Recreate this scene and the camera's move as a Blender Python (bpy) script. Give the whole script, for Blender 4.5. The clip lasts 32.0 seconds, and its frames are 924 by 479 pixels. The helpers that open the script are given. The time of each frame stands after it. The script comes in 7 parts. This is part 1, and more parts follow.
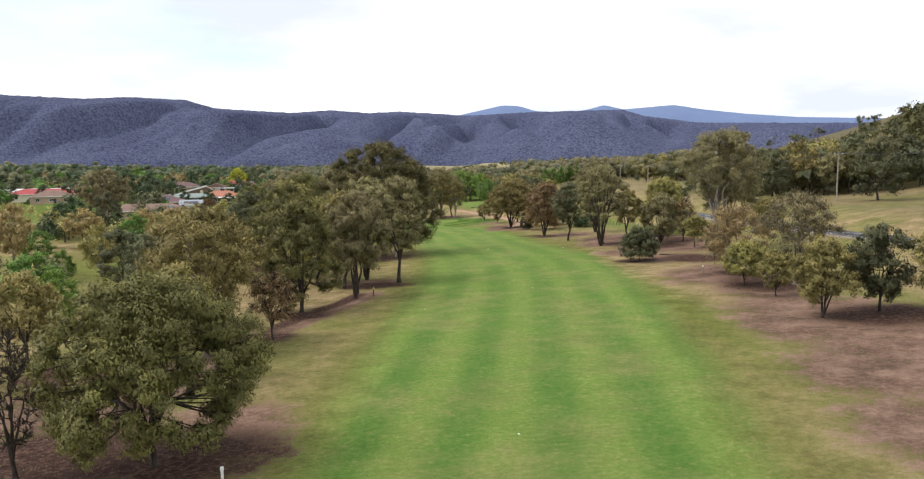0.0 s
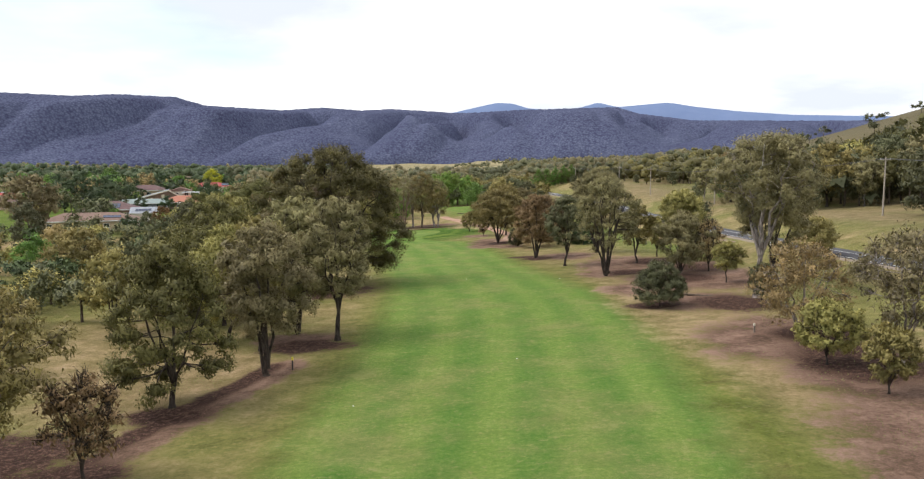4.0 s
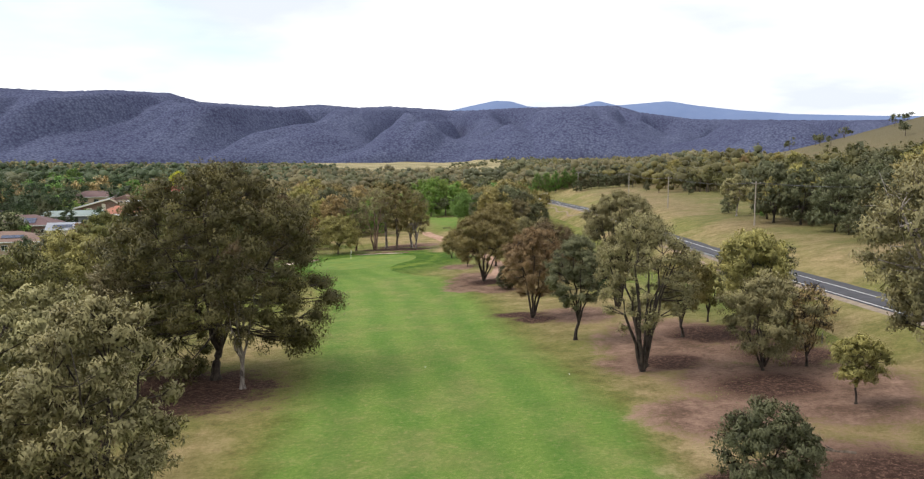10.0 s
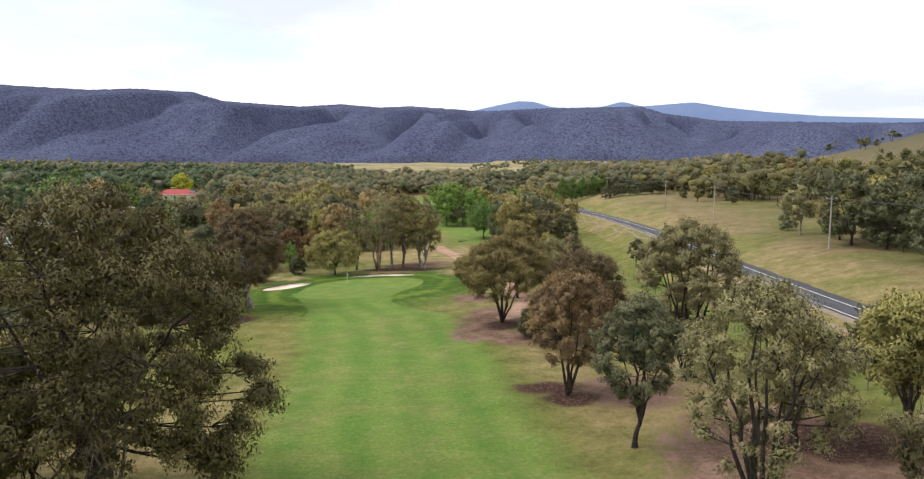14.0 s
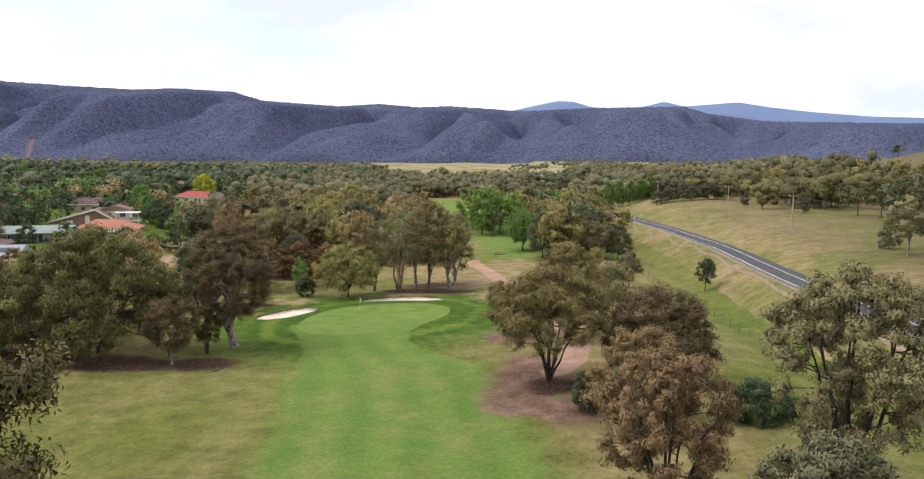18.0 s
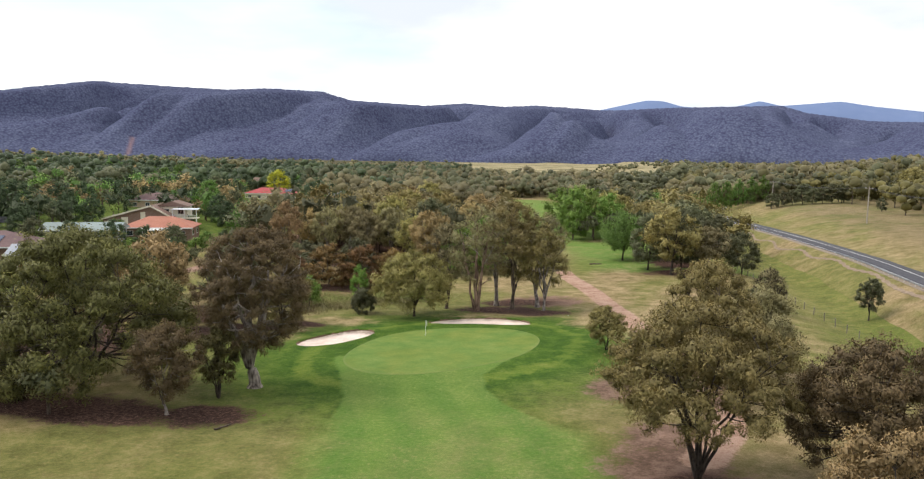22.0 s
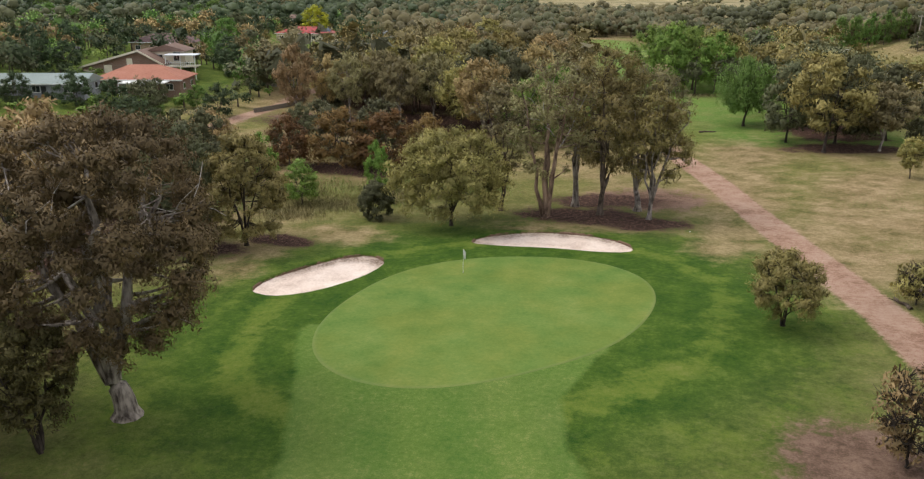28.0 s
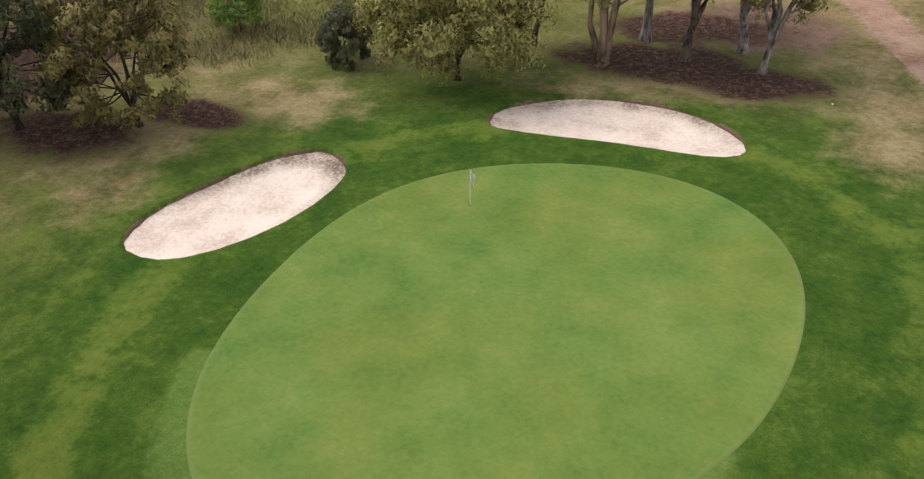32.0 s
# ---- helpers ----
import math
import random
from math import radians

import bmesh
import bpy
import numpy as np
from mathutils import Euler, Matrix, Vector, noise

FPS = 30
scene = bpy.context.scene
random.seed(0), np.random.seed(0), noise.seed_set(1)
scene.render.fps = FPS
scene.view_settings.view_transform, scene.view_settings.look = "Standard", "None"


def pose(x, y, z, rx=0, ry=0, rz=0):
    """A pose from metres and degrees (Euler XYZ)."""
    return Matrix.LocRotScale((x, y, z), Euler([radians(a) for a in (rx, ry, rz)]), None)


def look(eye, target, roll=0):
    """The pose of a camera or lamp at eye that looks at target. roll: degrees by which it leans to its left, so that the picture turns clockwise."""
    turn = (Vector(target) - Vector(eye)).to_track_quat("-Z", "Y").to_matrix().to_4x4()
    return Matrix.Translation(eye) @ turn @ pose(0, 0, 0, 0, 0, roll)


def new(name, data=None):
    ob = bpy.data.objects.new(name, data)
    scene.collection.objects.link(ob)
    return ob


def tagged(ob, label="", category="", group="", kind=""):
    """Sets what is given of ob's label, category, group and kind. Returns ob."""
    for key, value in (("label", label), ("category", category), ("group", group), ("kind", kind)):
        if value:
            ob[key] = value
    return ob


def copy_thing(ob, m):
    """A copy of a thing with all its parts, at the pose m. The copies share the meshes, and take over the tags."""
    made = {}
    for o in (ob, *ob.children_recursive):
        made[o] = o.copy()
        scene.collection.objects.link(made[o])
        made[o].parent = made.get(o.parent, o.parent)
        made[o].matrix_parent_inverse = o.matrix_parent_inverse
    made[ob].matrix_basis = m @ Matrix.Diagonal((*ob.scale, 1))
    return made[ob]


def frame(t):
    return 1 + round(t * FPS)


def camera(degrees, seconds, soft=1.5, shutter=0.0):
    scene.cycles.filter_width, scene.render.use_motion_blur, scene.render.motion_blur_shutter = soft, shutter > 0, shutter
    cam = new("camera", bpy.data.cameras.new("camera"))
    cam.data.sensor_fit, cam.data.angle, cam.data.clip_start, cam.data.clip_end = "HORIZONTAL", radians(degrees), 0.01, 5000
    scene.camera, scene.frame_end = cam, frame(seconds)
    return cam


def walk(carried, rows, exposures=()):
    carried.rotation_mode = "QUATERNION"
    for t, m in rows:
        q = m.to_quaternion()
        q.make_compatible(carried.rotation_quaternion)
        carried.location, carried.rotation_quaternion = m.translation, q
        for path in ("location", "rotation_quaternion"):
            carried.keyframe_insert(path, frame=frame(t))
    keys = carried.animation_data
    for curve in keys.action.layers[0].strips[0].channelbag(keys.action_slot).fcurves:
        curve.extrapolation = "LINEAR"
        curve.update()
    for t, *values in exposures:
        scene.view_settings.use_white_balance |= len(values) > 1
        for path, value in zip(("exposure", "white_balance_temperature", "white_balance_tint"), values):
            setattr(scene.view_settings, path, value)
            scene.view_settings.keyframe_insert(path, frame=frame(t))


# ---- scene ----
import functools
cam = camera(61.7, 32.0, 1.2)
METRES, EYE, TILT, LEAN, TURN = 235.0, 22.0, -6.0, 0.3, 0.0
ROWS = [
    (0.0, 0.0, 0.0, 0.0, 0.0, 0.0, -0.0),
    (0.5, 0.0017, 0.0155, 0.0027, -0.09, -0.01, 0.01),
    (1.0, 0.0036, 0.0309, 0.0052, -0.18, -0.03, 0.04),
    (1.5, 0.0055, 0.0464, 0.0077, -0.26, -0.06, 0.03),
    (2.0, 0.0074, 0.0619, 0.0102, -0.33, -0.09, 0.02),
    (2.5, 0.0091, 0.0775, 0.0129, -0.38, -0.11, 0.01),
    (3.0, 0.0107, 0.093, 0.0156, -0.41, -0.14, 0.01),
    (3.5, 0.0127, 0.1086, 0.018, -0.44, -0.16, 0.03),
    (5.5, 0.0212, 0.1704, 0.0286, -0.51, -0.24, -0.05),
    (6.0, 0.0227, 0.1859, 0.0315, -0.53, -0.25, -0.09),
    (6.5, 0.0242, 0.2015, 0.0341, -0.54, -0.27, -0.08),
    (7.0, 0.0257, 0.217, 0.0367, -0.55, -0.29, -0.12),
    (7.5, 0.0272, 0.2327, 0.0392, -0.57, -0.3, -0.15),
    (8.0, 0.0288, 0.248, 0.0417, -0.58, -0.33, -0.16),
    (8.5, 0.0302, 0.2636, 0.0442, -0.58, -0.34, -0.21),
    (9.0, 0.0315, 0.2791, 0.0466, -0.58, -0.35, -0.2),
    (9.5, 0.0332, 0.2945, 0.049, -0.57, -0.35, -0.2),
    (10.0, 0.0349, 0.31, 0.0512, -0.55, -0.35, -0.23),
    (10.5, 0.0364, 0.3254, 0.0535, -0.51, -0.35, -0.28),
    (11.0, 0.0376, 0.3407, 0.0559, -0.44, -0.32, -0.3),
    (11.5, 0.0386, 0.3561, 0.0583, -0.35, -0.32, -0.31),
    (12.0, 0.0395, 0.3713, 0.0607, -0.2, -0.33, -0.38),
    (12.5, 0.0403, 0.3868, 0.063, 0.02, -0.32, -0.44),
    (13.0, 0.0409, 0.4025, 0.0653, 0.29, -0.32, -0.54),
    (13.5, 0.0412, 0.4168, 0.0673, 0.61, -0.3, -0.6),
    (14.0, 0.041, 0.4336, 0.0697, 1.04, -0.34, -0.76),
    (14.5, 0.0407, 0.448, 0.0717, 1.44, -0.34, -0.85),
    (16.5, 0.0403, 0.5051, 0.0791, 2.68, -0.32, -1.04),
    (17.0, 0.0407, 0.5219, 0.0811, 2.94, -0.33, -1.11),
    (17.5, 0.0405, 0.5359, 0.0825, 3.26, -0.35, -1.16),
    (18.0, 0.04, 0.5528, 0.0837, 3.83, -0.38, -1.28),
    (18.5, 0.039, 0.5671, 0.0844, 4.53, -0.39, -1.43),
    (19.0, 0.0373, 0.5836, 0.0851, 5.55, -0.4, -1.64),
    (19.5, 0.0352, 0.5976, 0.0856, 6.5, -0.46, -1.78),
    (20.0, 0.0328, 0.614, 0.0862, 7.52, -0.5, -1.9),
    (20.5, 0.0311, 0.6284, 0.0868, 8.23, -0.51, -2.01),
    (21.0, 0.0291, 0.645, 0.0874, 8.91, -0.51, -2.11),
    (21.5, 0.0273, 0.6592, 0.0877, 9.41, -0.52, -2.15),
    (22.0, 0.0252, 0.6758, 0.0882, 9.99, -0.55, -2.25),
    (22.5, 0.023, 0.69, 0.0885, 10.45, -0.56, -2.3),
    (23.0, 0.0204, 0.7065, 0.0889, 10.98, -0.59, -2.32),
    (23.5, 0.0182, 0.7208, 0.0896, 11.41, -0.61, -2.36),
    (24.0, 0.0154, 0.7375, 0.0906, 11.86, -0.61, -2.4),
    (24.5, 0.0129, 0.7517, 0.0915, 12.21, -0.65, -2.41),
    (26.5, 0.0019, 0.8149, 0.0955, 13.66, -6.26, -2.26),
    (27.0, -0.001, 0.8315, 0.0966, 14.02, -8.36, -2.3),
    (27.5, -0.0039, 0.8453, 0.0975, 14.33, -10.16, -2.29),
    (28.0, -0.0078, 0.8619, 0.0987, 14.66, -12.34, -2.26),
    (28.5, -0.0112, 0.8758, 0.0998, 14.91, -14.3, -2.19),
    (29.0, -0.0149, 0.8921, 0.1011, 15.22, -16.79, -2.18),
    (29.5, -0.0182, 0.906, 0.1023, 15.5, -18.94, -2.15),
    (30.0, -0.0223, 0.9225, 0.1037, 15.77, -21.53, -2.16),
    (30.5, -0.0257, 0.9364, 0.1048, 15.98, -23.7, -2.13),
    (31.0, -0.0295, 0.9528, 0.1063, 16.17, -26.32, -2.05),
    (31.5, -0.0327, 0.9669, 0.1078, 16.3, -28.59, -2.0),
    (32.0, -0.0361, 0.9833, 0.1096, 16.44, -31.37, -1.99),
]
walk(cam, [(t, pose(0, 0, EYE, TILT, LEAN, TURN) @ pose(METRES * x, METRES * y, METRES * z, 90 + pitch, roll, yaw)) for t, x, y, z, yaw, pitch, roll in ROWS],
     [(0.0, 0.84), (24.5, 0.86), (26.5, 0.9), (27.0, 0.78), (29.0, 0.54), (30.0, 0.45), (31.0, 0.46), (32.0, 0.62)])

# ---- light ----
world = bpy.data.worlds.new("sky")
scene.world = world
world.use_nodes = True
wn, wl = world.node_tree.nodes, world.node_tree.links
wn.clear()
w_out = wn.new("ShaderNodeOutputWorld")
w_bg = wn.new("ShaderNodeBackground")
w_sky = wn.new("ShaderNodeTexSky")
w_sky.sky_type = "NISHITA"
w_sky.sun_disc = False
SUN_EL, SUN_AZ = 52.0, -88.0          # degrees; azimuth clockwise from +y
w_sky.sun_elevation = radians(SUN_EL)
w_sky.sun_rotation = radians(SUN_AZ)
w_tc = wn.new("ShaderNodeTexCoord")
w_sep = wn.new("ShaderNodeSeparateXYZ")
wl.new(w_tc.outputs["Generated"], w_sep.inputs[0])
w_h = wn.new("ShaderNodeMath"); w_h.operation = "ADD"; w_h.inputs[1].default_value = 0.16
w_abs = wn.new("ShaderNodeMath"); w_abs.operation = "ABSOLUTE"
wl.new(w_sep.outputs["Z"], w_abs.inputs[0])
wl.new(w_abs.outputs[0], w_h.inputs[0])
w_inv = wn.new("ShaderNodeMath"); w_inv.operation = "DIVIDE"; w_inv.inputs[0].default_value = 1.0
wl.new(w_h.outputs[0], w_inv.inputs[1])
w_vec = wn.new("ShaderNodeVectorMath"); w_vec.operation = "SCALE"
wl.new(w_tc.outputs["Generated"], w_vec.inputs[0])
wl.new(w_inv.outputs[0], w_vec.inputs["Scale"])
w_map = wn.new("ShaderNodeMapping"); w_map.inputs["Location"].default_value = (7.3, 2.4, 0)
wl.new(w_vec.outputs[0], w_map.inputs[0])
w_no = wn.new("ShaderNodeTexNoise")
w_no.inputs["Scale"].default_value = 0.8; w_no.inputs["Detail"].default_value = 7; w_no.inputs["Roughness"].default_value = 0.5
wl.new(w_map.outputs[0], w_no.inputs["Vector"])
w_cl = wn.new("ShaderNodeValToRGB")          # cloud shade
w_cl.color_ramp.elements[0].position = 0.34; w_cl.color_ramp.elements[0].color = (0.47, 0.50, 0.56, 1)
w_cl.color_ramp.elements[1].position = 0.56; w_cl.color_ramp.elements[1].color = (0.71, 0.715, 0.735, 1)
wl.new(w_no.outputs["Fac"], w_cl.inputs[0])
w_no2 = wn.new("ShaderNodeTexNoise")
w_no2.inputs["Scale"].default_value = 0.55; w_no2.inputs["Detail"].default_value = 5
wl.new(w_vec.outputs[0], w_no2.inputs["Vector"])
w_co = wn.new("ShaderNodeValToRGB")          # cloud cover
w_co.color_ramp.elements[0].position = 0.28; w_co.color_ramp.elements[0].color = (0.4, 0.4, 0.4, 1)
w_co.color_ramp.elements[1].position = 0.45; w_co.color_ramp.elements[1].color = (1, 1, 1, 1)
w_lr = wn.new("ShaderNodeMath"); w_lr.operation = "MULTIPLY_ADD"; w_lr.inputs[1].default_value = 0.3
wl.new(w_sep.outputs["X"], w_lr.inputs[0])
wl.new(w_no2.outputs["Fac"], w_lr.inputs[2])
wl.new(w_lr.outputs[0], w_co.inputs[0])
w_sc = wn.new("ShaderNodeVectorMath"); w_sc.operation = "SCALE"; w_sc.inputs["Scale"].default_value = 0.12
wl.new(w_sky.outputs[0], w_sc.inputs[0])
w_mix = wn.new("ShaderNodeMix"); w_mix.data_type = "RGBA"
wl.new(w_co.outputs[0], w_mix.inputs["Factor"])
wl.new(w_sc.outputs[0], w_mix.inputs["A"])
wl.new(w_cl.outputs[0], w_mix.inputs["B"])
wl.new(w_mix.outputs["Result"], w_bg.inputs["Color"])
w_bg.inputs["Strength"].default_value = 1.04
wl.new(w_bg.outputs[0], w_out.inputs[0])

sun_data = bpy.data.lights.new("sun", "SUN")
sun_data.energy, sun_data.angle, sun_data.color = 1.45, radians(38), (1.0, 0.92, 0.80)
sun = new("sun", sun_data)
sun_way = Vector((math.sin(radians(SUN_AZ)) * math.cos(radians(SUN_EL)), math.cos(radians(SUN_AZ)) * math.cos(radians(SUN_EL)), math.sin(radians(SUN_EL))))
sun.matrix_world = look(sun_way * 300, (0, 0, 0))

# ---- materials ----
class Nodes:
    """A small builder of node materials."""

    def __init__(self, name, rough=0.8):
        self.mat = bpy.data.materials.new(name)
        self.mat.use_nodes = True
        self.tree = self.mat.node_tree
        self.bsdf = self.tree.nodes["Principled BSDF"]
        self.bsdf.inputs["Roughness"].default_value = rough
        self.bsdf.inputs["Specular IOR Level"].default_value = 0.25
        self.out = self.tree.nodes["Material Output"]

    def add(self, kind, **inputs):
        n = self.tree.nodes.new(kind)
        for k, v in inputs.items():
            n.inputs[k.replace("_", " ")].default_value = v
        return n

    def link(self, a, b):
        self.tree.links.new(a, b)

    def coords(self):
        g = self.add("ShaderNodeNewGeometry")
        return g.outputs["Position"]

    def noise(self, scale, detail=4, rough=0.55, vec=None, stretch=None):
        n = self.add("ShaderNodeTexNoise", Scale=scale, Detail=detail, Roughness=rough)
        vec = vec or self.coords()
        if stretch:
            m = self.add("ShaderNodeMapping")
            m.inputs["Scale"].default_value = stretch
            self.link(vec, m.inputs[0])
            vec = m.outputs[0]
        self.link(vec, n.inputs["Vector"])
        return n.outputs["Fac"]

    def ramp(self, fac, stops):
        r = self.add("ShaderNodeValToRGB")
        el = r.color_ramp.elements
        while len(el) < len(stops):
            el.new(0.5)
        for e, (p, c) in zip(el, stops):
            e.position = p
            e.color = (*c, 1) if len(c) == 3 else c
        self.link(fac, r.inputs[0])
        return r.outputs["Color"]

    def mix(self, fac, a, b, mode="MIX"):
        m = self.add("ShaderNodeMix")
        m.data_type, m.blend_type = "RGBA", mode
        for value, slot in ((fac, m.inputs["Factor"]), (a, m.inputs["A"]), (b, m.inputs["B"])):
            if isinstance(value, (int, float)):
                slot.default_value = value
            elif isinstance(value, tuple):
                slot.default_value = (*value, 1)
            else:
                self.link(value, slot)
        return m.outputs["Result"]

    def math(self, op, a, b=0.0, clamp=False):
        m = self.add("ShaderNodeMath")
        m.operation, m.use_clamp = op, clamp
        for value, slot in ((a, m.inputs[0]), (b, m.inputs[1])):
            if isinstance(value, (int, float)):
                slot.default_value = value
            else:
                self.link(value, slot)
        return m.outputs[0]

    def attr(self, name):
        a = self.add("ShaderNodeAttribute")
        a.attribute_name = name
        return a.outputs["Fac"]

    def bump(self, height, strength=0.3, distance=0.05):
        b = self.add("ShaderNodeBump", Strength=strength, Distance=distance)
        self.link(height, b.inputs["Height"])
        self.link(b.outputs[0], self.bsdf.inputs["Normal"])

    def colour(self, c):
        if isinstance(c, tuple):
            self.bsdf.inputs["Base Color"].default_value = (*c, 1)
        else:
            self.link(c, self.bsdf.inputs["Base Color"])
        return self


def plain(name, a, b, scale=3.0, rough=0.7, metal=0.0, bump=0.15, spec=0.3):
    """A surface of two tones with grain, blotches and a fine relief."""
    m = Nodes(name, rough)
    big = m.noise(scale, 5)
    fine = m.noise(scale * 9, 3)
    f = m.math("ADD", m.math("MULTIPLY", big, 0.7), m.math("MULTIPLY", fine, 0.3))
    m.colour(m.ramp(f, ((0.36, a), (0.64, b))))
    m.bsdf.inputs["Metallic"].default_value = metal
    m.bsdf.inputs["Specular IOR Level"].default_value = spec
    if bump:
        m.bump(fine, bump, 0.02)
    return m.mat


def leaf_material(name, dark, mid, light, translucent=0.19):
    """Foliage: every leaf has its own tone, every tree its own tint."""
    m = Nodes(name, 0.6)
    g = m.add("ShaderNodeNewGeometry")
    isl = g.outputs["Random Per Island"]
    info = m.add("ShaderNodeObjectInfo")
    patch = m.noise(0.8, 3, 0.6, vec=g.outputs["Position"])
    # the tone attribute also carries the painted inner shade of the crowns
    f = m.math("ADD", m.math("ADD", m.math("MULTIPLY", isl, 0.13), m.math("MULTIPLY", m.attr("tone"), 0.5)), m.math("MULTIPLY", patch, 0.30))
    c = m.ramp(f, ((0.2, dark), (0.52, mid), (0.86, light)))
    hue = m.add("ShaderNodeHueSaturation")
    m.link(c, hue.inputs["Color"])
    m.link(m.math("MULTIPLY_ADD", info.outputs["Random"], 0.03), hue.inputs["Hue"])
    hue.inputs["Hue"].links[0].from_node.inputs[2].default_value = 0.485
    v = m.math("MULTIPLY_ADD", info.outputs["Random"], 0.4)
    v.node.inputs[2].default_value = 0.8
    m.link(v, hue.inputs["Value"])
    m.link(hue.outputs[0], m.bsdf.inputs["Base Color"])
    m.bsdf.inputs["Specular IOR Level"].default_value = 0.25
    t = m.add("ShaderNodeBsdfTranslucent")
    m.link(hue.outputs[0], t.inputs["Color"])
    mx = m.add("ShaderNodeMixShader", Fac=translucent)
    m.link(m.bsdf.outputs[0], mx.inputs[1])
    m.link(t.outputs[0], mx.inputs[2])
    m.link(mx.outputs[0], m.out.inputs["Surface"])
    return m.mat


LEAF = {
    "olive": leaf_material("leaf_olive", (0.124, 0.109, 0.036), (0.289, 0.248, 0.084), (0.516, 0.425, 0.150)),
    "grey": leaf_material("leaf_grey_green", (0.115, 0.102, 0.047), (0.255, 0.224, 0.104), (0.440, 0.376, 0.186)),
    "brown": leaf_material("leaf_red_brown", (0.143, 0.103, 0.048), (0.317, 0.225, 0.101), (0.539, 0.377, 0.178)),
    "dark": leaf_material("leaf_dark_green", (0.053, 0.057, 0.027), (0.114, 0.118, 0.056), (0.219, 0.216, 0.107)),
    "lush": leaf_material("leaf_fresh_green", (0.052, 0.094, 0.018), (0.123, 0.213, 0.041), (0.253, 0.394, 0.084)),
    "deep": leaf_material("leaf_garden_green", (0.027, 0.041, 0.018), (0.060, 0.090, 0.037), (0.123, 0.164, 0.070)),
    "bright": leaf_material("leaf_spring_green", (0.071, 0.117, 0.021), (0.166, 0.258, 0.046), (0.305, 0.429, 0.094)),
    "yellow": leaf_material("leaf_golden", (0.211, 0.218, 0.015), (0.36, 0.34, 0.02), (0.5, 0.46, 0.05)),
    "moss": leaf_material("leaf_moss_green", (0.058, 0.056, 0.019), (0.146, 0.136, 0.044), (0.310, 0.278, 0.074)),
    "gum": leaf_material("leaf_old_gum", (0.070, 0.052, 0.024), (0.160, 0.116, 0.052), (0.315, 0.222, 0.102)),
    "willow": leaf_material("leaf_willow", (0.075, 0.130, 0.028), (0.165, 0.275, 0.062), (0.280, 0.420, 0.110), 0.3),
    "silver": leaf_material("leaf_silver_wattle", (0.089, 0.097, 0.048), (0.194, 0.206, 0.102), (0.317, 0.322, 0.168)),
    "rust": leaf_material("leaf_rust", (0.073, 0.046, 0.017), (0.183, 0.108, 0.038), (0.315, 0.176, 0.068)),
}


def bark_material(name, dark, light, scale=6.0):
    m = Nodes(name, 0.85)
    long = m.noise(scale, 5, stretch=(1, 1, 0.22))
    blot = m.noise(scale * 0.3, 3)
    f = m.math("ADD", m.math("MULTIPLY", long, 0.6), m.math("MULTIPLY", blot, 0.4))
    m.colour(m.ramp(f, ((0.38, dark), (0.6, light))))
    m.bump(long, 0.6, 0.04)
    return m.mat


BARK = {
    "dark": bark_material("bark_dark", (0.018, 0.014, 0.011), (0.075, 0.058, 0.046)),
    "brown": bark_material("bark_brown", (0.04, 0.03, 0.022), (0.15, 0.115, 0.088)),
    "pale": bark_material("bark_pale", (0.055, 0.042, 0.035), (0.36, 0.31, 0.27), 4.5),
    "bleached": bark_material("bark_bleached", (0.16, 0.14, 0.125), (0.46, 0.42, 0.39), 4.0),
    "pink": bark_material("bark_pinkish", (0.08, 0.05, 0.036), (0.33, 0.23, 0.17), 2.5),
}


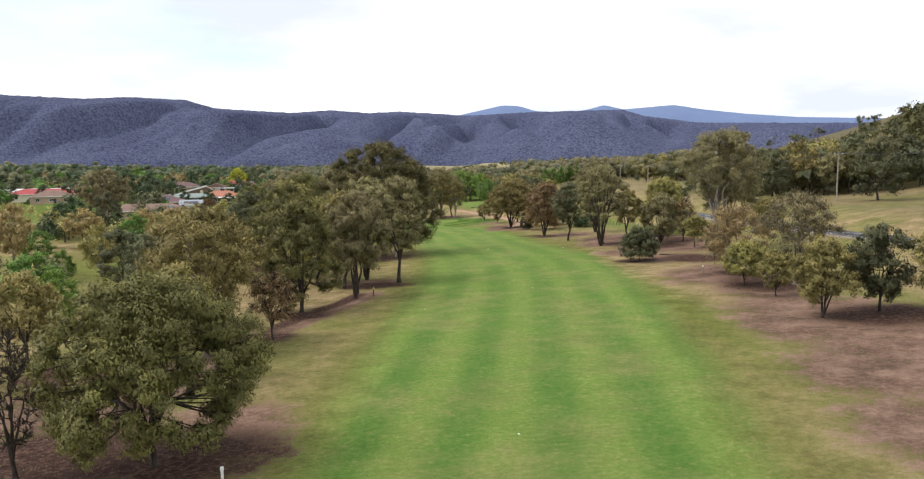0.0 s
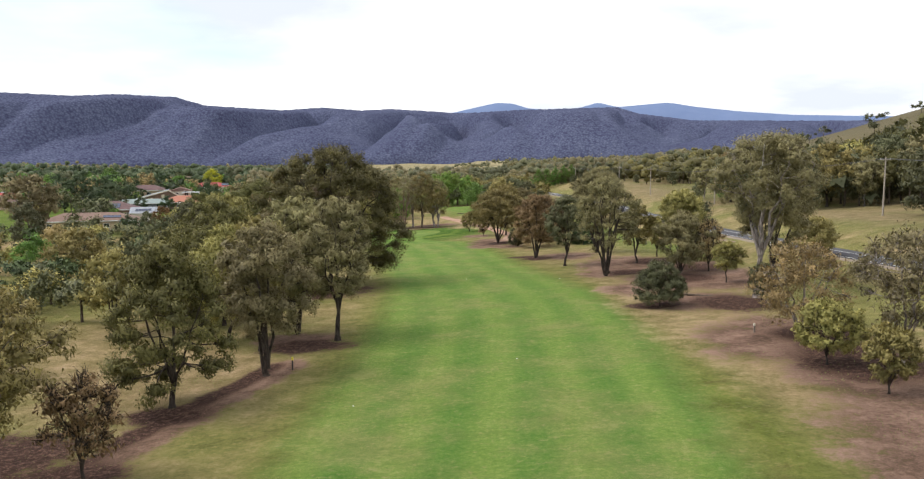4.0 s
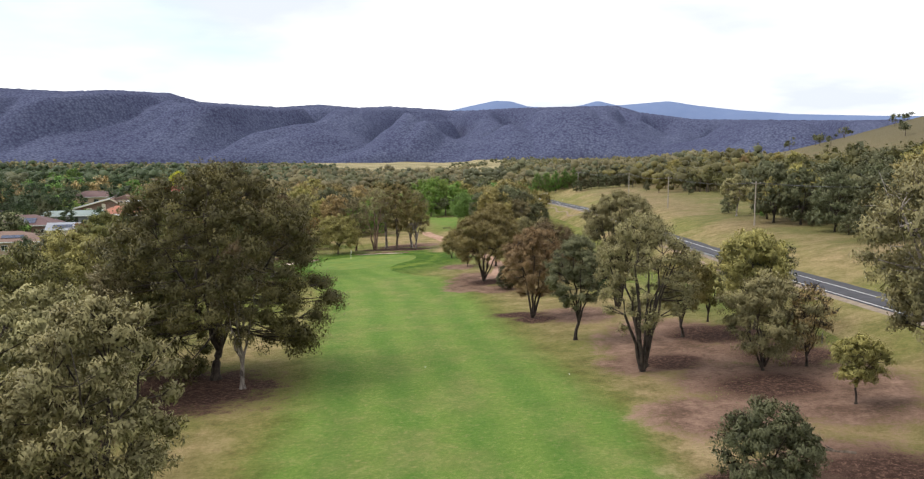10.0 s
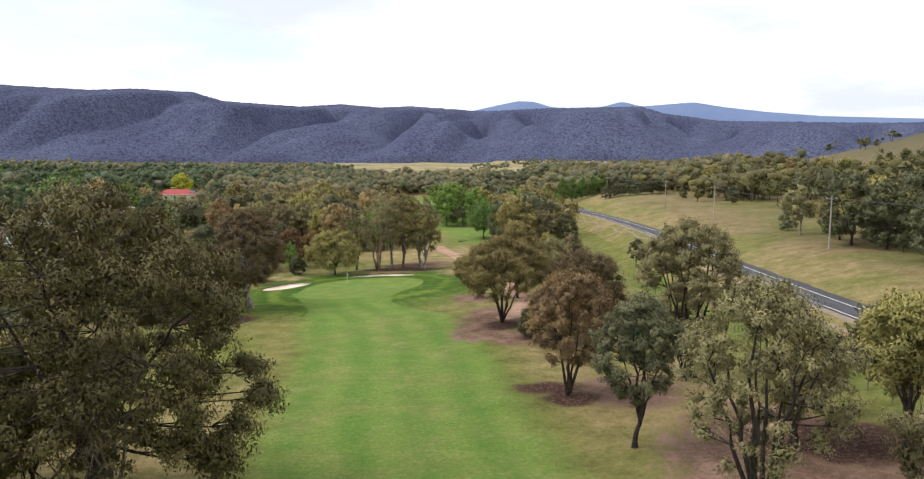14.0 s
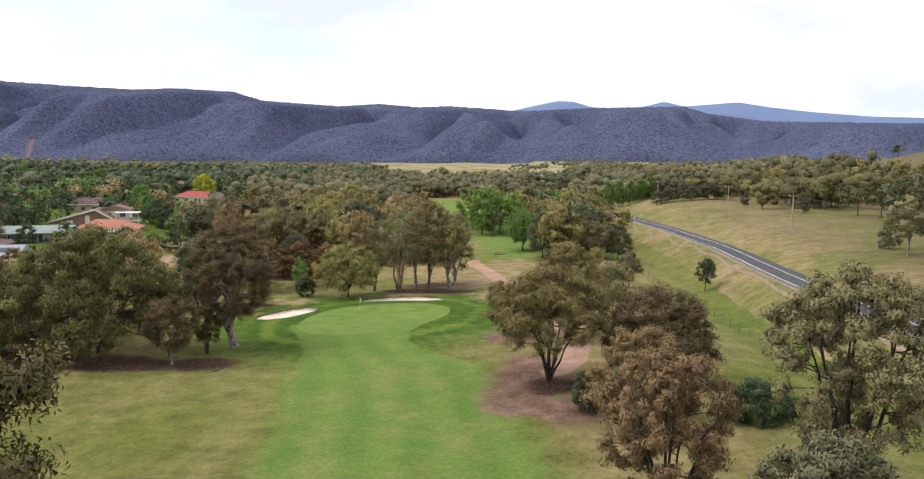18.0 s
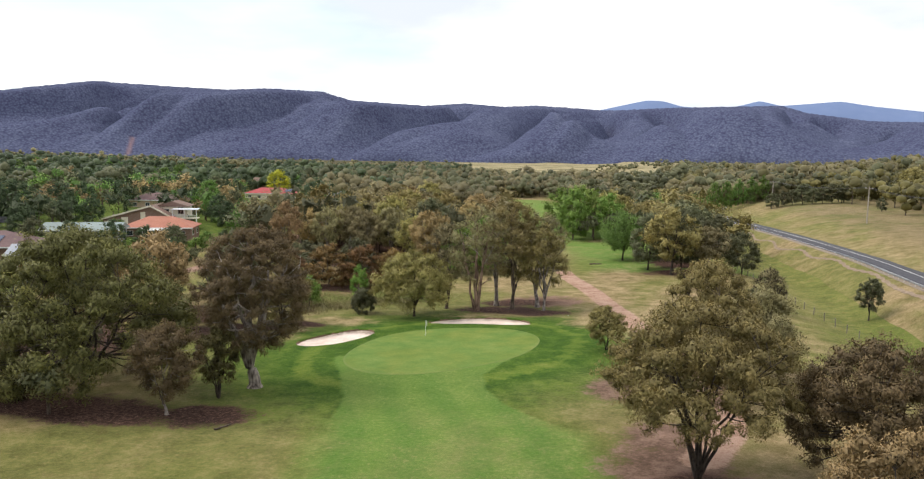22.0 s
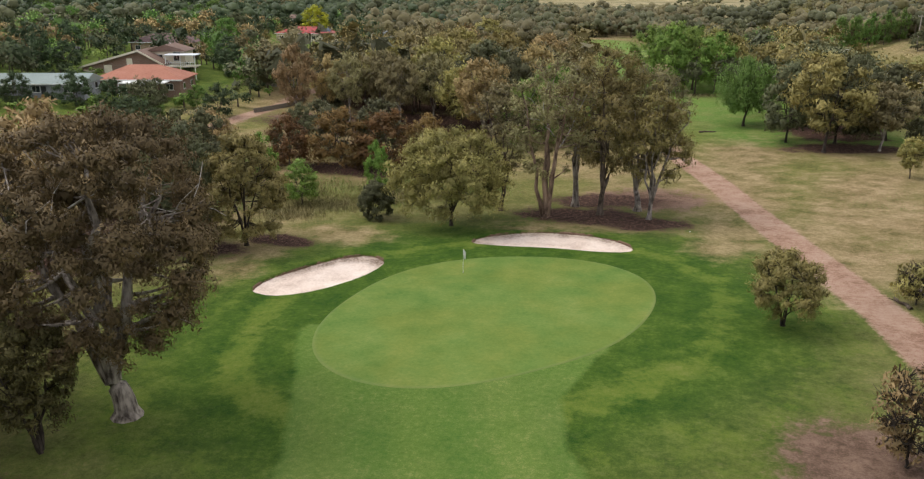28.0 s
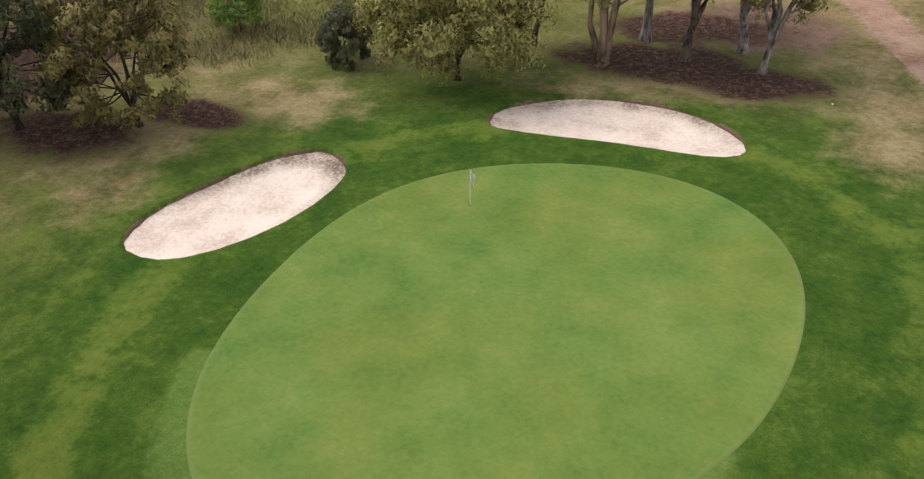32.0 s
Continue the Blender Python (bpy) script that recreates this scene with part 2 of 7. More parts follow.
def ground_material():
    m = Nodes("grass_ground", 0.95)
    m.bsdf.inputs["Specular IOR Level"].default_value = 0.08
    p = m.coords()
    n_big = m.noise(0.045, 5, 0.6, p)
    n_mid = m.noise(0.33, 7, 0.68, p)
    n_fine = m.noise(2.6, 6, 0.72, p)
    n_tuft = m.noise(11.0, 4, 0.75, p)
    grain = m.math("ADD", m.math("MULTIPLY", n_fine, 0.55), m.math("MULTIPLY", n_tuft, 0.45))
    mott = m.math("ADD", m.math("MULTIPLY", n_mid, 0.45), m.math("MULTIPLY", grain, 0.55))
    # rough: straw and olive grass with thin spots
    rough = m.ramp(mott, ((0.39, (0.142, 0.112, 0.046)), (0.5, (0.262, 0.200, 0.098)), (0.60, (0.405, 0.295, 0.180))))
    greener = m.ramp(mott, ((0.40, (0.074, 0.098, 0.020)), (0.52, (0.140, 0.160, 0.035)), (0.62, (0.225, 0.205, 0.066))))
    wet = m.ramp(n_big, ((0.42, (0, 0, 0)), (0.58, (1, 1, 1))))
    wet = m.math("MAXIMUM", m.math("MULTIPLY", wet, 0.7), m.attr("lush"))
    base = m.mix(wet, rough, greener)
    weeds = m.ramp(m.noise(0.5, 7, 0.76, p), ((0.52, (0, 0, 0)), (0.66, (1, 1, 1))))
    base = m.mix(m.math("MULTIPLY", weeds, 0.42), base, (0.105, 0.080, 0.030))
    deep = m.ramp(mott, ((0.40, (0.024, 0.070, 0.010)), (0.52, (0.063, 0.118, 0.016)), (0.61, (0.112, 0.168, 0.030))))
    base = m.mix(m.attr("collar"), base, deep)
    fresh = m.ramp(mott, ((0.40, (0.072, 0.138, 0.020)), (0.52, (0.150, 0.198, 0.034)), (0.62, (0.200, 0.225, 0.058))))
    patchy = m.math("ADD", m.attr("ring"), m.math("MULTIPLY", m.math("SUBTRACT", m.noise(0.34, 7, 0.74, p), 0.5), 3.0))
    patchy = m.math("MULTIPLY", m.ramp(patchy, ((0.35, (0, 0, 0)), (0.85, (1, 1, 1)))), m.attr("collar"))
    base = m.mix(m.math("MULTIPLY", patchy, 0.85), base, fresh)
    # fairway: mown turf with bands
    turf = m.math("ADD", m.math("MULTIPLY", n_mid, 0.2), m.math("MULTIPLY", grain, 0.8))
    fair_a = m.ramp(turf, ((0.40, (0.105, 0.178, 0.032)), (0.53, (0.168, 0.242, 0.052)), (0.63, (0.275, 0.302, 0.105))))
    fair_b = m.ramp(turf, ((0.40, (0.058, 0.134, 0.024)), (0.53, (0.090, 0.176, 0.032)), (0.63, (0.180, 0.230, 0.062))))
    fair = m.mix(m.attr("stripe"), fair_a, fair_b)
    worn = m.math("MULTIPLY", m.ramp(m.noise(0.13, 6, 0.68, p), ((0.45, (0, 0, 0)), (0.66, (1, 1, 1)))), 0.62)
    worn = m.math("MULTIPLY", worn, m.math("SUBTRACT", 1.0, m.math("MULTIPLY", m.attr("collar"), 0.75)))
    fair = m.mix(worn, fair, m.ramp(mott, ((0.407, (0.14, 0.165, 0.048)), (0.593, (0.27, 0.25, 0.10)))))
    edge = m.math("ADD", m.attr("fair"), m.math("MULTIPLY", m.math("SUBTRACT", n_mid, 0.5), 0.8))
    edge = m.ramp(edge, ((0.25, (0, 0, 0)), (0.75, (1, 1, 1))))
    col = m.mix(edge, base, fair)
    # thin straw spots in all turf
    spots = m.ramp(m.noise(1.7, 5, 0.7, p), ((0.56, (0, 0, 0)), (0.68, (1, 1, 1))))
    thin = m.math("MULTIPLY_ADD", m.attr("collar"), -0.3)
    thin.node.inputs[2].default_value = 0.36
    col = m.mix(m.math("MULTIPLY", spots, thin), col, (0.33, 0.27, 0.135))
    straw = m.ramp(mott, ((0.40, (0.135, 0.100, 0.045)), (0.5, (0.285, 0.208, 0.112)), (0.60, (0.440, 0.325, 0.200))))
    w = m.math("ADD", m.attr("straw"), m.math("MULTIPLY", m.math("SUBTRACT", n_mid, 0.5), 1.4))
    w = m.math("MULTIPLY", m.ramp(w, ((0.45, (0, 0, 0)), (0.95, (1, 1, 1)))), 0.75)
    col = m.mix(w, col, straw)
    # bare earth with leaf litter
    earth = m.ramp(mott, ((0.401, (0.076, 0.045, 0.034)), (0.5, (0.180, 0.110, 0.084)), (0.599, (0.30, 0.195, 0.15))))
    d = m.math("ADD", m.attr("dirt"), m.math("MULTIPLY", m.math("SUBTRACT", n_mid, 0.5), 1.3))
    d = m.math("ADD", d, m.math("MULTIPLY", m.math("SUBTRACT", n_fine, 0.5), 0.6))
    d = m.ramp(d, ((0.46, (0, 0, 0)), (0.70, (0.92, 0.92, 0.92))))
    col = m.mix(d, col, earth)
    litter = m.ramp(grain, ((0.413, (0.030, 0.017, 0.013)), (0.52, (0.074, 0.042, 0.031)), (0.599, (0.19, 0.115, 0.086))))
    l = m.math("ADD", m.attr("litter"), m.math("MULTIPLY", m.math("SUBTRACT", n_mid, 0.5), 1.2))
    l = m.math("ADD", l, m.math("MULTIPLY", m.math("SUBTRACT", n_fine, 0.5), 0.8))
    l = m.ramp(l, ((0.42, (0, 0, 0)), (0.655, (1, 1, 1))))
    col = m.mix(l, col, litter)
    # beaten track
    track = m.ramp(mott, ((0.401, (0.225, 0.128, 0.086)), (0.5, (0.375, 0.240, 0.175)), (0.599, (0.46, 0.325, 0.250))))
    t = m.math("ADD", m.attr("track"), m.math("MULTIPLY", m.math("SUBTRACT", n_fine, 0.5), 0.5))
    t = m.ramp(t, ((0.4, (0, 0, 0)), (0.574, (1, 1, 1))))
    col = m.mix(t, col, track)
    # far paddocks
    field = m.ramp(m.noise(0.006, 4, 0.5, p), ((0.4, (0.070, 0.063, 0.033)), (0.56, (0.114, 0.097, 0.056))))
    col = m.mix(m.attr("field"), col, field)
    hay = m.ramp(m.noise(0.011, 5, 0.6, p), ((0.4, (0.17, 0.15, 0.075)), (0.58, (0.33, 0.28, 0.16))))
    col = m.mix(m.attr("hay"), col, hay)
    m.colour(col)
    m.bump(m.math("ADD", n_fine, m.math("MULTIPLY", n_tuft, 0.6)), 0.8, 0.22)
    return m.mat


M_GROUND = ground_material()

# ---- large structure: ground, hills, mountains ----
def soft(v, k):
    return 0.5 * (v + np.sqrt(v * v + k * k))


def ground_z(x, y):
    """The lie of the land."""
    x, y = np.asarray(x, float), np.asarray(y, float)
    ye = 290 - soft(290 - y, 25)
    z = 4.9 - 0.0265 * (np.where(y < 0, 0.5 * y, ye) - 100)
    z = z - 0.004 * soft(np.minimum(y, 1500) - 290, 60)
    xl = soft(x + 25, 12) - 25
    z = z + 0.06 * (70 - soft(70 - xl, 20))
    z = z + 0.036 * soft(-(x + 48), 20) * np.clip((y - 20) / 120, 0, 1) * np.clip((160 + x) / 60 + 1, 0, 1)
    z = z + 5.0 / (1 + np.exp(-np.clip((x - 68.8) / 5.0, -40, 40)))
    z = z - 2.6 * np.exp(-((x - 46) / 9) ** 2) / (1 + np.exp(-np.clip((y - 205) / 12, -40, 40))) / (1 + np.exp(np.clip((y - 420) / 30, -40, 40)))
    z = z + 0.03 * soft(-(x + 90), 30) * np.clip((y - 230) / 150, 0, 1) * np.clip((1500 - y) / 700, 0, 1)
    z = z + 3.0 * np.exp(-((x + 135) / 45) ** 2 - ((y - 350) / 75) ** 2)
    return z + hill_z(x, y)


def hill_z(x, y):
    """The grassy hill beyond the road."""
    h = 66 * np.exp(-((x - 430) / 170) ** 2 - ((y - 530) / 290) ** 2)
    h = h * np.clip((x - 85) / 120, 0, 1)
    return h + 25 * np.exp(-((x - 200) / 75) ** 2 - ((y - 248) / 85) ** 2) * np.clip((x - 88) / 80, 0, 1)


def gz(x, y):
    return float(ground_z(x, y))


def mesh_np(name, verts, faces, smooth=False):
    """A mesh from numpy arrays of vertices and faces with one count of corners."""
    verts, faces = np.asarray(verts, np.float32), np.asarray(faces, np.int32)
    me = bpy.data.meshes.new(name)
    me.vertices.add(len(verts))
    me.vertices.foreach_set("co", verts.ravel())
    k = faces.shape[1]
    me.loops.add(faces.size)
    me.loops.foreach_set("vertex_index", faces.ravel())
    me.polygons.add(len(faces))
    me.polygons.foreach_set("loop_start", np.arange(len(faces), dtype=np.int32) * k)
    me.update(calc_edges=True)
    if smooth:
        me.polygons.foreach_set("use_smooth", np.ones(len(faces), bool))
    return me


def grid_faces(nx, ny):
    i = np.arange(nx - 1)[None, :] + nx * np.arange(ny - 1)[:, None]
    return np.stack([i, i + 1, i + 1 + nx, i + nx], -1).reshape(-1, 4)


def attribute(me, name, values):
    a = me.attributes.new(name, "FLOAT", "POINT")
    a.data.foreach_set("value", np.asarray(values, np.float32).ravel())


def steps(*spans):
    """Coordinates from spans of (start, end, step)."""
    out = [np.arange(a, b, s) for a, b, s in spans]
    return np.concatenate(out + [[spans[-1][1]]])


GREEN_C = (-13.3, 257.2)
GREEN_R = (11.4, 13.5, 14.5, 13.65, 12.9, 12.1, 11.9, 13.4, 14.7, 13.1, 10.9, 10.6)


def green_radius(a):
    """Radius of the putting green at the angle a (radians)."""
    a = np.degrees(np.asarray(a)) % 360
    ks, out = np.array(GREEN_R), 0
    c = np.fft.rfft(ks) / 12
    for k in range(6):
        out = out + (1 if k == 0 else 2) * (c[k].real * np.cos(np.radians(a) * k) - c[k].imag * np.sin(np.radians(a) * k))
    return out


def from_green(x, y):
    """Metres outside the green's edge."""
    dx, dy = x - GREEN_C[0], y - GREEN_C[1]
    return np.hypot(dx, dy) - green_radius(np.arctan2(dy, dx))


def fairway_edges(y):
    left = np.interp(y, (-60, 55, 98, 124, 150, 180, 200, 216, 235, 242, 250), (-8, -8, -6.5, -5.6, -6.6, -10.5, -12.8, -16.5, -19.6, -22.4, -26))
    right = np.interp(y, (-60, 20, 35, 54, 87, 108, 134, 150, 171, 200, 212, 225, 234, 239, 244, 250, 255), (11, 12, 13.8, 17.5, 21.2, 23, 22, 18.5, 14.5, 10.8, 8.6, 5, -2.6, -5.2, -6.3, -4.8, -2.6))
    return left, right


def from_line(x, y, pts):
    """Metres from a polyline."""
    best = np.full(np.shape(x), 1e9)
    for (ax, ay), (bx, by) in zip(pts, pts[1:]):
        ux, uy = bx - ax, by - ay
        s = np.clip(((x - ax) * ux + (y - ay) * uy) / (ux * ux + uy * uy), 0, 1)
        best = np.minimum(best, np.hypot(x - ax - s * ux, y - ay - s * uy))
    return best


TRACK = ((-1.5, 332), (0.5, 323), (5.2, 306), (9.3, 286.5), (12.6, 272), (15.0, 261), (16.6, 248), (18.5, 236), (17, 226), (14.5, 220))
TRACK_HOUSES = ((-84, 382), (-81.5, 364), (-79, 343), (-78.3, 331), (-78.6, 316), (-81, 303), (-87, 285))
ROAD = ((74, -80), (66.5, 60), (62.5, 140), (61.5, 200), (62.4, 270), (63.6, 330), (60.6, 390), (53.8, 465), (44.6, 520), (30, 575), (8, 640))
def turf_rings(d):
    """The lighter mown ring and the watered collar at a distance from the green's edge."""
    return 0.12 + 0.72 * np.exp(-((d - 5.2) / 1.5) ** 2) + 0.42 * np.clip((d - 7) / 6, 0, 1), np.exp(-(np.maximum(d - 5.5, 0) / 12.0) ** 2)


BUNKERS = (((-30.0, 262.9), 6.6, 3.35, 64, -0.5), ((-11.6, 276.5), 7.9, 3.35, -4, 1.7))   # centre, half length, half width, turn, bend


def bunker_local(x, y, b):
    (cx, cy), a, w, turn, bend = b
    c, s = math.cos(radians(turn)), math.sin(radians(turn))
    u, v = (x - cx) * c + (y - cy) * s, -(x - cx) * s + (y - cy) * c
    v = v - bend * (1 - (u / a) ** 2) + bend * 0.5
    return u / a, v / w


def bunker_r(x, y, b):
    u, v = bunker_local(x, y, b)
    return (np.abs(u) ** 2.3 + np.abs(v) ** 2.3) ** (1 / 2.3)


def blobs(x, y, rows):
    out = np.zeros(np.shape(x))
    for cx, cy, rx, ry in rows:
        out = np.maximum(out, np.exp(-(((x - cx) / rx) ** 2 + ((y - cy) / ry) ** 2)))
    return out


DIRT = ((34, 142, 8, 9), (43, 140, 8, 9), (28, 133, 6, 7), (33, 153, 8, 8), (31, 163, 6, 8), (28, 66, 5, 9), (31, 100, 6, 9), (40, 135, 9, 9), (41, 152, 9, 9), (33, 135, 6, 8), (34, 85, 7, 12), (34, 62, 9, 10), (27, 50, 7, 8), (25, 38, 6, 9), (35, 104, 6, 8), (12, 218, 6.5, 9), (10, 212, 5, 7), (10, 208, 5, 6), (15, 205, 5, 6), (33, 165, 9, 9), (-15, 45, 6, 9), (-27, 55, 9, 14), (-14, 112, 6, 4),
        (32, 97, 8, 9), (33, 72, 10, 12), (33, 55, 10, 10), (34, 120, 8, 9), (31, 158, 9, 10), (38, 143, 8, 9), (27, 150, 6, 6),
        (25, 178, 7, 8), (9, 240, 5, 6), (12, 225, 5, 6), (-65, 340, 14, 10), (-50, 345, 16, 10), (-3, 296, 9, 7))
# first pool: leaf litter plus painted deep shade under the big eucalypt
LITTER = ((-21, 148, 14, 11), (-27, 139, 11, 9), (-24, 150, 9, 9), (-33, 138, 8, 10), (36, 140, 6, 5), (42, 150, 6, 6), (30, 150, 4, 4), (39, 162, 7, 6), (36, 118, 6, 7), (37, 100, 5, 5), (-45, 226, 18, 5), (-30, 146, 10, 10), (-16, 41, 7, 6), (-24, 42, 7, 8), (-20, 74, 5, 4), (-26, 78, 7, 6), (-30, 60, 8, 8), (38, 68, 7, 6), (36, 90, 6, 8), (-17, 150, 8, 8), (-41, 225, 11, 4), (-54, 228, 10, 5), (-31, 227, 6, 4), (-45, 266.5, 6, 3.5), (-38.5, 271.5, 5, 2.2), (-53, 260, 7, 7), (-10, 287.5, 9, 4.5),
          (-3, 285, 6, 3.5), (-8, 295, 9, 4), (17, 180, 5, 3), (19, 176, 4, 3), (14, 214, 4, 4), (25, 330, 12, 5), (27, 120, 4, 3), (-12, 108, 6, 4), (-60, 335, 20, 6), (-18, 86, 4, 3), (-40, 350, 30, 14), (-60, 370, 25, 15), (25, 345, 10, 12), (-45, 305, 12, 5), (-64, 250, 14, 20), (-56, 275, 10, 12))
STRAW = ((-7, 283.5, 14, 3.5), (-15, 281.5, 5, 1.6), (-34, 275, 8, 5), (4, 277, 4, 6), (14, 277, 8, 16), (-38, 262, 3, 5), (20, 290, 10, 16), (10, 325, 8, 18), (8, 305, 9, 26), (22, 300, 10, 20), (6, 282, 6, 10), (-40, 268, 6, 8), (28, 235, 8, 20), (30, 80, 6, 60), (26, 120, 5, 40))
DIRT_LINE = ((-20, 40), (-22.5, 57), (-20.5, 70), (-17.5, 82), (-14.5, 93), (-12.5, 100))
LUSHES = ((-25, 200, 14, 30), (-36, 190, 14, 34), (8, 190, 6, 30), (22, 80, 4, 50), (52, 240, 8, 60), (-30, 245, 8, 14), (5, 258, 7, 10), (-22, 279, 9, 3), (-36, 250, 6, 12), (-26, 228, 5, 4), (40, 222, 7, 10), (-38, 290, 14, 6), (4, 345, 8, 25),
          (46, 260, 7, 30), (0, 275, 4, 5), (-65, 130, 20, 40))

gx = steps((-4900, -1200, 370), (-1200, -400, 80), (-400, -120, 14), (-120, -62, 2.9), (-62, 30, 0.6), (30, 76, 1.0), (76, 130, 3), (130, 700, 19), (700, 1500, 80), (1500, 4900, 340))
gy = steps((-400, -30, 25), (-30, 20, 3), (20, 225, 1.15), (225, 300, 0.5), (300, 345, 1.0), (345, 520, 3.5), (520, 1000, 16), (1000, 4900, 150))
GX, GY = np.meshgrid(gx, gy)
GZ = ground_z(GX, GY)
near = (GX > -130) & (GX < 130) & (GY < 520)
bumps = np.zeros_like(GX)
ii, jj = np.nonzero(near)
bumps[ii, jj] = [0.16 * noise.noise((a * 0.11, b * 0.11, 0)) + 0.05 * noise.noise((a * 0.4, b * 0.4, 5)) for a, b in zip(GX[ii, jj], GY[ii, jj])]
gd = from_green(GX, GY)
turf = np.clip((gd - 0.5) / 4, 0, 1)
for b in BUNKERS:
    turf = turf * np.clip((bunker_r(GX, GY, b) - 1.35) / 0.6, 0, 1)
GZ = GZ + bumps * turf
GZ = GZ + 0.35 * np.exp(-(np.maximum(gd, 0) / 7) ** 2) - 0.02 * (gd < 0.5)
for b in BUNKERS:
    r = bunker_r(GX, GY, b)
    GZ = GZ - 0.95 * np.clip((1.07 - r) / 0.13, 0, 1)
el, er = fairway_edges(GY)
mid = 0.5 * (el + er)
fair = np.clip(0.5 + np.minimum(GX - el, er - GX) / np.where(GY > 228, 0.9, 7.0), 0, 1) * (GY < 252)
stripe = 0.5 + 0.5 * np.tanh(1.8 * np.sin((GX - mid - 0.6 + 0.35 * np.sin(GY / 23)) * 2 * np.pi / 5.6))
stripe = 0.5 + (stripe - 0.5) * np.interp(GY, (0, 60, 130, 250), (0.95, 0.85, 0.5, 0.4)) * np.clip((250 - GY) / 12, 0, 1)
ring, collar = turf_rings(gd)
road_d = from_line(GX, GY, ROAD)
lush = np.maximum(blobs(GX, GY, LUSHES), 0.9 * np.exp(-((GX - 50) / 15) ** 2) * (GY > 150))
lush = np.maximum(lush, np.exp(-(((GX - 37) / 7) ** 2 + ((GY - 216) / 10) ** 2) ** 2))
lush = np.maximum(lush, np.clip(1.2 - from_line(GX, GY, ((39, 277), (43, 258), (46, 241))) / 1.6, 0, 1))
fair2 = np.exp(-((GX + 22 - (GY - 540) * -0.22) / 17) ** 2) * (GY > 330) * (GY < 640)
beside = np.maximum(np.maximum(el - GX, GX - er), 0)
lush = np.maximum(lush, 0.85 * np.exp(-(beside / 5.5) ** 2) * (GY < 240))
fair = np.maximum(fair, np.clip(1.3 * fair2, 0, 1))
lush = np.maximum(lush, fair2)
lush = np.maximum(lush, 0.9 * np.clip((-88 - GX) / 10, 0, 1) * np.clip((GY - 225) / 20, 0, 1))
collar = np.maximum(collar, 0.6 * np.clip((-88 - GX) / 10, 0, 1) * np.clip((GY - 225) / 20, 0, 1) * (GY < 800))
collar = np.maximum(collar, 0.32 * np.exp(-((GX - 47) / 9) ** 2) * np.clip((GY - 165) / 20, 0, 1) * np.clip((300 - GY) / 30, 0, 1))
field = np.clip((GY - 640) / 120, 0, 1)
field = np.maximum(field, np.clip((GX - 70) / 10, 0, 1) * np.clip((GX - 40) / 250, 0.35, 1))
ground_me = mesh_np("ground", np.stack([GX, GY, GZ], -1).reshape(-1, 3), grid_faces(len(gx), len(gy)), True)
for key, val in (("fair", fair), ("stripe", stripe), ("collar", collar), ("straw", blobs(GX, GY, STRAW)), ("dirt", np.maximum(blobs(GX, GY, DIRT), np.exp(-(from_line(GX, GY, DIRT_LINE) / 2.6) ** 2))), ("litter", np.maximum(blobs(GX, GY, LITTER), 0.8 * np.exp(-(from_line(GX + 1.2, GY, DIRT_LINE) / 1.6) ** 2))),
                 ("ring", ring), ("lush", lush), ("field", field), ("hay", np.clip((GY - 860) / 120, 0, 1) * np.clip(((GX - 4) / np.maximum(GY - 173, 1) + 0.22) / 0.04, 0, 1)),
                 ("track", np.maximum(0 * GX, np.maximum(np.clip(1.25 - from_line(GX, GY, TRACK) / 2.35, 0, 1), np.clip(1.25 - from_line(GX, GY, TRACK_HOUSES) / 2.2, 0, 1))))):
    attribute(ground_me, key, val)
ground_me.materials.append(M_GROUND)
ground = tagged(new("ground", ground_me), "mown fairway with straw-coloured rough, bare earth and mulch", "ground", kind="structure")

# putting green
gr, ga = np.r_[np.linspace(0, 0.95, 33), 0.96, 0.968, 0.975, 0.981, 0.987, 0.993, 1.0], np.linspace(0, 2 * np.pi, 180, endpoint=False)
A, Rr = np.meshgrid(ga, gr)
rad = green_radius(A) * Rr
PX, PY = GREEN_C[0] + rad * np.cos(A), GREEN_C[1] + rad * np.sin(A)
PZ = ground_z(PX, PY) + 0.35 + 0.03 - 0.05 * (Rr > 0.995)
i = np.arange(180)[None, :] + 180 * np.arange(39)[:, None]
j = (np.arange(180)[None, :] + 1) % 180 + 180 * np.arange(39)[:, None]
mg = Nodes("green_turf", 0.9)
mg.bsdf.inputs["Specular IOR Level"].default_value = 0.1
gp = mg.coords()
gf = mg.math("ADD", mg.math("MULTIPLY", mg.noise(0.35, 5, 0.6, gp), 0.6), mg.math("MULTIPLY", mg.noise(4.0, 4, 0.7, gp), 0.4))
warm = mg.ramp(mg.noise(0.16, 4, 0.6, gp), ((0.42, (0, 0, 0)), (0.62, (1, 1, 1))))
turf_a = mg.ramp(gf, ((0.36, (0.078, 0.148, 0.030)), (0.52, (0.122, 0.186, 0.042)), (0.68, (0.172, 0.220, 0.060))))
turf_b = mg.ramp(gf, ((0.36, (0.112, 0.156, 0.030)), (0.52, (0.152, 0.190, 0.040)), (0.68, (0.205, 0.220, 0.058))))
turf_c = mg.mix(mg.math("MULTIPLY", warm, 0.75), turf_a, turf_b)
mg.colour(mg.mix(mg.math("MULTIPLY", mg.attr("edge"), 0.28), turf_c, (0.21, 0.235, 0.11)))
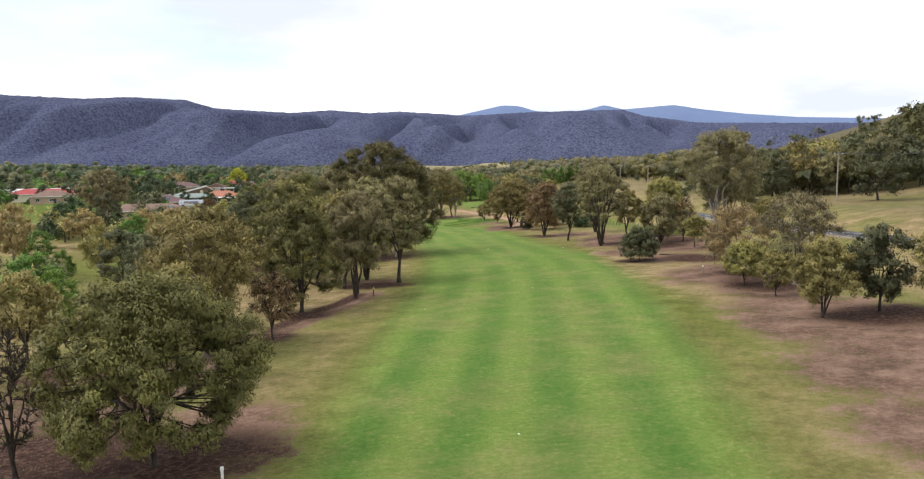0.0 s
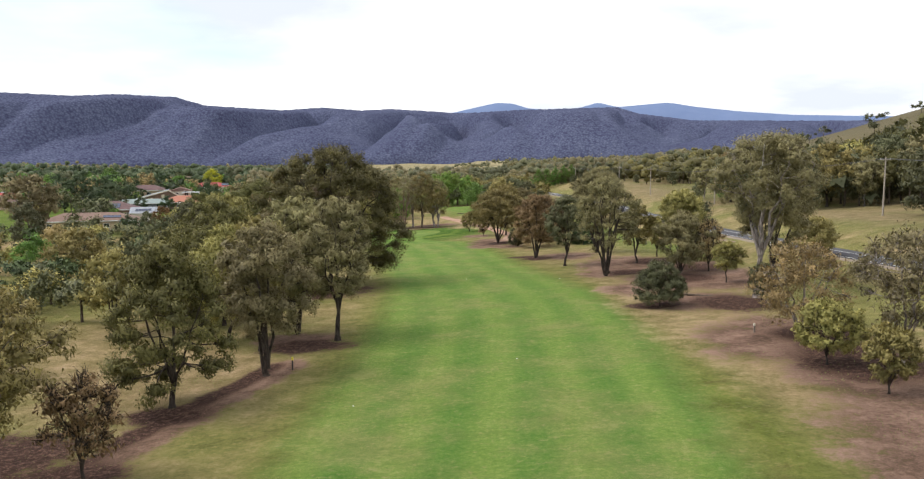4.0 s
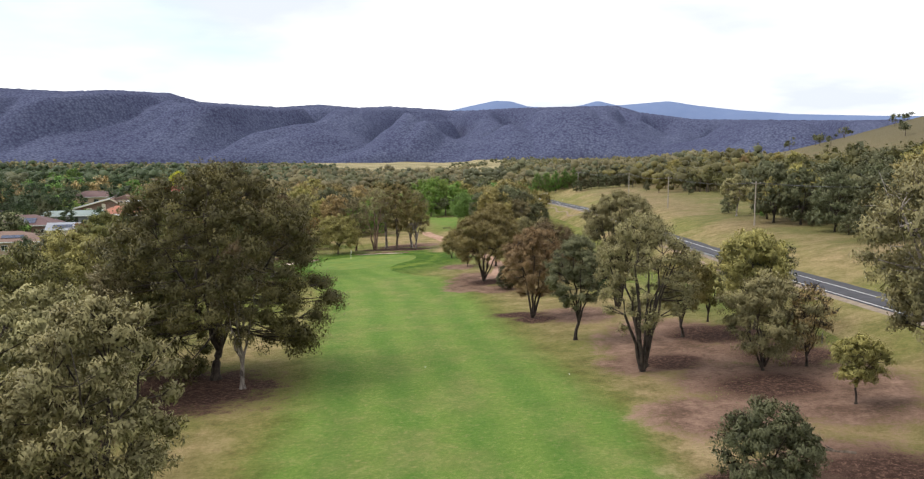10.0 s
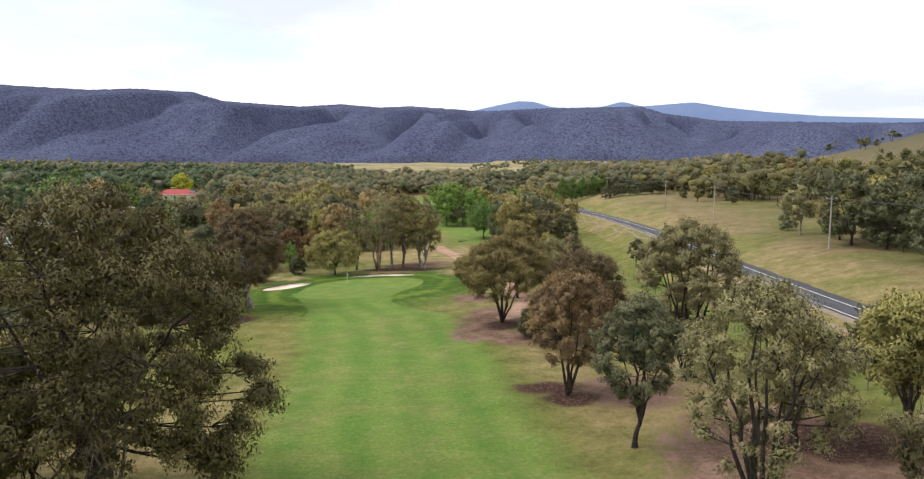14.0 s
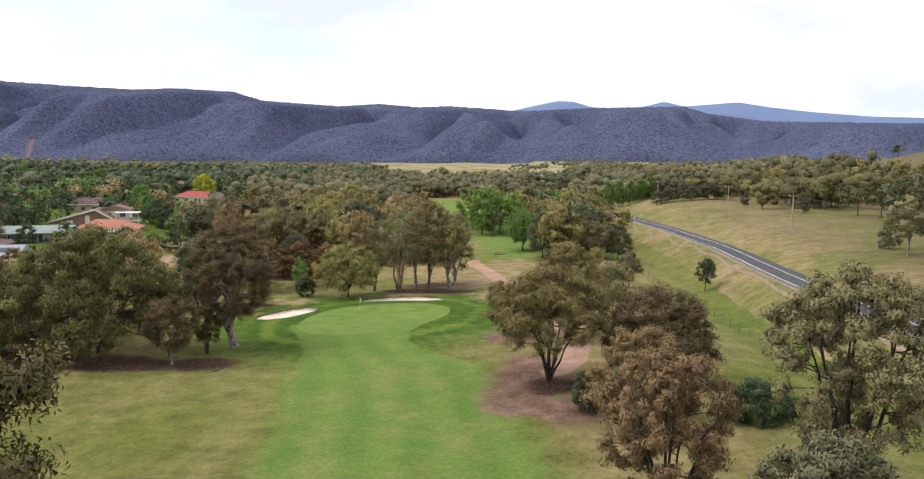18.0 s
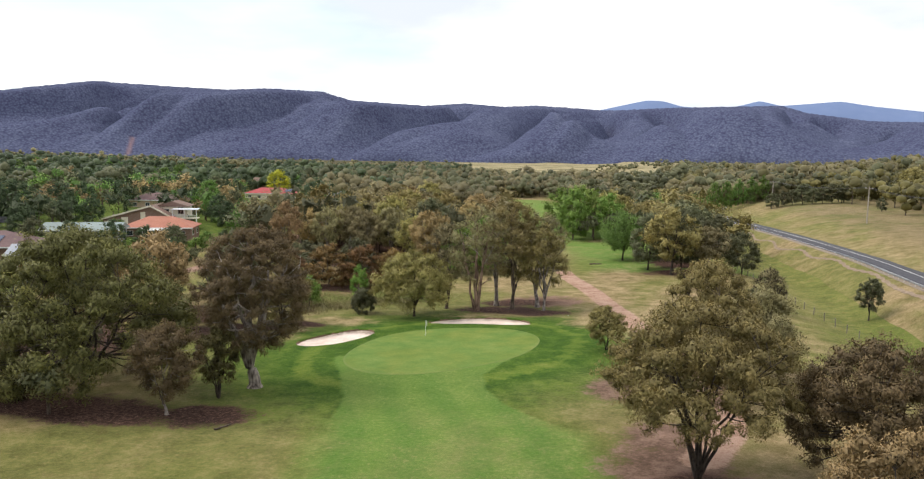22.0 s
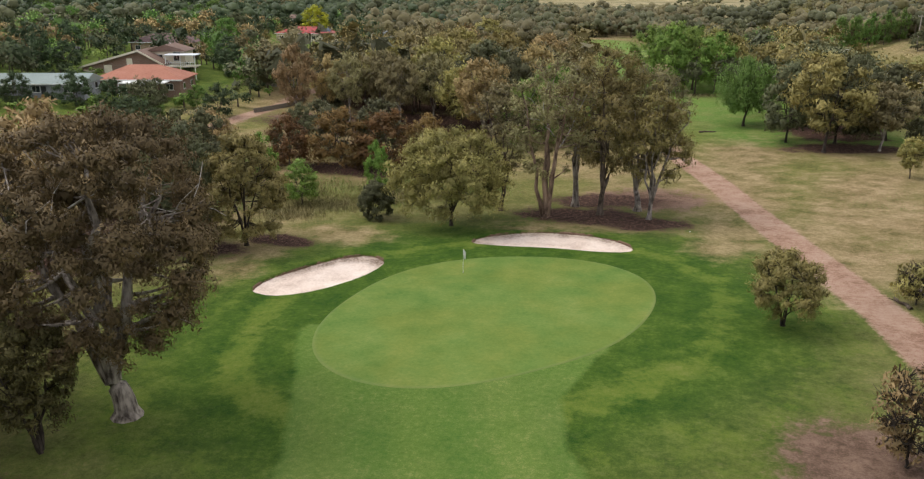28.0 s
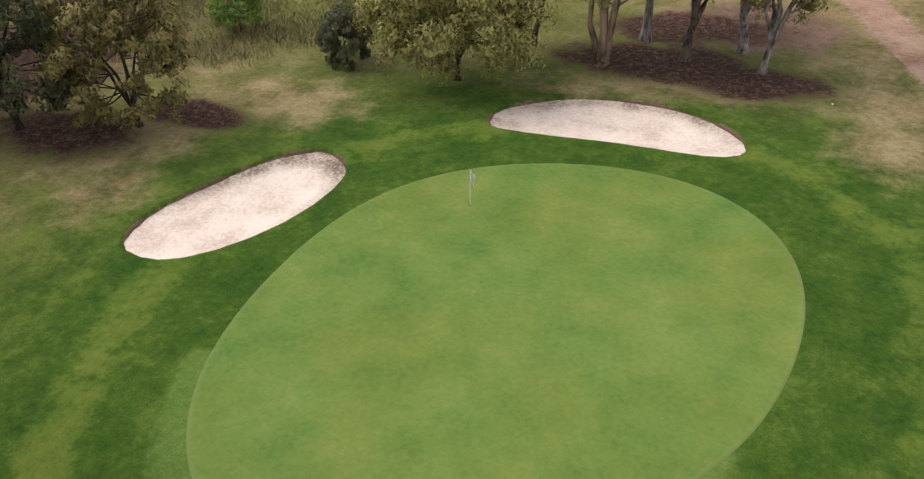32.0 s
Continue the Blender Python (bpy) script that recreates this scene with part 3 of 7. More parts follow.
mg.bump(mg.noise(25, 2, 0.6, gp), 0.2, 0.02)
green_me = mesh_np("putting_green", np.stack([PX, PY, PZ], -1).reshape(-1, 3), np.stack([i, j, j + 180, i + 180], -1).reshape(-1, 4), True)
attribute(green_me, "edge", np.clip(1 - np.abs(1 - Rr) * 13.5 / 0.35, 0, 1))
green_me.materials.append(mg.mat)
tagged(new("putting_green", green_me), "smooth closely mown light green putting surface", "putting green", kind="structure")

# bunkers
M_SAND = Nodes("bunker_sand", 0.95)
sp = M_SAND.coords()
sf = M_SAND.math("ADD", M_SAND.math("MULTIPLY", M_SAND.noise(0.5, 4, 0.6, sp), 0.5), M_SAND.math("MULTIPLY", M_SAND.noise(5, 5, 0.7, sp), 0.5))
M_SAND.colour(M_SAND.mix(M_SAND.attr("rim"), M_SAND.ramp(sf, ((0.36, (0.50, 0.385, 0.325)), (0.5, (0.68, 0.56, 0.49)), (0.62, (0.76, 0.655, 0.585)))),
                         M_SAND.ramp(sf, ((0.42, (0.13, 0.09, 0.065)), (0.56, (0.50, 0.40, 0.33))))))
M_SAND.bump(M_SAND.noise(7, 4, 0.7, sp), 0.5, 0.05)
for k, b in enumerate(BUNKERS):
    (cx, cy), a, w, turn, bend = b
    us, ts = np.linspace(0, 1.06, 24), np.linspace(0, 2 * np.pi, 140, endpoint=False)
    T, U = np.meshgrid(ts, us)
    U = U * (1 + 0.03 * np.sin(5 * T + k) + 0.02 * np.sin(11 * T + 2 * k))
    ex = 2 / 2.3
    lu, lv = U * np.sign(np.cos(T)) * np.abs(np.cos(T)) ** ex, U * np.sign(np.sin(T)) * np.abs(np.sin(T)) ** ex
    u, v = lu * a, lv * w + bend * (1 - lu ** 2) - bend * 0.5
    c, s = math.cos(radians(turn)), math.sin(radians(turn))
    X, Y = cx + u * c - v * s, cy + u * s + v * c
    lift = lambda px, py: ground_z(px, py) + 0.35 * np.exp(-(np.maximum(from_green(px, py), 0) / 7) ** 2)
    Z = lift(X, Y) - 0.46 + 0.26 * np.clip((U - 0.5) / 0.5, 0, 1) ** 1.6
    Z = Z + 0.018 * np.sin(9 * X + 4 * Y) * np.sin(3 * Y)
    i = np.arange(140)[None, :] + 140 * np.arange(23)[:, None]
    j = (np.arange(140)[None, :] + 1) % 140 + 140 * np.arange(23)[:, None]
    me = mesh_np("bunker", np.stack([X, Y, Z], -1).reshape(-1, 3), np.stack([i, j, j + 140, i + 140], -1).reshape(-1, 4), True)
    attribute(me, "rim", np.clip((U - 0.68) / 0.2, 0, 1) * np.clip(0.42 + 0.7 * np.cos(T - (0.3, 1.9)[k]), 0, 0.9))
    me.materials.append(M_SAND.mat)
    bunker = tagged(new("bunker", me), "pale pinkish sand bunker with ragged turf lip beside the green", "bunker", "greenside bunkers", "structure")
    rs = np.array((0.985, 1.0, 1.014, 1.04, 1.1, 1.18, 1.27))
    dz = np.array((-0.42, -0.14, 0.03, 0.07, 0.07, 0.045, 0.012))
    T, U = np.meshgrid(np.linspace(0, 2 * np.pi, 240, endpoint=False), rs)
    wob = 0.008 * np.sin(7 * T + k) + 0.004 * np.sin(23 * T + 2 * k) + 0.002 * np.sin(51 * T)
    U = U + wob * np.clip((1.2 - U) / 0.15, 0, 1)
    lu, lv = U * np.sign(np.cos(T)) * np.abs(np.cos(T)) ** ex, U * np.sign(np.sin(T)) * np.abs(np.sin(T)) ** ex
    u, v = lu * a, lv * w + bend * (1 - lu ** 2) - bend * 0.5
    X, Y = cx + u * c - v * s, cy + u * s + v * c
    Z = lift(X, Y) + dz[:, None] * (1 + 0.3 * np.sin(7 * T))
    i = np.arange(240)[None, :] + 240 * np.arange(len(rs) - 1)[:, None]
    j = (np.arange(240)[None, :] + 1) % 240 + 240 * np.arange(len(rs) - 1)[:, None]
    me = mesh_np("turf_lip", np.stack([X, Y, Z], -1).reshape(-1, 3), np.stack([i, j, j + 240, i + 240], -1).reshape(-1, 4), True)
    lip_ring, lip_collar = turf_rings(from_green(X, Y))
    attribute(me, "collar", lip_collar)
    attribute(me, "ring", lip_ring)
    attribute(me, "lush", blobs(X, Y, LUSHES))
    attribute(me, "straw", blobs(X, Y, STRAW))
    attribute(me, "litter", 0.42 * np.clip((1.008 - U) / 0.012, 0, 1))
    attribute(me, "dirt", 0.7 * np.clip((1.02 - U) / 0.012, 0, 1))
    me.materials.append(M_GROUND)
    new("turf_lip", me).parent = bunker

# mountains
RIDGE = ((-60, 3.0), (-42.6, 3.1), (-38.2, 3.86), (-35.2, 4.33), (-31, 4.2), (-26.6, 4.13), (-24, 4.3), (-20.2, 4.2), (-18.2, 3.65), (-12.7, 3.36), (-10, 3.58), (-7.1, 3.38), (-4.6, 3.5), (0.5, 3.17), (5.3, 3.4), (12, 3.5), (13.6, 3.0), (17.5, 2.45), (28, 2.2), (60, 2.4))
FAR = ((-60, 1.6), (-6, 2.6), (-0.2, 3.18), (1.7, 3.6), (3.1, 3.9), (4.3, 3.84), (5.5, 3.46), (8.1, 3.3), (9.5, 3.53), (10.6, 3.84), (12, 3.48), (15.6, 3.74), (17.5, 3.4), (20.5, 3.0), (24, 2.68), (30.6, 2.4), (60, 2.2))


def mountain(name, table, r0, r1, r2, base, relief, mat, label, rows, cols, seed, size):
    """A range round the valley: wooded spurs and gullies climb from r0 to a crest near r1 that shows at the angles in the table."""
    az = np.linspace(-52, 50, cols)
    rr = np.concatenate([np.linspace(r0, r1, rows), np.linspace(r1, r2, 6)[1:]])
    AZ, RR = np.meshgrid(az, rr)
    crest = np.interp(az, *np.array(table).T)
    ker = np.exp(-np.linspace(-2, 2, 5) ** 2)
    crest = np.convolve(np.pad(crest, 2, "edge"), ker / ker.sum(), "valid")
    X, Y = RR * np.sin(np.radians(AZ)), 150 + RR * np.cos(np.radians(AZ))
    s = np.clip((RR - r0) / (r1 - r0), 0, 1)
    spur = np.empty_like(X)
    for i in range(X.shape[0]):
        for j in range(X.shape[1]):
            x, y = X[i, j] / size, Y[i, j] / size
            wx = noise.noise((x * 0.7, y * 0.7, seed))
            wy = noise.noise((x * 0.7, y * 0.7, seed + 7))
            p, q = x - 0.32 * y + 0.55 * wx, y * 0.30 + 0.35 * wy
            big = abs(2.6 * noise.noise((p, q, seed + 2)))
            mid = abs(2.6 * noise.noise((2.1 * p, 1.7 * q, seed + 4)))
            fine = abs(2.6 * noise.noise((5.5 * p, 4.5 * q, seed + 6)))
            spur[i, j] = big + 0.42 * mid * (0.4 + 0.6 * big) + 0.06 * fine
    spur = 0.52 + 0.24 * (spur - spur.mean()) / spur.std()
    crest = crest + 0.014 * np.random.default_rng(int(seed)).normal(size=cols) * min(1.0, relief * 1.2)
    tan = np.tan(np.radians(crest))[None, :]
    w = np.clip((s - 0.8) / 0.2, 0, 1)
    w = w * w * (3 - 2 * w)
    body = np.sin(0.5 * np.pi * s) ** 0.62 * np.maximum(0.04, 1 - relief + relief * spur * 1.5)
    high = tan * r1 * (body * (1 - w) + w)
    below = tan * RR * 0.975 - high
    high = np.where(s < 0.995, tan * RR * 0.975 - 0.5 * (below + np.sqrt(below ** 2 + 400 * (1 - w))), high)
    Z = 25 + (base - 25) * np.clip(1 - s * 6, 0, 1) + np.maximum(high, -2)
    Z = np.where(RR > r1, Z - (RR - r1) * 0.5, Z)
    me = mesh_np(name, np.stack([X, Y, Z], -1).reshape(-1, 3), grid_faces(cols, len(rr)), True)
    attribute(me, "scar", np.exp(-((AZ + 33.2 - 3.0 * s) / 0.14) ** 2) * (s > 0.01) * (s < 0.11))
    me.materials.append(mat)
    return tagged(new(name, me), label, "mountain range", kind="structure")


def forest_hill_material(name, stops, cell, haze_glow=None):
    m = Nodes(name, 1.0)
    m.bsdf.inputs["Specular IOR Level"].default_value = 0.0
    p = m.coords()
    v = m.add("ShaderNodeTexVoronoi", Scale=1.0 / cell)
    m.link(p, v.inputs["Vector"])
    crowns = m.math("SUBTRACT", 1.0, v.outputs["Distance"])
    n = m.noise(0.004, 5, 0.6, p)
    # cells colour each crown lighter in the middle, darker towards the gaps
    f = m.math("ADD", m.math("ADD", m.math("MULTIPLY", crowns, 0.40), m.math("MULTIPLY", m.noise(0.05, 4, 0.7, p), 0.35)), m.math("MULTIPLY", n, 0.35))
    m.colour(m.mix(m.math("MULTIPLY", m.attr("scar"), 0.55), m.ramp(f, stops), (0.26, 0.15, 0.13)))
    m.bump(crowns, 0.07, cell * 0.35)
    # emission imitates the veil of distance haze
    if haze_glow:
        m.bsdf.inputs["Emission Color"].default_value = (*haze_glow, 1)
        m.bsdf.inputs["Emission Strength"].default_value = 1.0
    return m.mat


# forest colours shifted to blue-violet, which paints in the aerial haze
M_RANGE = forest_hill_material("forest_range_haze_tint", ((0.38, (0.046, 0.050, 0.090)), (0.58, (0.078, 0.088, 0.144)), (0.76, (0.118, 0.134, 0.190))), 8)
# distance haze is put into the blue colour and the emission
M_FAR = forest_hill_material("hazed_blue_range", ((0.3, (0.075, 0.10, 0.165)), (0.7, (0.09, 0.115, 0.18))), 60, (0.065, 0.09, 0.155))
mountain("mountain_range", RIDGE, 2650, 3800, 4100, -8, 0.95, M_RANGE, "dark range covered in eucalypt forest, tinted blue for haze", 120, 640, 3.0, 350.0)
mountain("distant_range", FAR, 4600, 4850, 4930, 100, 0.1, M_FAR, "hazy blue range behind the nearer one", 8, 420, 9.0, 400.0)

# ---- helpers for things ----
def part(name, data, material, parent, label=""):
    """A mesh (or bmesh) as one part under a thing or a part."""
    if isinstance(data, bmesh.types.BMesh):
        me = bpy.data.meshes.new(name)
        data.to_mesh(me)
        data.free()
        data = me
    if material and not data.materials:
        data.materials.append(material)
    ob = new(name, data)
    ob.parent = parent
    if label:
        tagged(ob, label)
    return ob


def thing(name, x, y, z, turn=0.0, label="", category="", group="", kind=""):
    ob = new(name)
    ob.empty_display_size = 0.3
    ob.matrix_world = pose(x, y, z, 0, 0, turn)
    return tagged(ob, label, category, group, kind)


def tube(path, radii, sides=6):
    """A tapered tube along a path: vertices and quads."""
    path, radii = np.asarray(path, float), np.asarray(radii, float)
    d = np.gradient(path, axis=0)
    d /= np.linalg.norm(d, axis=1)[:, None] + 1e-9
    ref = np.where(np.abs(d[:, 2:3]) > 0.9, np.array([[1.0, 0, 0]]), np.array([[0, 0, 1.0]]))
    u = np.cross(d, ref)
    u /= np.linalg.norm(u, axis=1)[:, None] + 1e-9
    w = np.cross(d, u)
    a = np.arange(sides) * 2 * np.pi / sides
    v = path[:, None] + radii[:, None, None] * (np.cos(a)[None, :, None] * u[:, None] + np.sin(a)[None, :, None] * w[:, None])
    n = len(path)
    i = np.arange(sides)[None, :] + sides * np.arange(n - 1)[:, None]
    j = (np.arange(sides)[None, :] + 1) % sides + sides * np.arange(n - 1)[:, None]
    return v.reshape(-1, 3), np.stack([i, j, j + sides, i + sides], -1).reshape(-1, 4)


def merge(pieces):
    vs, fs, k = [], [], 0
    for v, f in pieces:
        vs.append(v)
        fs.append(f + k)
        k += len(v)
    return np.concatenate(vs), np.concatenate(fs)


def bezier(a, b, c, n):
    t = np.linspace(0, 1, n)[:, None]
    return (1 - t) ** 2 * a + 2 * t * (1 - t) * b + t * t * c


def leaves(rng, centres, sizes, n, leaf, droop, flat=0.7, slim=0.5, mids=None, tones=None, jag=0.6):
    """Many small leaf sprays in clumps; mids are the hearts of the boughs that the clumps sit on."""
    idx = rng.choice(len(centres), n, p=sizes ** 2 / np.sum(sizes ** 2))
    d = rng.normal(size=(n, 3))
    d /= np.linalg.norm(d, axis=1)[:, None]
    rad = sizes[idx] * rng.uniform(0.05, 1, n) ** 0.5 * rng.uniform(0.85, 1.2, n)
    pos = centres[idx] + d * rad[:, None] * np.array([1, 1, flat])
    mids = np.mean(centres, 0)[None] if mids is None else mids[idx]
    out = pos - mids
    out /= np.linalg.norm(out, axis=1)[:, None] + 1e-9
    pos[:, 2] -= np.abs(rng.normal(size=n)) * 0.22 * sizes[idx] * droop
    nor = d * 0.3 + out * (0.9 - 0.6 * jag) + np.array([0, 0, 0.3])
    nor /= np.linalg.norm(nor, axis=1)[:, None] + 1e-9
    nrm = nor + rng.normal(size=(n, 3)) * 0.7
    nrm /= np.linalg.norm(nrm, axis=1)[:, None] + 1e-9
    a = rng.normal(size=(n, 3)) * 0.6 + np.array([0, 0, -droop])
    a -= nrm * np.sum(a * nrm, 1)[:, None]
    a /= np.linalg.norm(a, axis=1)[:, None] + 1e-9
    s = np.cross(a, nrm)
    l = leaf * rng.uniform(0.6, 1.4, n)[:, None]
    w = l * slim * rng.uniform(0.75, 1.25, n)[:, None]
    v = np.stack([pos + a * l * 0.55, pos - a * l * 0.45 - s * w * 0.5, pos - a * l * 0.45 + s * w * 0.5], 1)
    nor = nor + nrm * jag
    nor /= np.linalg.norm(nor, axis=1)[:, None] + 1e-9
    tones = rng.uniform(size=len(centres)) if tones is None else tones
    return v.reshape(-1, 3), np.arange(3 * n).reshape(-1, 3), np.repeat(nor, 3, 0), np.repeat(tones[idx], 3)


def cores(rng, centres, sizes, per, span=0.95, tones=None):
    """Darker inner sprays that close every bough behind its outer leaves."""
    n = len(centres) * per
    idx = np.repeat(np.arange(len(centres)), per)
    d = rng.normal(size=(n, 3))
    d /= np.linalg.norm(d, axis=1)[:, None]
    pos = centres[idx] + d * (sizes[idx] * rng.uniform(0.1, 0.55 if span < 0.7 else 0.5, n))[:, None] * np.array([1, 1, 0.8])
    a = rng.normal(size=(n, 3))
    a -= d * np.sum(a * d, 1)[:, None]
    a /= np.linalg.norm(a, axis=1)[:, None] + 1e-9
    s = np.cross(a, d)
    l = (sizes[idx] * rng.uniform(0.6, 1.0, n) * span)[:, None]
    v = np.stack([pos + a * l * 0.55, pos - a * l * 0.45 - s * l * 0.5, pos - a * l * 0.45 + s * l * 0.5], 1)
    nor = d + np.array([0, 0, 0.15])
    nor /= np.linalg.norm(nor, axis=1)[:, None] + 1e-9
    # lowered tone puts the crown's inner shade into the leaf colour
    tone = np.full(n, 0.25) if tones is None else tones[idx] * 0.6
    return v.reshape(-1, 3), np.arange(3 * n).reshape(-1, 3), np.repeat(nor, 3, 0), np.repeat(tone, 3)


def with_cores(rng, centres, sizes, per, v, f, nor, tone, span=0.95, tones=None):
    v2, f2, nor2, tone2 = cores(rng, centres, sizes, per, span, tones)
    return np.concatenate([v, v2]), np.concatenate([f, f2 + len(v)]), np.concatenate([nor, nor2]), np.concatenate([tone, tone2])


def leaf_mesh(name, v, f, nor, tone):
    """Leaves whose shading follows the round of their clump, as a mass of leaves does."""
    me = mesh_np(name, v, f, True)
    me.normals_split_custom_set_from_vertices(nor.astype(np.float32))
    attribute(me, "tone", tone)
    return me


def build_tree(name, x, y, z, H, R, seed, leaf_kind="olive", bark="dark", low=0.32, stems=1, n=6000, leaf=0.42, clumps=70, droop=0.9,
               off=(0.0, 0.0), dense=1.0, girth=1.0, bare=0.0, label="", category="tree", group="", flat=0.72, limbs=5, lobes=0.13, slim=0.38, limb_parts=True, weep=False, dead=0):
    """A tree: trunk, limbs with branches, and a crown of leaf clumps on the branches."""
    rng = np.random.default_rng(seed)
    ob = thing(name, x, y, z - 0.05, rng.uniform(0, 360) if off == (0.0, 0.0) else 0.0, label, category, group)
    cz, hz = H * (1 + low) / 2, H * (1 - low) / 2
    fork_low = max(low, 0.22)
    ph = rng.uniform(0, 6.28, 6)
    # boughs: rounded lobes on the upper shell of the crown
    nl = int(np.clip(clumps / 1.35, 30, 170) * max(1.0, hz / R) ** 0.6)
    cen = np.array([off[0], off[1], cz])
    waist, foot = (0.34, 0.74) if low < 0.14 else (0.36, 0.62) if R > 0.45 * H else (0.48, 0.42)
    boughs, brad, tries = [], [], 0
    while len(boughs) < nl and tries < nl * 100:
        tries += 1
        # an egg or, for trees with low skirts, a dome
        u, az = rng.uniform() ** 0.85, rng.uniform(0, 6.283)
        prof = foot + (1 - foot) * math.sin(u / waist * 1.571) if u < waist else math.sqrt(max(0.0, 1 - ((u - waist) / (1 - waist)) ** 2.2))
        r = rng.uniform(0.74, 0.94) if rng.uniform() < 0.72 else rng.uniform(0.1, 0.74)
        if u < 0.32 and r < 0.58:
            continue
        rl = min(0.42, 2.45 / math.sqrt(nl)) * R * rng.uniform(0.6, 1.25) * (1.1 - 0.3 * r)
        lob = 1 + lobes * (0.45 * math.sin(2 * az + ph[0]) + 0.5 * math.sin(3 * az + ph[1] + 4 * u) + 0.5 * math.sin(5 * az + ph[2] - 7 * u) + rng.uniform(-0.25, 0.25))
        out = max(0.0, prof * lob * R - 0.35 * rl) * r
        zz = H * low + (H - H * low) * (0.06 + 0.94 * u) - rl * 0.35 * u
        q = np.array([cen[0] + math.cos(az) * out, cen[1] + math.sin(az) * out, zz])
        if all(np.linalg.norm(q - o) > 0.40 * (rl + ro) * (1 - tries / nl / 130) for o, ro in zip(boughs, brad)):
            boughs.append(q)
            brad.append(rl)
    boughs, brad = np.array(boughs), np.array(brad)
    per = 9
    out = boughs - cen + np.array([0, 0, 0.35 * hz])
    out /= np.linalg.norm(out, axis=1)[:, None] + 1e-9
    d = rng.normal(size=(len(boughs), per, 3)) + 0.5 * out[:, None] + np.array([0, 0, 0.1])
    d /= np.linalg.norm(d, axis=2)[..., None]
    pts = (boughs[:, None] + d * (brad[:, None, None] * rng.uniform(0.35, 1.0, (len(boughs), per, 1))) * np.array([1, 1, 0.85])).reshape(-1, 3)
    owner = np.repeat(np.arange(len(boughs)), per)
    gap = float(np.mean(brad)) * 0.7
    # trunk and limbs
    tr = max(0.06, H * 0.0165 * girth)
    fork = H * fork_low * rng.uniform(0.42, 0.75) if stems == 1 else H * 0.05
    lean = rng.normal(size=2) * 0.016 * H
    top = np.array([lean[0] + off[0] * 0.35, lean[1] + off[1] * 0.35, fork])
    tp = bezier(np.zeros(3), np.array([lean[0] * -0.2, lean[1] * -0.2, fork * 0.6]), top, 6)
    trr = np.linspace(tr * 1.15, tr * 0.82, 6)
    trr[0] *= 1.45
    pieces = [tube(tp, trr, 9)]
    ends, k = [], max(stems, limbs)
    limb_meshes = []
    for q in range(k):
        a = 2 * np.pi * (q + rng.uniform(-0.25, 0.25)) / k + ph[3]
        reach = rng.uniform(0.5, 0.75) * R if q else 0.12 * R
        end = np.array([off[0] + math.cos(a) * reach, off[1] + math.sin(a) * reach, cz + hz * rng.uniform(0.2, 0.6) * (1.0 if q else 1.35)])
        start = top if stems == 1 else np.array([math.cos(a) * tr * 0.8, math.sin(a) * tr * 0.8, fork * rng.uniform(0.3, 1)])
        ctrl = start * 0.55 + end * 0.45 + np.array([-math.cos(a) * reach * 0.1, -math.sin(a) * reach * 0.1, (end[2] - start[2]) * rng.uniform(-0.05, 0.2)])
        ctrl[:2] += rng.normal(size=2) * 0.05 * R
        lp = bezier(start, ctrl, end, 9)
        lp[2:-1] += rng.normal(size=(6, 3)) * 0.011 * H
        lr = tr * (0.74 if stems == 1 else 0.85) * (1.15 - 0.9 * np.linspace(0, 1, 9) ** 0.8) * (1.0 if q == 0 else rng.uniform(0.7, 0.95))
        lr = np.maximum(lr, 0.025)
        ends.append((lp, lr))
        limb_meshes.append([tube(lp, lr, 6)])
    for g, p in enumerate(boughs):
        best, arg = 1e9, None
        for q, (lp, lr) in enumerate(ends):
            dd = np.linalg.norm(lp[2:] - p, axis=1) + np.maximum(0, lp[2:, 2] - p[2]) * 0.9
            i = int(np.argmin(dd))
            if dd[i] < best:
                best, arg = dd[i], (q, i + 2)
        lp, lr = ends[arg[0]]
        s = lp[arg[1]]
        c = 0.5 * (s + p) + np.array([0, 0, -0.08 * np.linalg.norm(p - s)]) + rng.normal(size=3) * 0.06 * np.linalg.norm(p - s)
        r0 = min(lr[arg[1]] * 0.6, 0.10 * girth)
        limb_meshes[arg[0]].append(tube(bezier(s, c, p, 6), np.linspace(r0, 0.03, 6), 5))
        if limb_parts:
            for e in pts[owner == g]:
                st = 0.35 * c + 0.65 * p
                limb_meshes[arg[0]].append(tube(np.array([st, 0.5 * (st + e) + rng.normal(size=3) * 0.08 * gap, e]), np.array((0.04, 0.025, 0.01)) * (min(1.0, R / 2) if bare else 1.0), 3))
                if bare:
                    for _ in range(3):
                        w = e + rng.normal(size=3) * 0.5 * gap + np.array([0, 0, 0.4 * gap])
                        limb_meshes[arg[0]].append(tube(np.array([0.4 * st + 0.6 * e, 0.4 * e + 0.6 * w, w]), np.array((0.025, 0.015, 0.007)) * min(1.0, R / 2), 4))
    for k in range(dead):
        # bleached dead branches that stick out of the crown
        lp, lr = ends[k % len(ends)]
        i = int(rng.integers(4, 8))
        s = lp[i]
        a = 6.28 * (k + rng.uniform(0, 0.6)) / dead
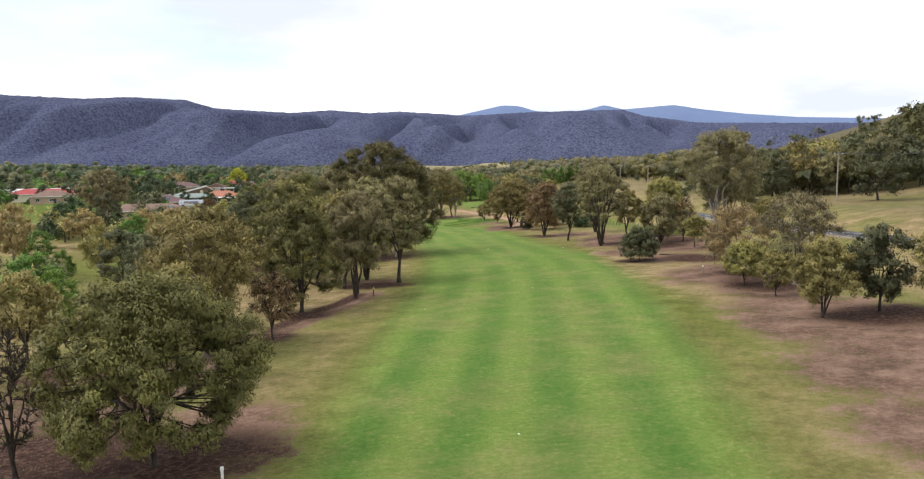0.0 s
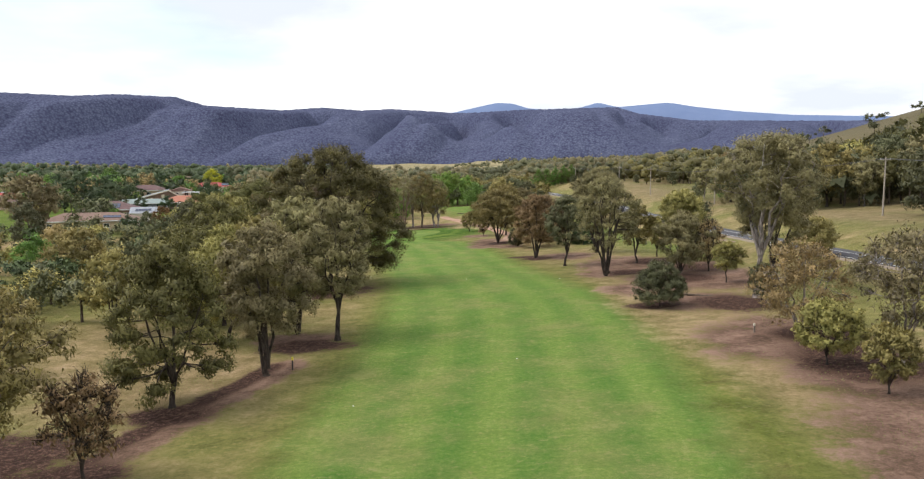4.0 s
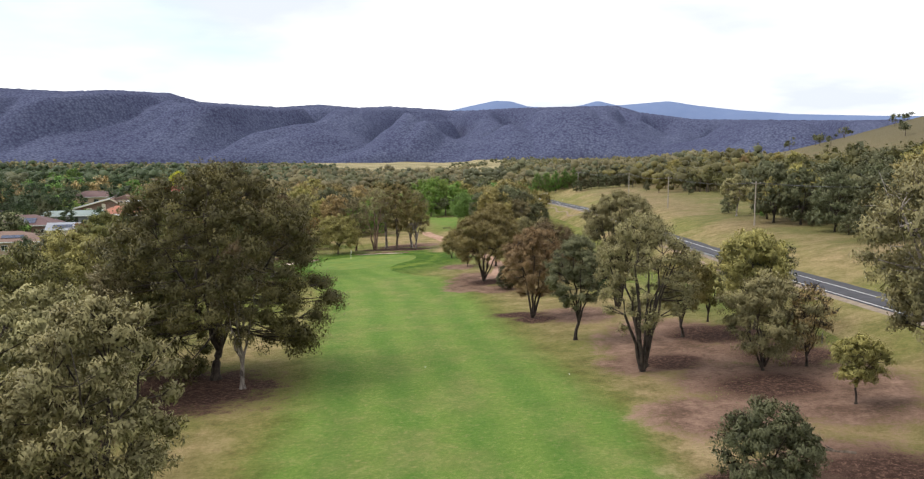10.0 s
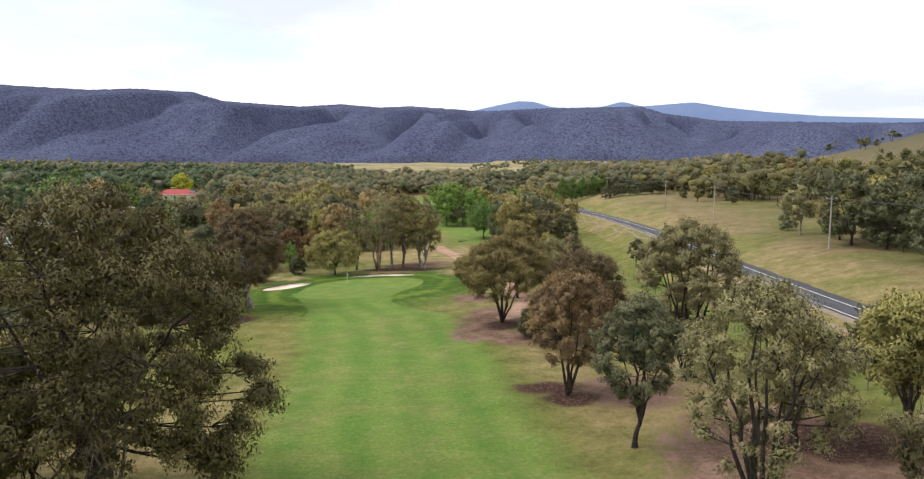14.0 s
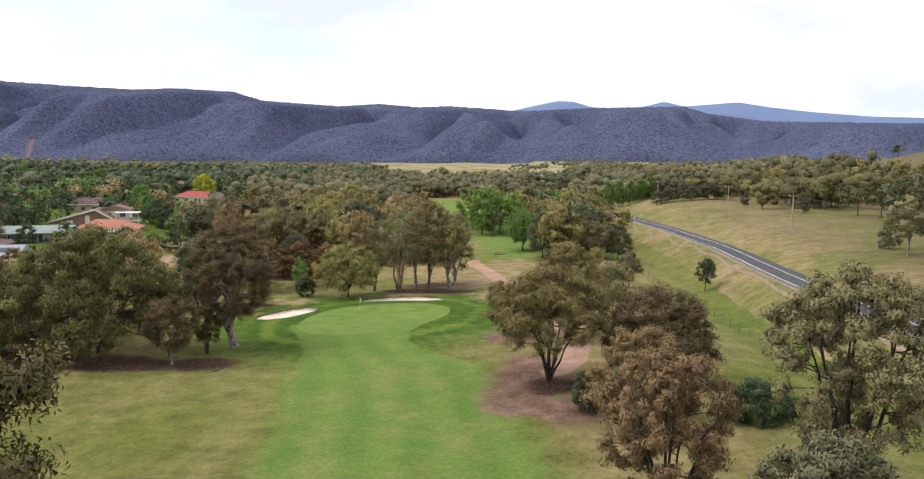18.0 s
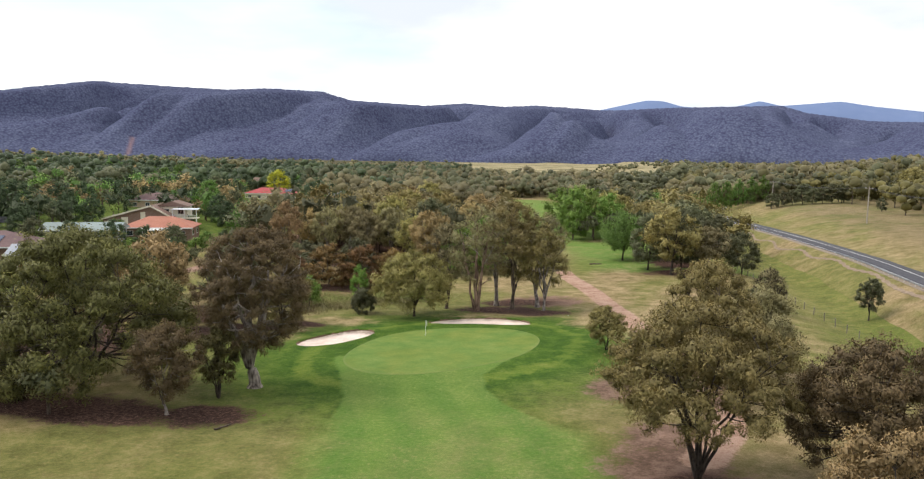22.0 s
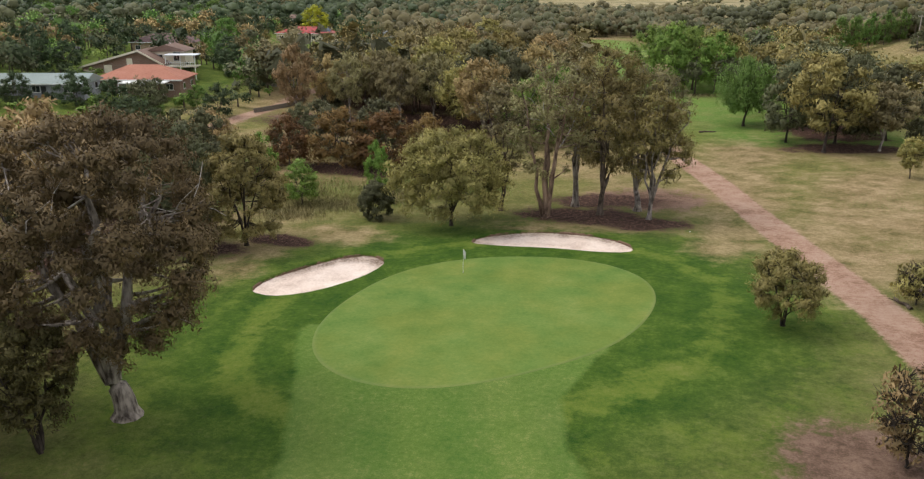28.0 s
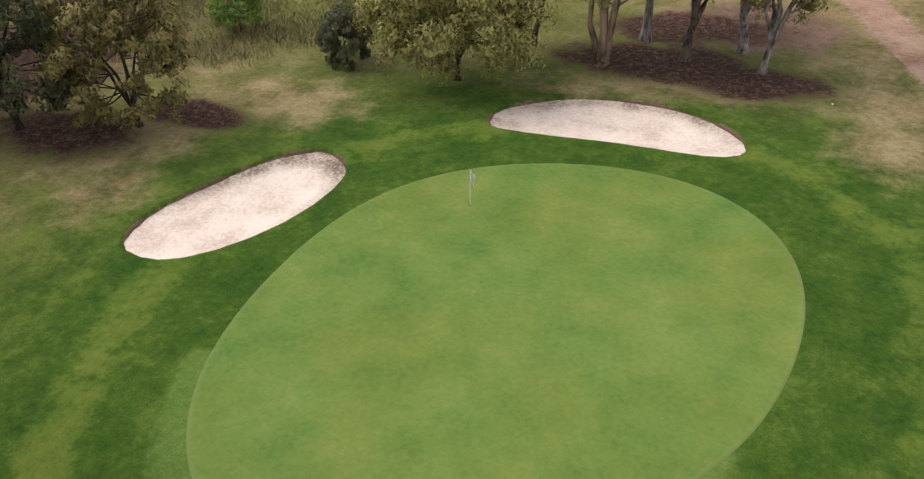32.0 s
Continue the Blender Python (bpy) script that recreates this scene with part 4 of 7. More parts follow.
        tip = cen + np.array([math.cos(a) * R * 0.85, math.sin(a) * R * 0.85, hz * rng.uniform(0.0, 0.85)])
        c = 0.5 * (s + tip) + np.array([0, 0, -0.22 * R])
        bp = bezier(s, c, tip, 7)
        bp[1:-1] += rng.normal(size=(5, 3)) * 0.05 * R
        bits = [tube(bp, np.linspace(0.065, 0.015, 7), 5)]
        for i in (3, 4, 5):
            w = bp[i] + rng.normal(size=3) * 0.25 * R
            bits.append(tube(np.array([bp[i], 0.5 * (bp[i] + w) + rng.normal(size=3) * 0.05 * R, w]), (0.035, 0.025, 0.01), 4))
        part("dead_branch", mesh_np("dead_branch", *merge(bits), True), BARK["bleached"], ob, "bleached dead branch")
    if limb_parts:
        part("trunk", mesh_np("trunk", *merge(pieces), True), BARK[bark], ob)
        for lm in limb_meshes:
            part("limb", mesh_np("limb", *merge(lm), True), BARK[bark], ob)
    else:
        part("trunk", mesh_np("trunk", *merge(pieces + [t for lm in limb_meshes for t in lm]), True), BARK[bark], ob)
    if n:
        sizes = np.repeat(brad, per) * rng.uniform(0.30, 0.58, len(pts)) * (1.9 if bare >= 0.3 else 1.0)
        keep = rng.uniform(size=len(pts)) >= bare
        base_tone = rng.uniform(*((0.4, 0.7) if limb_parts else (0.5, 0.85)), len(boughs))
        tones = np.clip(base_tone[owner] + rng.normal(size=len(pts)) * 0.07, 0, 1)
        v, f, nor, tone = leaves(rng, pts[keep], sizes[keep], int(n * dense), leaf, droop, flat, slim, boughs[owner][keep], tones[keep], 0.3 if limb_parts else 0.1)
        if not weep and bare < 0.3:
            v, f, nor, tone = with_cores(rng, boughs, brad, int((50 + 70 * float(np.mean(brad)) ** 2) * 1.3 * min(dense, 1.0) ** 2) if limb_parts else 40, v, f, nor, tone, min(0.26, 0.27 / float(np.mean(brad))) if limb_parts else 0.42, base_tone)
        if weep:
            hang = rng.uniform(size=len(f)) ** 1.5
            drop = np.repeat(hang, 3) * np.maximum(0, v[:, 2] - H * 0.12) * 0.75 * np.clip(np.hypot(v[:, 0], v[:, 1]) / R, 0.25, 1)
            v[:, 2] -= drop
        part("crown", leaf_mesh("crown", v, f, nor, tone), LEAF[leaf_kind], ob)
    return ob


# ---- trees near the fairway ----
# name words, x, y, height, crown radius, and what sets the tree apart
T_OLIVE = dict(leaf_kind="olive", label="rounded eucalypt with dense olive foliage and dark forked trunk")
T_GREY = dict(leaf_kind="grey", label="eucalypt with grey-green foliage and slender dark limbs")
T_BROWN = dict(leaf_kind="brown", label="eucalypt with reddish-brown tinged foliage")
T_GUM = dict(leaf_kind="grey", bark="pale", label="gum tree with pale smooth bark and open grey-green crown", dense=0.55)
T_DARK = dict(leaf_kind="dark", label="dense dark green tree with low crown")
ROUGH_L = "trees along the fairway's near side"
NEAR = (
    (-16.6, 40, 10.4, 5.9, dict(T_OLIVE, leaf_kind="moss", n=30000, leaf=0.26, low=0.17, clumps=190, limbs=7)),
    (-23.5, 39, 8.0, 1.9, dict(leaf_kind="brown", n=0, bare=1.0, clumps=40, low=0.25, label="leafless small tree with bare dark twigs")),
    (-18.3, 73, 6.7, 2.2, dict(leaf_kind="brown", n=1300, bare=0.6, clumps=40, low=0.3, label="sparse small tree with thin brown foliage")),
    (-18.6, 88, 13.0, 5.0, dict(T_OLIVE, leaf_kind="moss", n=11000, leaf=0.38, low=0.14, clumps=90)),
    (-22.7, 66.9, 13.0, 5.8, dict(T_OLIVE, bark="brown", n=10000, leaf=0.38, low=0.4, clumps=100, dense=0.8, off=(-0.6, 2.2), label="open olive gum with leaning brown trunk")),
    (-21.3, 57.0, 9.2, 2.9, dict(T_GUM, leaf_kind="olive", n=5500, leaf=0.36, low=0.35, clumps=60, dense=1.0, label="slender gum with pale trunk and olive crown")),
    (-13.5, 97, 13.5, 4.5, dict(T_GREY, n=9000, leaf=0.38, low=0.32, stems=3, clumps=85)),
    (-14.4, 115, 15.4, 4.8, dict(T_GREY, n=9500, leaf=0.38, low=0.3, stems=4, clumps=90)),
    (-9.2, 110.5, 15.2, 4.3, dict(T_GREY, n=9000, leaf=0.36, low=0.33, limbs=6, clumps=85)),
    (-16.6, 107.5, 13.8, 3.6, dict(T_OLIVE, n=6000, leaf=0.42, low=0.35)),
    (-13.0, 149, 13.6, 3.3, dict(T_GUM, n=3800, leaf=0.36, low=0.4)),
    (-16.9, 153, 22.6, 11.6, dict(T_OLIVE, leaf_kind="moss", n=30000, leaf=0.40, low=0.1, clumps=240, limbs=8, girth=1.2, off=(0.5, 0), label="large spreading eucalypt with olive crown and low dark limbs")),
    # added tree: fills the big eucalypt's low foliage and blocks light behind its trunk
    (-22.5, 156.5, 12.0, 5.6, dict(T_OLIVE, leaf_kind="moss", n=9000, leaf=0.4, low=0.02, clumps=110)),
    (-47.0, 231, 17.2, 10.8, dict(T_OLIVE, leaf_kind="moss", n=22000, leaf=0.45, low=0.01, clumps=210, limbs=8)),
    (-61.0, 226, 14.0, 7.0, dict(T_OLIVE, leaf_kind="moss", n=9000, leaf=0.5, low=0.01, clumps=100)),
    (-58.0, 241, 13.0, 6.0, dict(T_DARK, n=7000, leaf=0.45, low=0.01)),
    (-21.5, 113, 12.5, 4.8, dict(T_OLIVE, n=7000, leaf=0.42, low=0.2, clumps=85)),
    (-25.0, 123, 12.5, 5.4, dict(T_OLIVE, leaf_kind="moss", n=7000, leaf=0.45, low=0.15, clumps=90)),
    (-32.0, 128, 12.0, 5.4, dict(T_OLIVE, leaf_kind="moss", n=6000, leaf=0.5, low=0.12, clumps=90)),
    (-25.0, 145.5, 13.0, 3.6, dict(T_GREY, n=5000, leaf=0.38, low=0.3, clumps=70, stems=2, dense=0.8)),
    (-33.0, 146, 15.0, 7.0, dict(T_OLIVE, leaf_kind="moss", n=10000, leaf=0.45, low=0.1, clumps=110)),
    (-27.5, 137, 11.0, 5.0, dict(T_DARK, n=7000, leaf=0.42, low=0.12)),
    (-36.0, 162, 15.5, 6.5, dict(T_OLIVE, n=8000, leaf=0.45, low=0.1, clumps=100)),
    (-30.4, 237, 17.6, 6.9, dict(T_BROWN, leaf_kind="gum", bark="pale", n=30000, leaf=0.27, low=0.3, clumps=190, limbs=6, girth=2.1, dense=1.0, dead=3, label="old gum with thick pale trunk and brownish crown")),
    (-34.6, 226.5, 8.8, 3.7, dict(T_BROWN, leaf_kind="gum", bark="pale", n=9000, leaf=0.26, low=0.3, dense=1.0, label="small gum with white trunk and thin brown foliage")),
    (-32.3, 232.5, 7.5, 2.6, dict(T_DARK, leaf_kind="moss", n=5000, leaf=0.27, low=0.3, stems=4, label="small dark green tree with several thin stems")),
    (-41.0, 269.0, 11.3, 4.3, dict(T_OLIVE, n=10000, leaf=0.36, low=0.1, clumps=100)),
    (-47.8, 266.2, 12.5, 4.8, dict(T_DARK, n=9000, leaf=0.4, low=0.12, clumps=100)),
    (-23.4, 281.6, 10.8, 6.4, dict(T_OLIVE, n=10000, leaf=0.38, low=0.18, clumps=100, limbs=7, label="broad olive tree with short dark trunk behind the green")),
    (-32.3, 282.3, 4.2, 2.1, dict(T_DARK, n=6500, leaf=0.28, low=0.0, dense=1.6, label="small dark conical bush on the grass")),
    (-19.4, 288.8, 14.7, 3.8, dict(T_GUM, n=5000, leaf=0.38, low=0.35, bark="brown")),
    (-13.8, 285.9, 17.6, 5.0, dict(T_GUM, dead=4, girth=1.25, n=6000, leaf=0.38, low=0.3, stems=5, bark="pink", label="gum with several pinkish stems and open crown")),
    (-11.2, 292, 17.0, 3.8, dict(T_GUM, dead=4, girth=1.25, n=5000, leaf=0.38, low=0.4)),
    (-8.0, 288.2, 18.6, 5.3, dict(T_OLIVE, dense=0.7, n=8000, leaf=0.38, low=0.35, bark="brown")),
    (-4.0, 290.7, 16.4, 4.8, dict(T_GUM, dead=4, girth=1.25, n=7000, leaf=0.38, low=0.33)),
    (-2.6, 287, 14.3, 4.6, dict(T_OLIVE, dense=0.7, n=6500, leaf=0.38, low=0.35, bark="pale")),
    (7.4, 258, 5.8, 2.8, dict(T_OLIVE, n=5500, leaf=0.27, low=0.3, stems=4, droop=0.9, slim=0.3, label="small drooping olive tree with several stems")),
    (27.4, 119, 5.2, 3.1, dict(T_DARK, n=8000, leaf=0.27, low=0.12, clumps=70, label="compact rounded dark green bush tree")),
    (26.5, 147, 15.4, 5.2, dict(T_OLIVE, n=16000, leaf=0.27, low=0.25, limbs=9, stems=4, clumps=130, dense=0.75, leaf_kind="grey")),
    (22.3, 162.2, 12.2, 3.7, dict(T_GREY, n=14000, leaf=0.28, low=0.35, clumps=110, leaf_kind="silver", label="slender eucalypt with light sage-green foliage")),
    (18.8, 177, 12.4, 4.2, dict(T_BROWN, n=15000, leaf=0.28, low=0.3, limbs=6, stems=3, clumps=120)),
    (13.6, 216, 12.8, 7.2, dict(T_OLIVE, n=24000, leaf=0.27, low=0.4, limbs=8, stems=5, clumps=170)),
    (34.5, 161, 10.2, 2.9, dict(T_OLIVE, n=4200, leaf=0.42, low=0.35)),
    (40.0, 169, 7.4, 1.9, dict(T_OLIVE, n=2400, leaf=0.42, low=0.35)),
    (37.4, 145, 9.2, 4.1, dict(T_GREY, n=7000, leaf=0.34, low=0.2, stems=3)),
    (40.3, 133.5, 5.6, 2.3, dict(T_OLIVE, n=3500, leaf=0.32, low=0.4)),
    (41.8, 145.5, 8.0, 2.2, dict(leaf_kind="brown", n=1200, bare=0.5, clumps=40, low=0.25, label="sparse thin tree with few brown leaves")),
    (41.0, 158, 12.3, 4.2, dict(T_OLIVE, n=7000, leaf=0.4, low=0.42, limbs=6)),
    (43.6, 163, 11.0, 4.2, dict(T_DARK, n=6000, leaf=0.4, low=0.38)),
    (37.6, 114.5, 5.0, 1.8, dict(T_DARK, n=2600, leaf=0.32, low=0.35)),
    (35.4, 99.5, 9.2, 4.8, dict(T_GUM, n=6500, leaf=0.34, low=0.25, stems=4, label="gum with pale multi-stemmed trunk and thin brownish crown", leaf_kind="brown")),
    (33.0, 89.5, 5.2, 2.6, dict(T_OLIVE, n=4500, leaf=0.32, low=0.3)),
    (33.2, 81, 4.8, 1.9, dict(T_OLIVE, n=3500, leaf=0.32, low=0.3)),
    (38.2, 88, 10.6, 4.6, dict(T_GUM, n=6000, leaf=0.36, low=0.4)),
    (32.4, 68.5, 7.1, 2.8, dict(T_OLIVE, n=5500, leaf=0.34, low=0.25, stems=3)),
    (38.0, 69.5, 8.0, 3.1, dict(T_DARK, n=5500, leaf=0.36, low=0.2)),
    (42.5, 66, 8.0, 3.4, dict(T_OLIVE, n=5000, leaf=0.38, low=0.2)),
    (39.6, 121, 19.8, 6.6, dict(T_GUM, n=12000, leaf=0.36, low=0.55, limbs=7, girth=1.05, clumps=100, off=(1.5, 1.0), dead=3, label="tall old gum with thick white trunk and dead grey branches", dense=1.0)),
    (44.5, 128, 15.5, 5.0, dict(T_GREY, n=6000, leaf=0.42, low=0.3)),
    (56.5, 143, 7.2, 3.6, dict(T_OLIVE, n=4500, leaf=0.42, low=0.3)),
    (31.2, 181, 16.6, 5.6, dict(T_OLIVE, n=22000, leaf=0.29, low=0.3, limbs=8, stems=4, clumps=150, leaf_kind="grey")),
    (25.4, 215, 10.4, 6.8, dict(T_BROWN, leaf_kind="gum", n=17000, leaf=0.29, low=0.12, clumps=140)),
    (21.2, 200, 9.2, 5.0, dict(T_BROWN, n=14000, leaf=0.28, low=0.12, clumps=120)),
    (17.0, 205, 4.2, 1.8, dict(T_DARK, n=3000, leaf=0.3, low=0.05, label="low dark shrub beside the track")),
    (32.0, 201.5, 3.6, 3.2, dict(T_DARK, leaf_kind="deep", n=4500, leaf=0.3, low=0.02, label="low black-green spreading shrub")),
    (17.0, 238, 13.6, 5.8, dict(T_OLIVE, n=17000, leaf=0.29, low=0.15, clumps=140)),
    (23.0, 246, 10.0, 4.6, dict(T_GREY, n=7000, leaf=0.38, low=0.15)),
    (11.0, 240.7, 5.2, 1.9, dict(leaf_kind="brown", n=700, bare=0.7, clumps=40, low=0.2, label="nearly leafless thin tree beside the track")),
    (17.4, 264, 3.2, 1.6, dict(leaf_kind="olive", n=600, bare=0.6, clumps=30, low=0.2, label="thin sapling with few leaves")),
    (-43.1, 212, 2.6, 0.9, dict(leaf_kind="brown", n=0, bare=1.0, clumps=25, low=0.3, label="dead little tree stump with twigs")),
    (48.5, 290, 6.8, 2.0, dict(T_DARK, n=2200, leaf=0.4, low=0.3)),
    (32.5, 286, 7.0, 2.6, dict(T_GREY, n=1800, bare=0.35, leaf=0.4, low=0.2)),
    (29.5, 284, 4.0, 1.3, dict(T_DARK, n=1200, leaf=0.4, low=0.1)),
    (11.9, 352, 12.4, 5.4, dict(leaf_kind="willow", n=8500, leaf=0.8, low=0.35, droop=2.5, slim=0.16, weep=True, limbs=6, label="weeping willow with long hanging fresh green strands")),
)
for k, (x, y, h, r, kw) in enumerate(NEAR):
    kw = dict(kw)
    kw["n"] = int(kw["n"] * 2.3)
    kw["leaf"] = kw.get("leaf", 0.42) * (0.75 if kw.get("leaf", 0.42) < 0.6 else 0.8)
    kw["low"] = kw.get("low", 0.32) * 0.8
    build_tree("tree", x, y, gz(x, y), h, r, 100 + k, **kw)

# ---- trees farther off: a few kinds, copied ----
def stock_tree(kind, seed, **kw):
    return build_tree("tree", 0, 0, 0, 10.0, kw.pop("R", 4.0), seed, leaf_kind=kind, limb_parts=False, label=kw.pop("label"), **kw)


STOCK = {}
L_MID = {"olive": "eucalypt with rounded olive crown", "grey": "eucalypt with grey-green crown and slim trunk", "brown": "eucalypt with thin brownish crown and pale trunk", "dark": "dark green tree with dense crown",
         "lush": "leafy fresh green garden tree", "deep": "dense deep green garden tree", "bright": "leafy bright spring-green tree", "yellow": "tree with golden yellow foliage", "rust": "rust-brown bushy shrub beside the creek", "silver": "silvery blue-green wattle bush at the edge of the wood"}
for kind, low, R, bark in (("olive", 0.25, 4.2, "dark"), ("grey", 0.32, 3.8, "pale"), ("brown", 0.3, 3.8, "pale"), ("dark", 0.12, 4.0, "dark"), ("lush", 0.12, 4.4, "brown"),
                           ("deep", 0.08, 4.6, "brown"), ("bright", 0.1, 4.4, "brown"), ("yellow", 0.1, 4.6, "brown"), ("rust", 0.03, 4.8, "brown"), ("silver", 0.03, 4.6, "brown")):
    STOCK[kind] = [stock_tree(kind, 900 + s, R=R, low=low, n=5200, leaf=0.40, clumps=60, bark=bark, label=L_MID[kind], limbs=4) for s in range(1 if kind in ("yellow", "rust", "silver") else 2)]
    for s, ob in enumerate(STOCK[kind]):
        ob.matrix_world = pose(-700 - 14 * s, -330 - 15 * len(STOCK), gz(-700 - 14 * s, -330 - 15 * len(STOCK)) - 0.1)
PICK = random.Random(5)


def put_tree(kind, x, y, h, wide=1.0):
    src = PICK.choice(STOCK[kind])
    s = h / 10.0
    m = pose(x, y, gz(x, y) - 0.08, 0, 0, PICK.uniform(0, 360)) @ Matrix.Diagonal((s * wide, s * wide, s, 1))
    return copy_thing(src, m)


def scatter(n, x0, x1, y0, y1, kinds, h0, h1, gap, avoid=None, taken=None):
    taken = taken if taken is not None else []
    made = 0
    for _ in range(n * 30):
        if made >= n:
            break
        x, y = PICK.uniform(x0, x1), PICK.uniform(y0, y1)
        if avoid and avoid(x, y):
            continue
        if any((x - a) ** 2 + (y - b) ** 2 < gap * gap for a, b in taken):
            continue
        taken.append((x, y))
        put_tree(PICK.choice(kinds), x, y, PICK.uniform(h0, h1), PICK.uniform(0.85, 1.2))
        made += 1
    return taken


near_spots = [(x, y) for x, y, *_ in NEAR]
HOUSE_SPOTS = ((-107, 266, 15), (-116, 298, 12), (-103, 294, 8), (-121, 330, 11), (-107, 345, 12), (-124, 363, 14), (-150, 415, 12), (-146, 503, 17), (-172, 560, 12), (-118, 525, 10), (-197, 366, 18), (-215, 330, 12), (-330, 552, 16), (-165, 310, 10), (-98, 352, 10), (-100, 332, 8), (-96, 305, 8))


def on_house(x, y):
    return any(math.hypot(x - a, y - b) < r for a, b, r in HOUSE_SPOTS) or float(from_line(np.array(x), np.array(y), TRACK_HOUSES)) < 5


def before_house(x, y):
    """In the open gap on the course's side of a house."""
    for a, b, r in HOUSE_SPOTS:
        k = 75 / math.hypot(5 - a, 160 - b)
        if b > 300 and float(from_line(np.array(x), np.array(y), ((a, b), (a + (5 - a) * k, b + (160 - b) * k)))) < r * 0.7:
            return True
    return on_house(x, y)


def busy(x, y):
    return on_house(x, y) or any(math.hypot(x - a, y - b) < 6 for a, b in near_spots)


# left rough and the paddock beside it
for kind, x, y, h, w in (("olive", -58, 123, 8.5, 0.9), ("brown", -73, 125, 11.5, 0.7), ("lush", -78, 141, 6, 1.2), ("lush", -61, 117, 5, 0.8), ("dark", -50, 112, 9, 0.9), ("dark", -44, 141, 9, 0.7),
                         ("grey", -106, 229, 17, 1.1), ("dark", -46, 160, 11, 1.0), ("olive", -57, 152, 10, 1.1), ("lush", -68, 160, 8, 1.1), ("olive", -36, 118, 10, 1.0), ("dark", -40, 98, 9, 1.0),
                         ("bright", -45, 84, 6, 1.0), ("olive", -38, 66, 8, 1.0), ("lush", -52, 92, 7, 1.2), ("dark", -62, 96, 9, 1.1), ("olive", -34, 172, 9, 1.1), ("dark", -52, 190, 13, 1.1), 
                         ("brown", -57, 262, 14, 1.0), ("dark", -64, 272, 10.5, 1.1), ("brown", -70, 285, 8, 1.1), ("dark", -56, 286, 10.5, 1.0), ("brown", -62, 297, 8.5, 1.1),
                         ("bright", -52, 292, 7, 0.8), ("deep", -150, 345, 11, 1.1), ("deep", -143, 353, 10, 1.1), ("deep", -136, 347, 8, 1.0), ("deep", -161, 352, 11, 1.1), ("deep", -132, 352, 7, 1.0), ("deep", -97, 322, 6.5, 1.0), ("dark", -88, 318, 8, 1.0), ("deep", -83, 333, 6, 1.1), ("lush", -90, 337, 4.5, 1.1), ("deep", -104, 376, 8, 1.1), ("deep", -110, 384, 9, 1.1), ("deep", -114, 318, 6, 1.0), ("deep", -125, 316, 6.5, 1.0), ("dark", -96, 333, 5.5, 1.0), ("deep", -91, 252, 6, 1.0), ("deep", -84, 240, 6, 1.0), ("deep", -106, 323, 6.5, 1.2), ("dark", -119, 313, 6.5, 1.2), ("deep", -128, 309, 7, 1.1), ("deep", -84, 310, 6.5, 1.2), ("lush", -88, 320, 5, 1.2)):
    put_tree(kind, x, y, h, w)
    near_spots.append((x, y))
scatter(12, -100, -48, 60, 225, ("dark", "olive", "deep", "brown"), 7, 12, 11, lambda x, y: busy(x, y) or (y > 150 and 0.36 < (7 - x) / (y - 66) < 0.66), near_spots)

scatter(12, -97, -58, 262, 330, ("dark", "brown", "rust", "olive", "dark"), 5, 8, 7, lambda x, y: busy(x, y) or (x < -60 and y > 288), near_spots)
